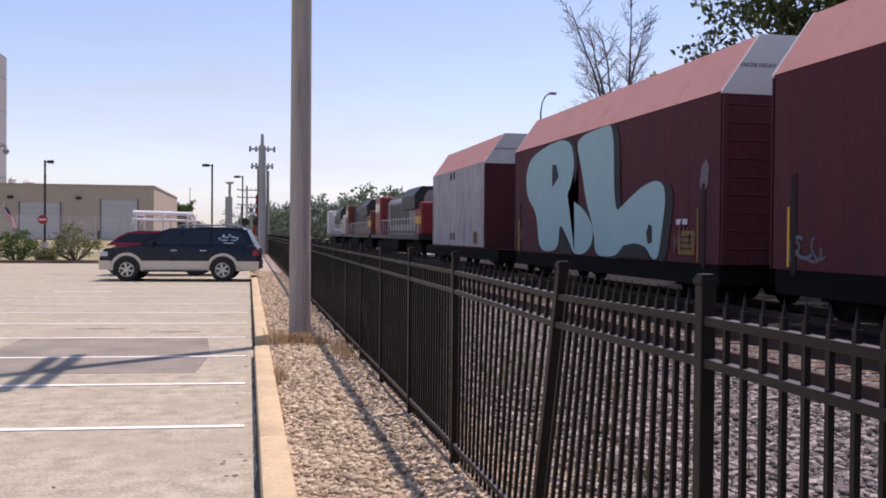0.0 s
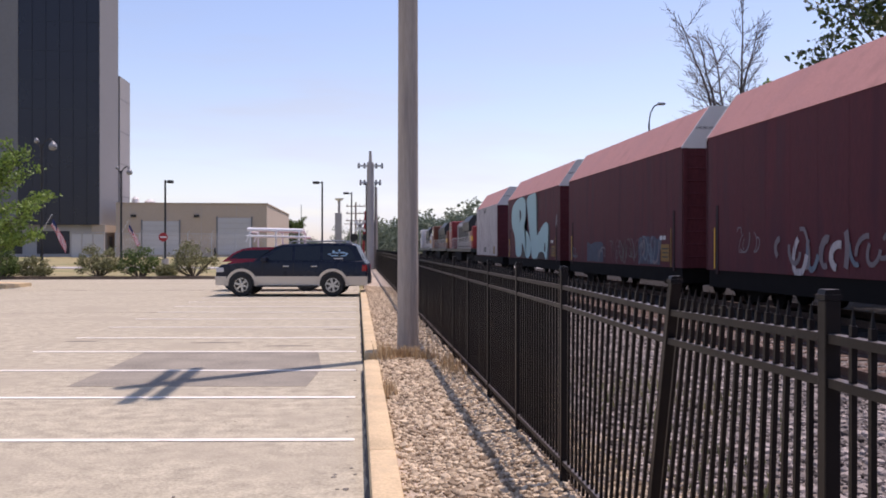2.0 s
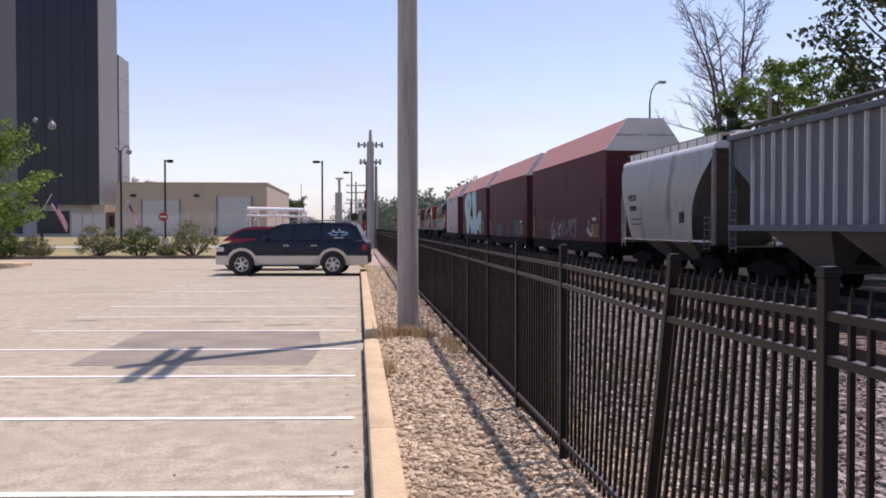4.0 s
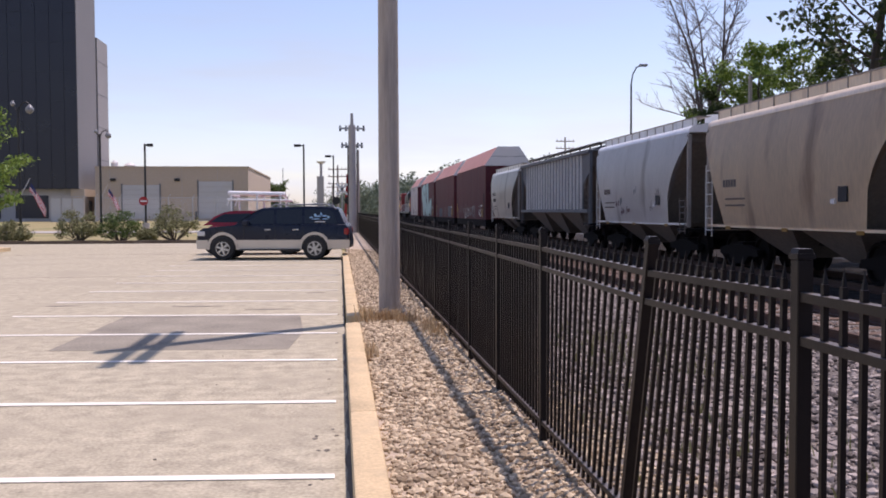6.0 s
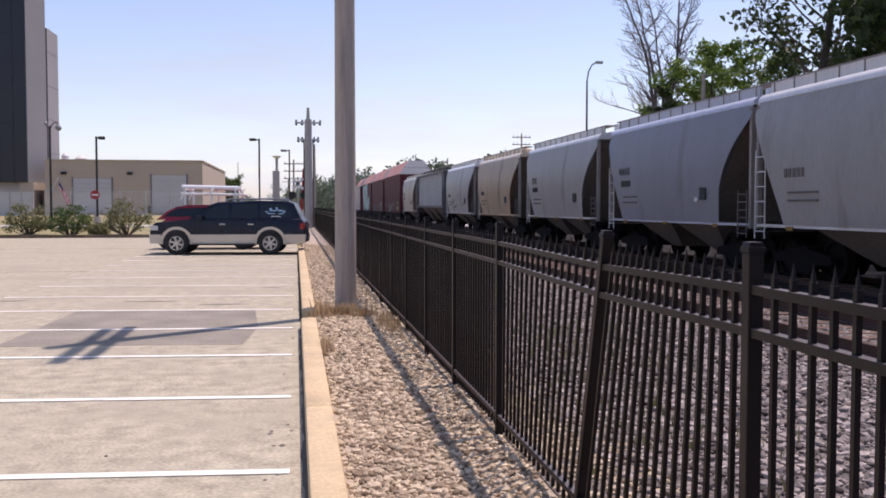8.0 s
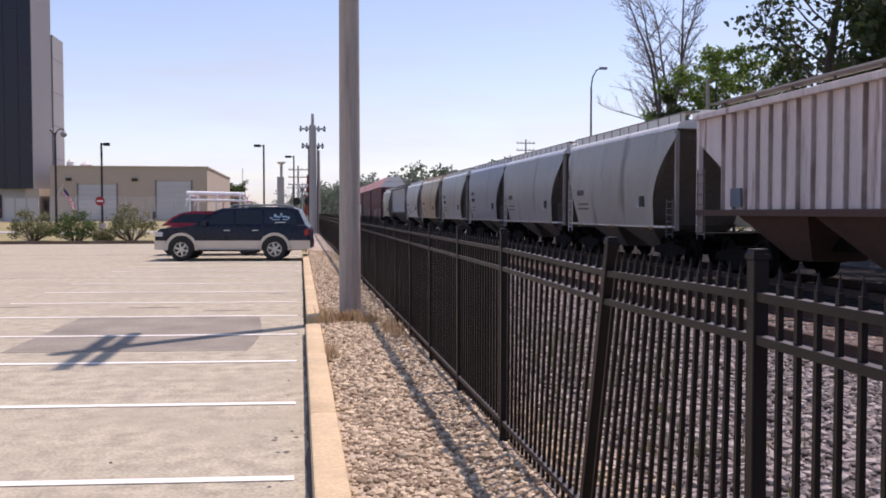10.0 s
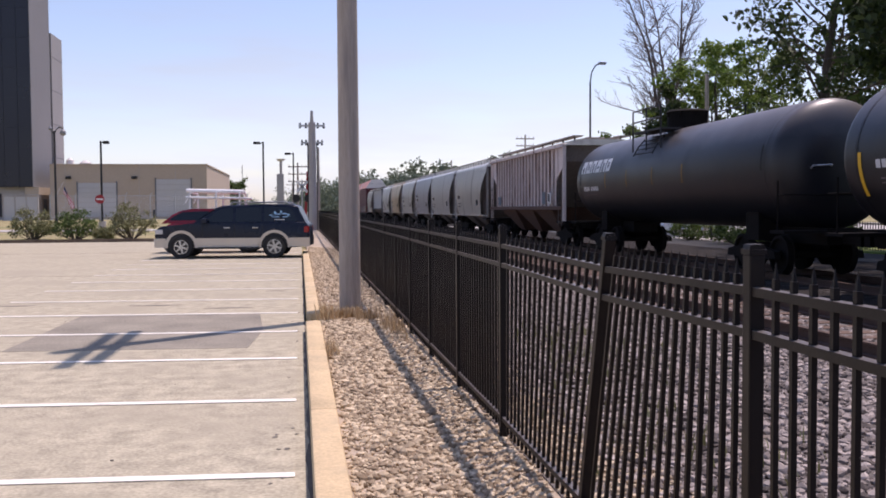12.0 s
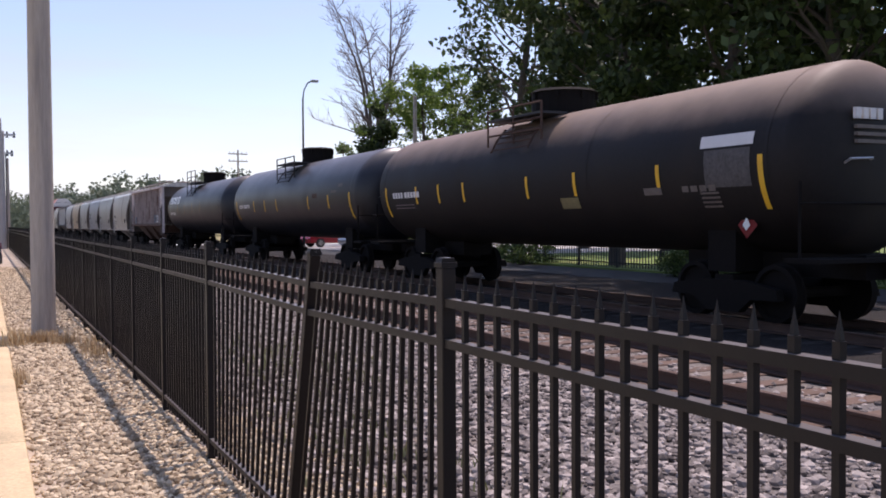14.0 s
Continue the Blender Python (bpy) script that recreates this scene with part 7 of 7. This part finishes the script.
for k, (x, y, w, h) in enumerate(((19.2, 13.5, 2.2, 1.3), (19.0, 16.5, 2.6, 1.5), (19.3, 19.8, 2.4, 1.2), (19.2, 22.3, 1.8, 1.0), (19.3, 32.0, 2.4, 1.3), (19.1, 35.0, 2.6, 1.5), (19.3, 39.0, 2.4, 1.2), (19.0, 10.5, 2.4, 1.4), (19.4, 44.5, 2.2, 1.3))):
    shrub("scrubby green bush beside the street", pose(x, y, 0), w, h, 90 + k, M_LEAF, 60, 24)
for az, d, w, h, seed, m in ((-14.9, 56.5, 3.2, 2.0, 61, M_SHRUB), (-12.75, 55.0, 2.8, 1.9, 62, M_LEAF), (-9.7, 55.0, 3.5, 2.2, 63, M_SHRUB), (-19.9, 55.0, 2.2, 1.8, 64, M_LEAF), (-18.4, 55.5, 2.6, 1.3, 65, M_SHRUB), (-11.2, 54, 1.1, 0.7, 66, M_SHRUB)):
    x, y, _ = polar(az, d)
    shrub("rounded olive-green shrub on the lawn edge", pose(x, y, lawn_height(x, y) + 0.05), 0.76 * w, 0.97 * h, seed, m, 80, 30)
for k in range(5):
    shrub("low green ground cover on the island", pose(-17.2 - 1.1 * k, 41.6 + 0.5 * math.sin(k), 0.15), 1.6, 0.45, 70 + k, M_LEAF, 30, 22)
weeds("dry straw-coloured weeds at the foot of the pole", pose(0.74, 13.9, 0.043), 0.40, 0.26, 420, 1, 0.20)
weeds("dry straw-coloured weeds beside the kerb", pose(0.38, 13.6, 0.068), 0.14, 0.3, 110, 2, 0.28)
weeds("dry straw-coloured weeds under the fence", pose(1.28, 13.0, 0.005), 0.18, 0.9, 260, 3, 0.15)
weeds("sparse green weeds in the ballast", pose(2.6, 6.5, 0.0), 0.8, 2.0, 220, 4, 0.13, M_SHRUB)
weeds("sparse olive weeds between the ballast stones", pose(3.2, 10.5, 0.0), 1.0, 2.6, 420, 6, 0.16, M_SHRUB)
weeds("small dry tuft beside the kerb", pose(0.34, 10.3, 0.071), 0.08, 0.35, 60, 5, 0.16)
far_woods()
build_back_fence()
TRAIN = build_train()
build_fence()
build_stones()


def rolled(t):
    """How far the train has gone at t seconds."""
    return 13.2 * t - 0.025 * t * t


def motions():
    for car, y0 in TRAIN:
        walk(car, [(t, pose(XC, y0 + rolled(t), 0.0)) for t in range(0, 15)])
    for f, at, seed in FLAGS:
        walk(f, [(t * 0.7, at @ pose(0, 0, 0, 0, 0, 14 * math.sin(1.3 * t + seed) + 8 * math.sin(2.9 * t))) for t in range(0, 21)])


motions()
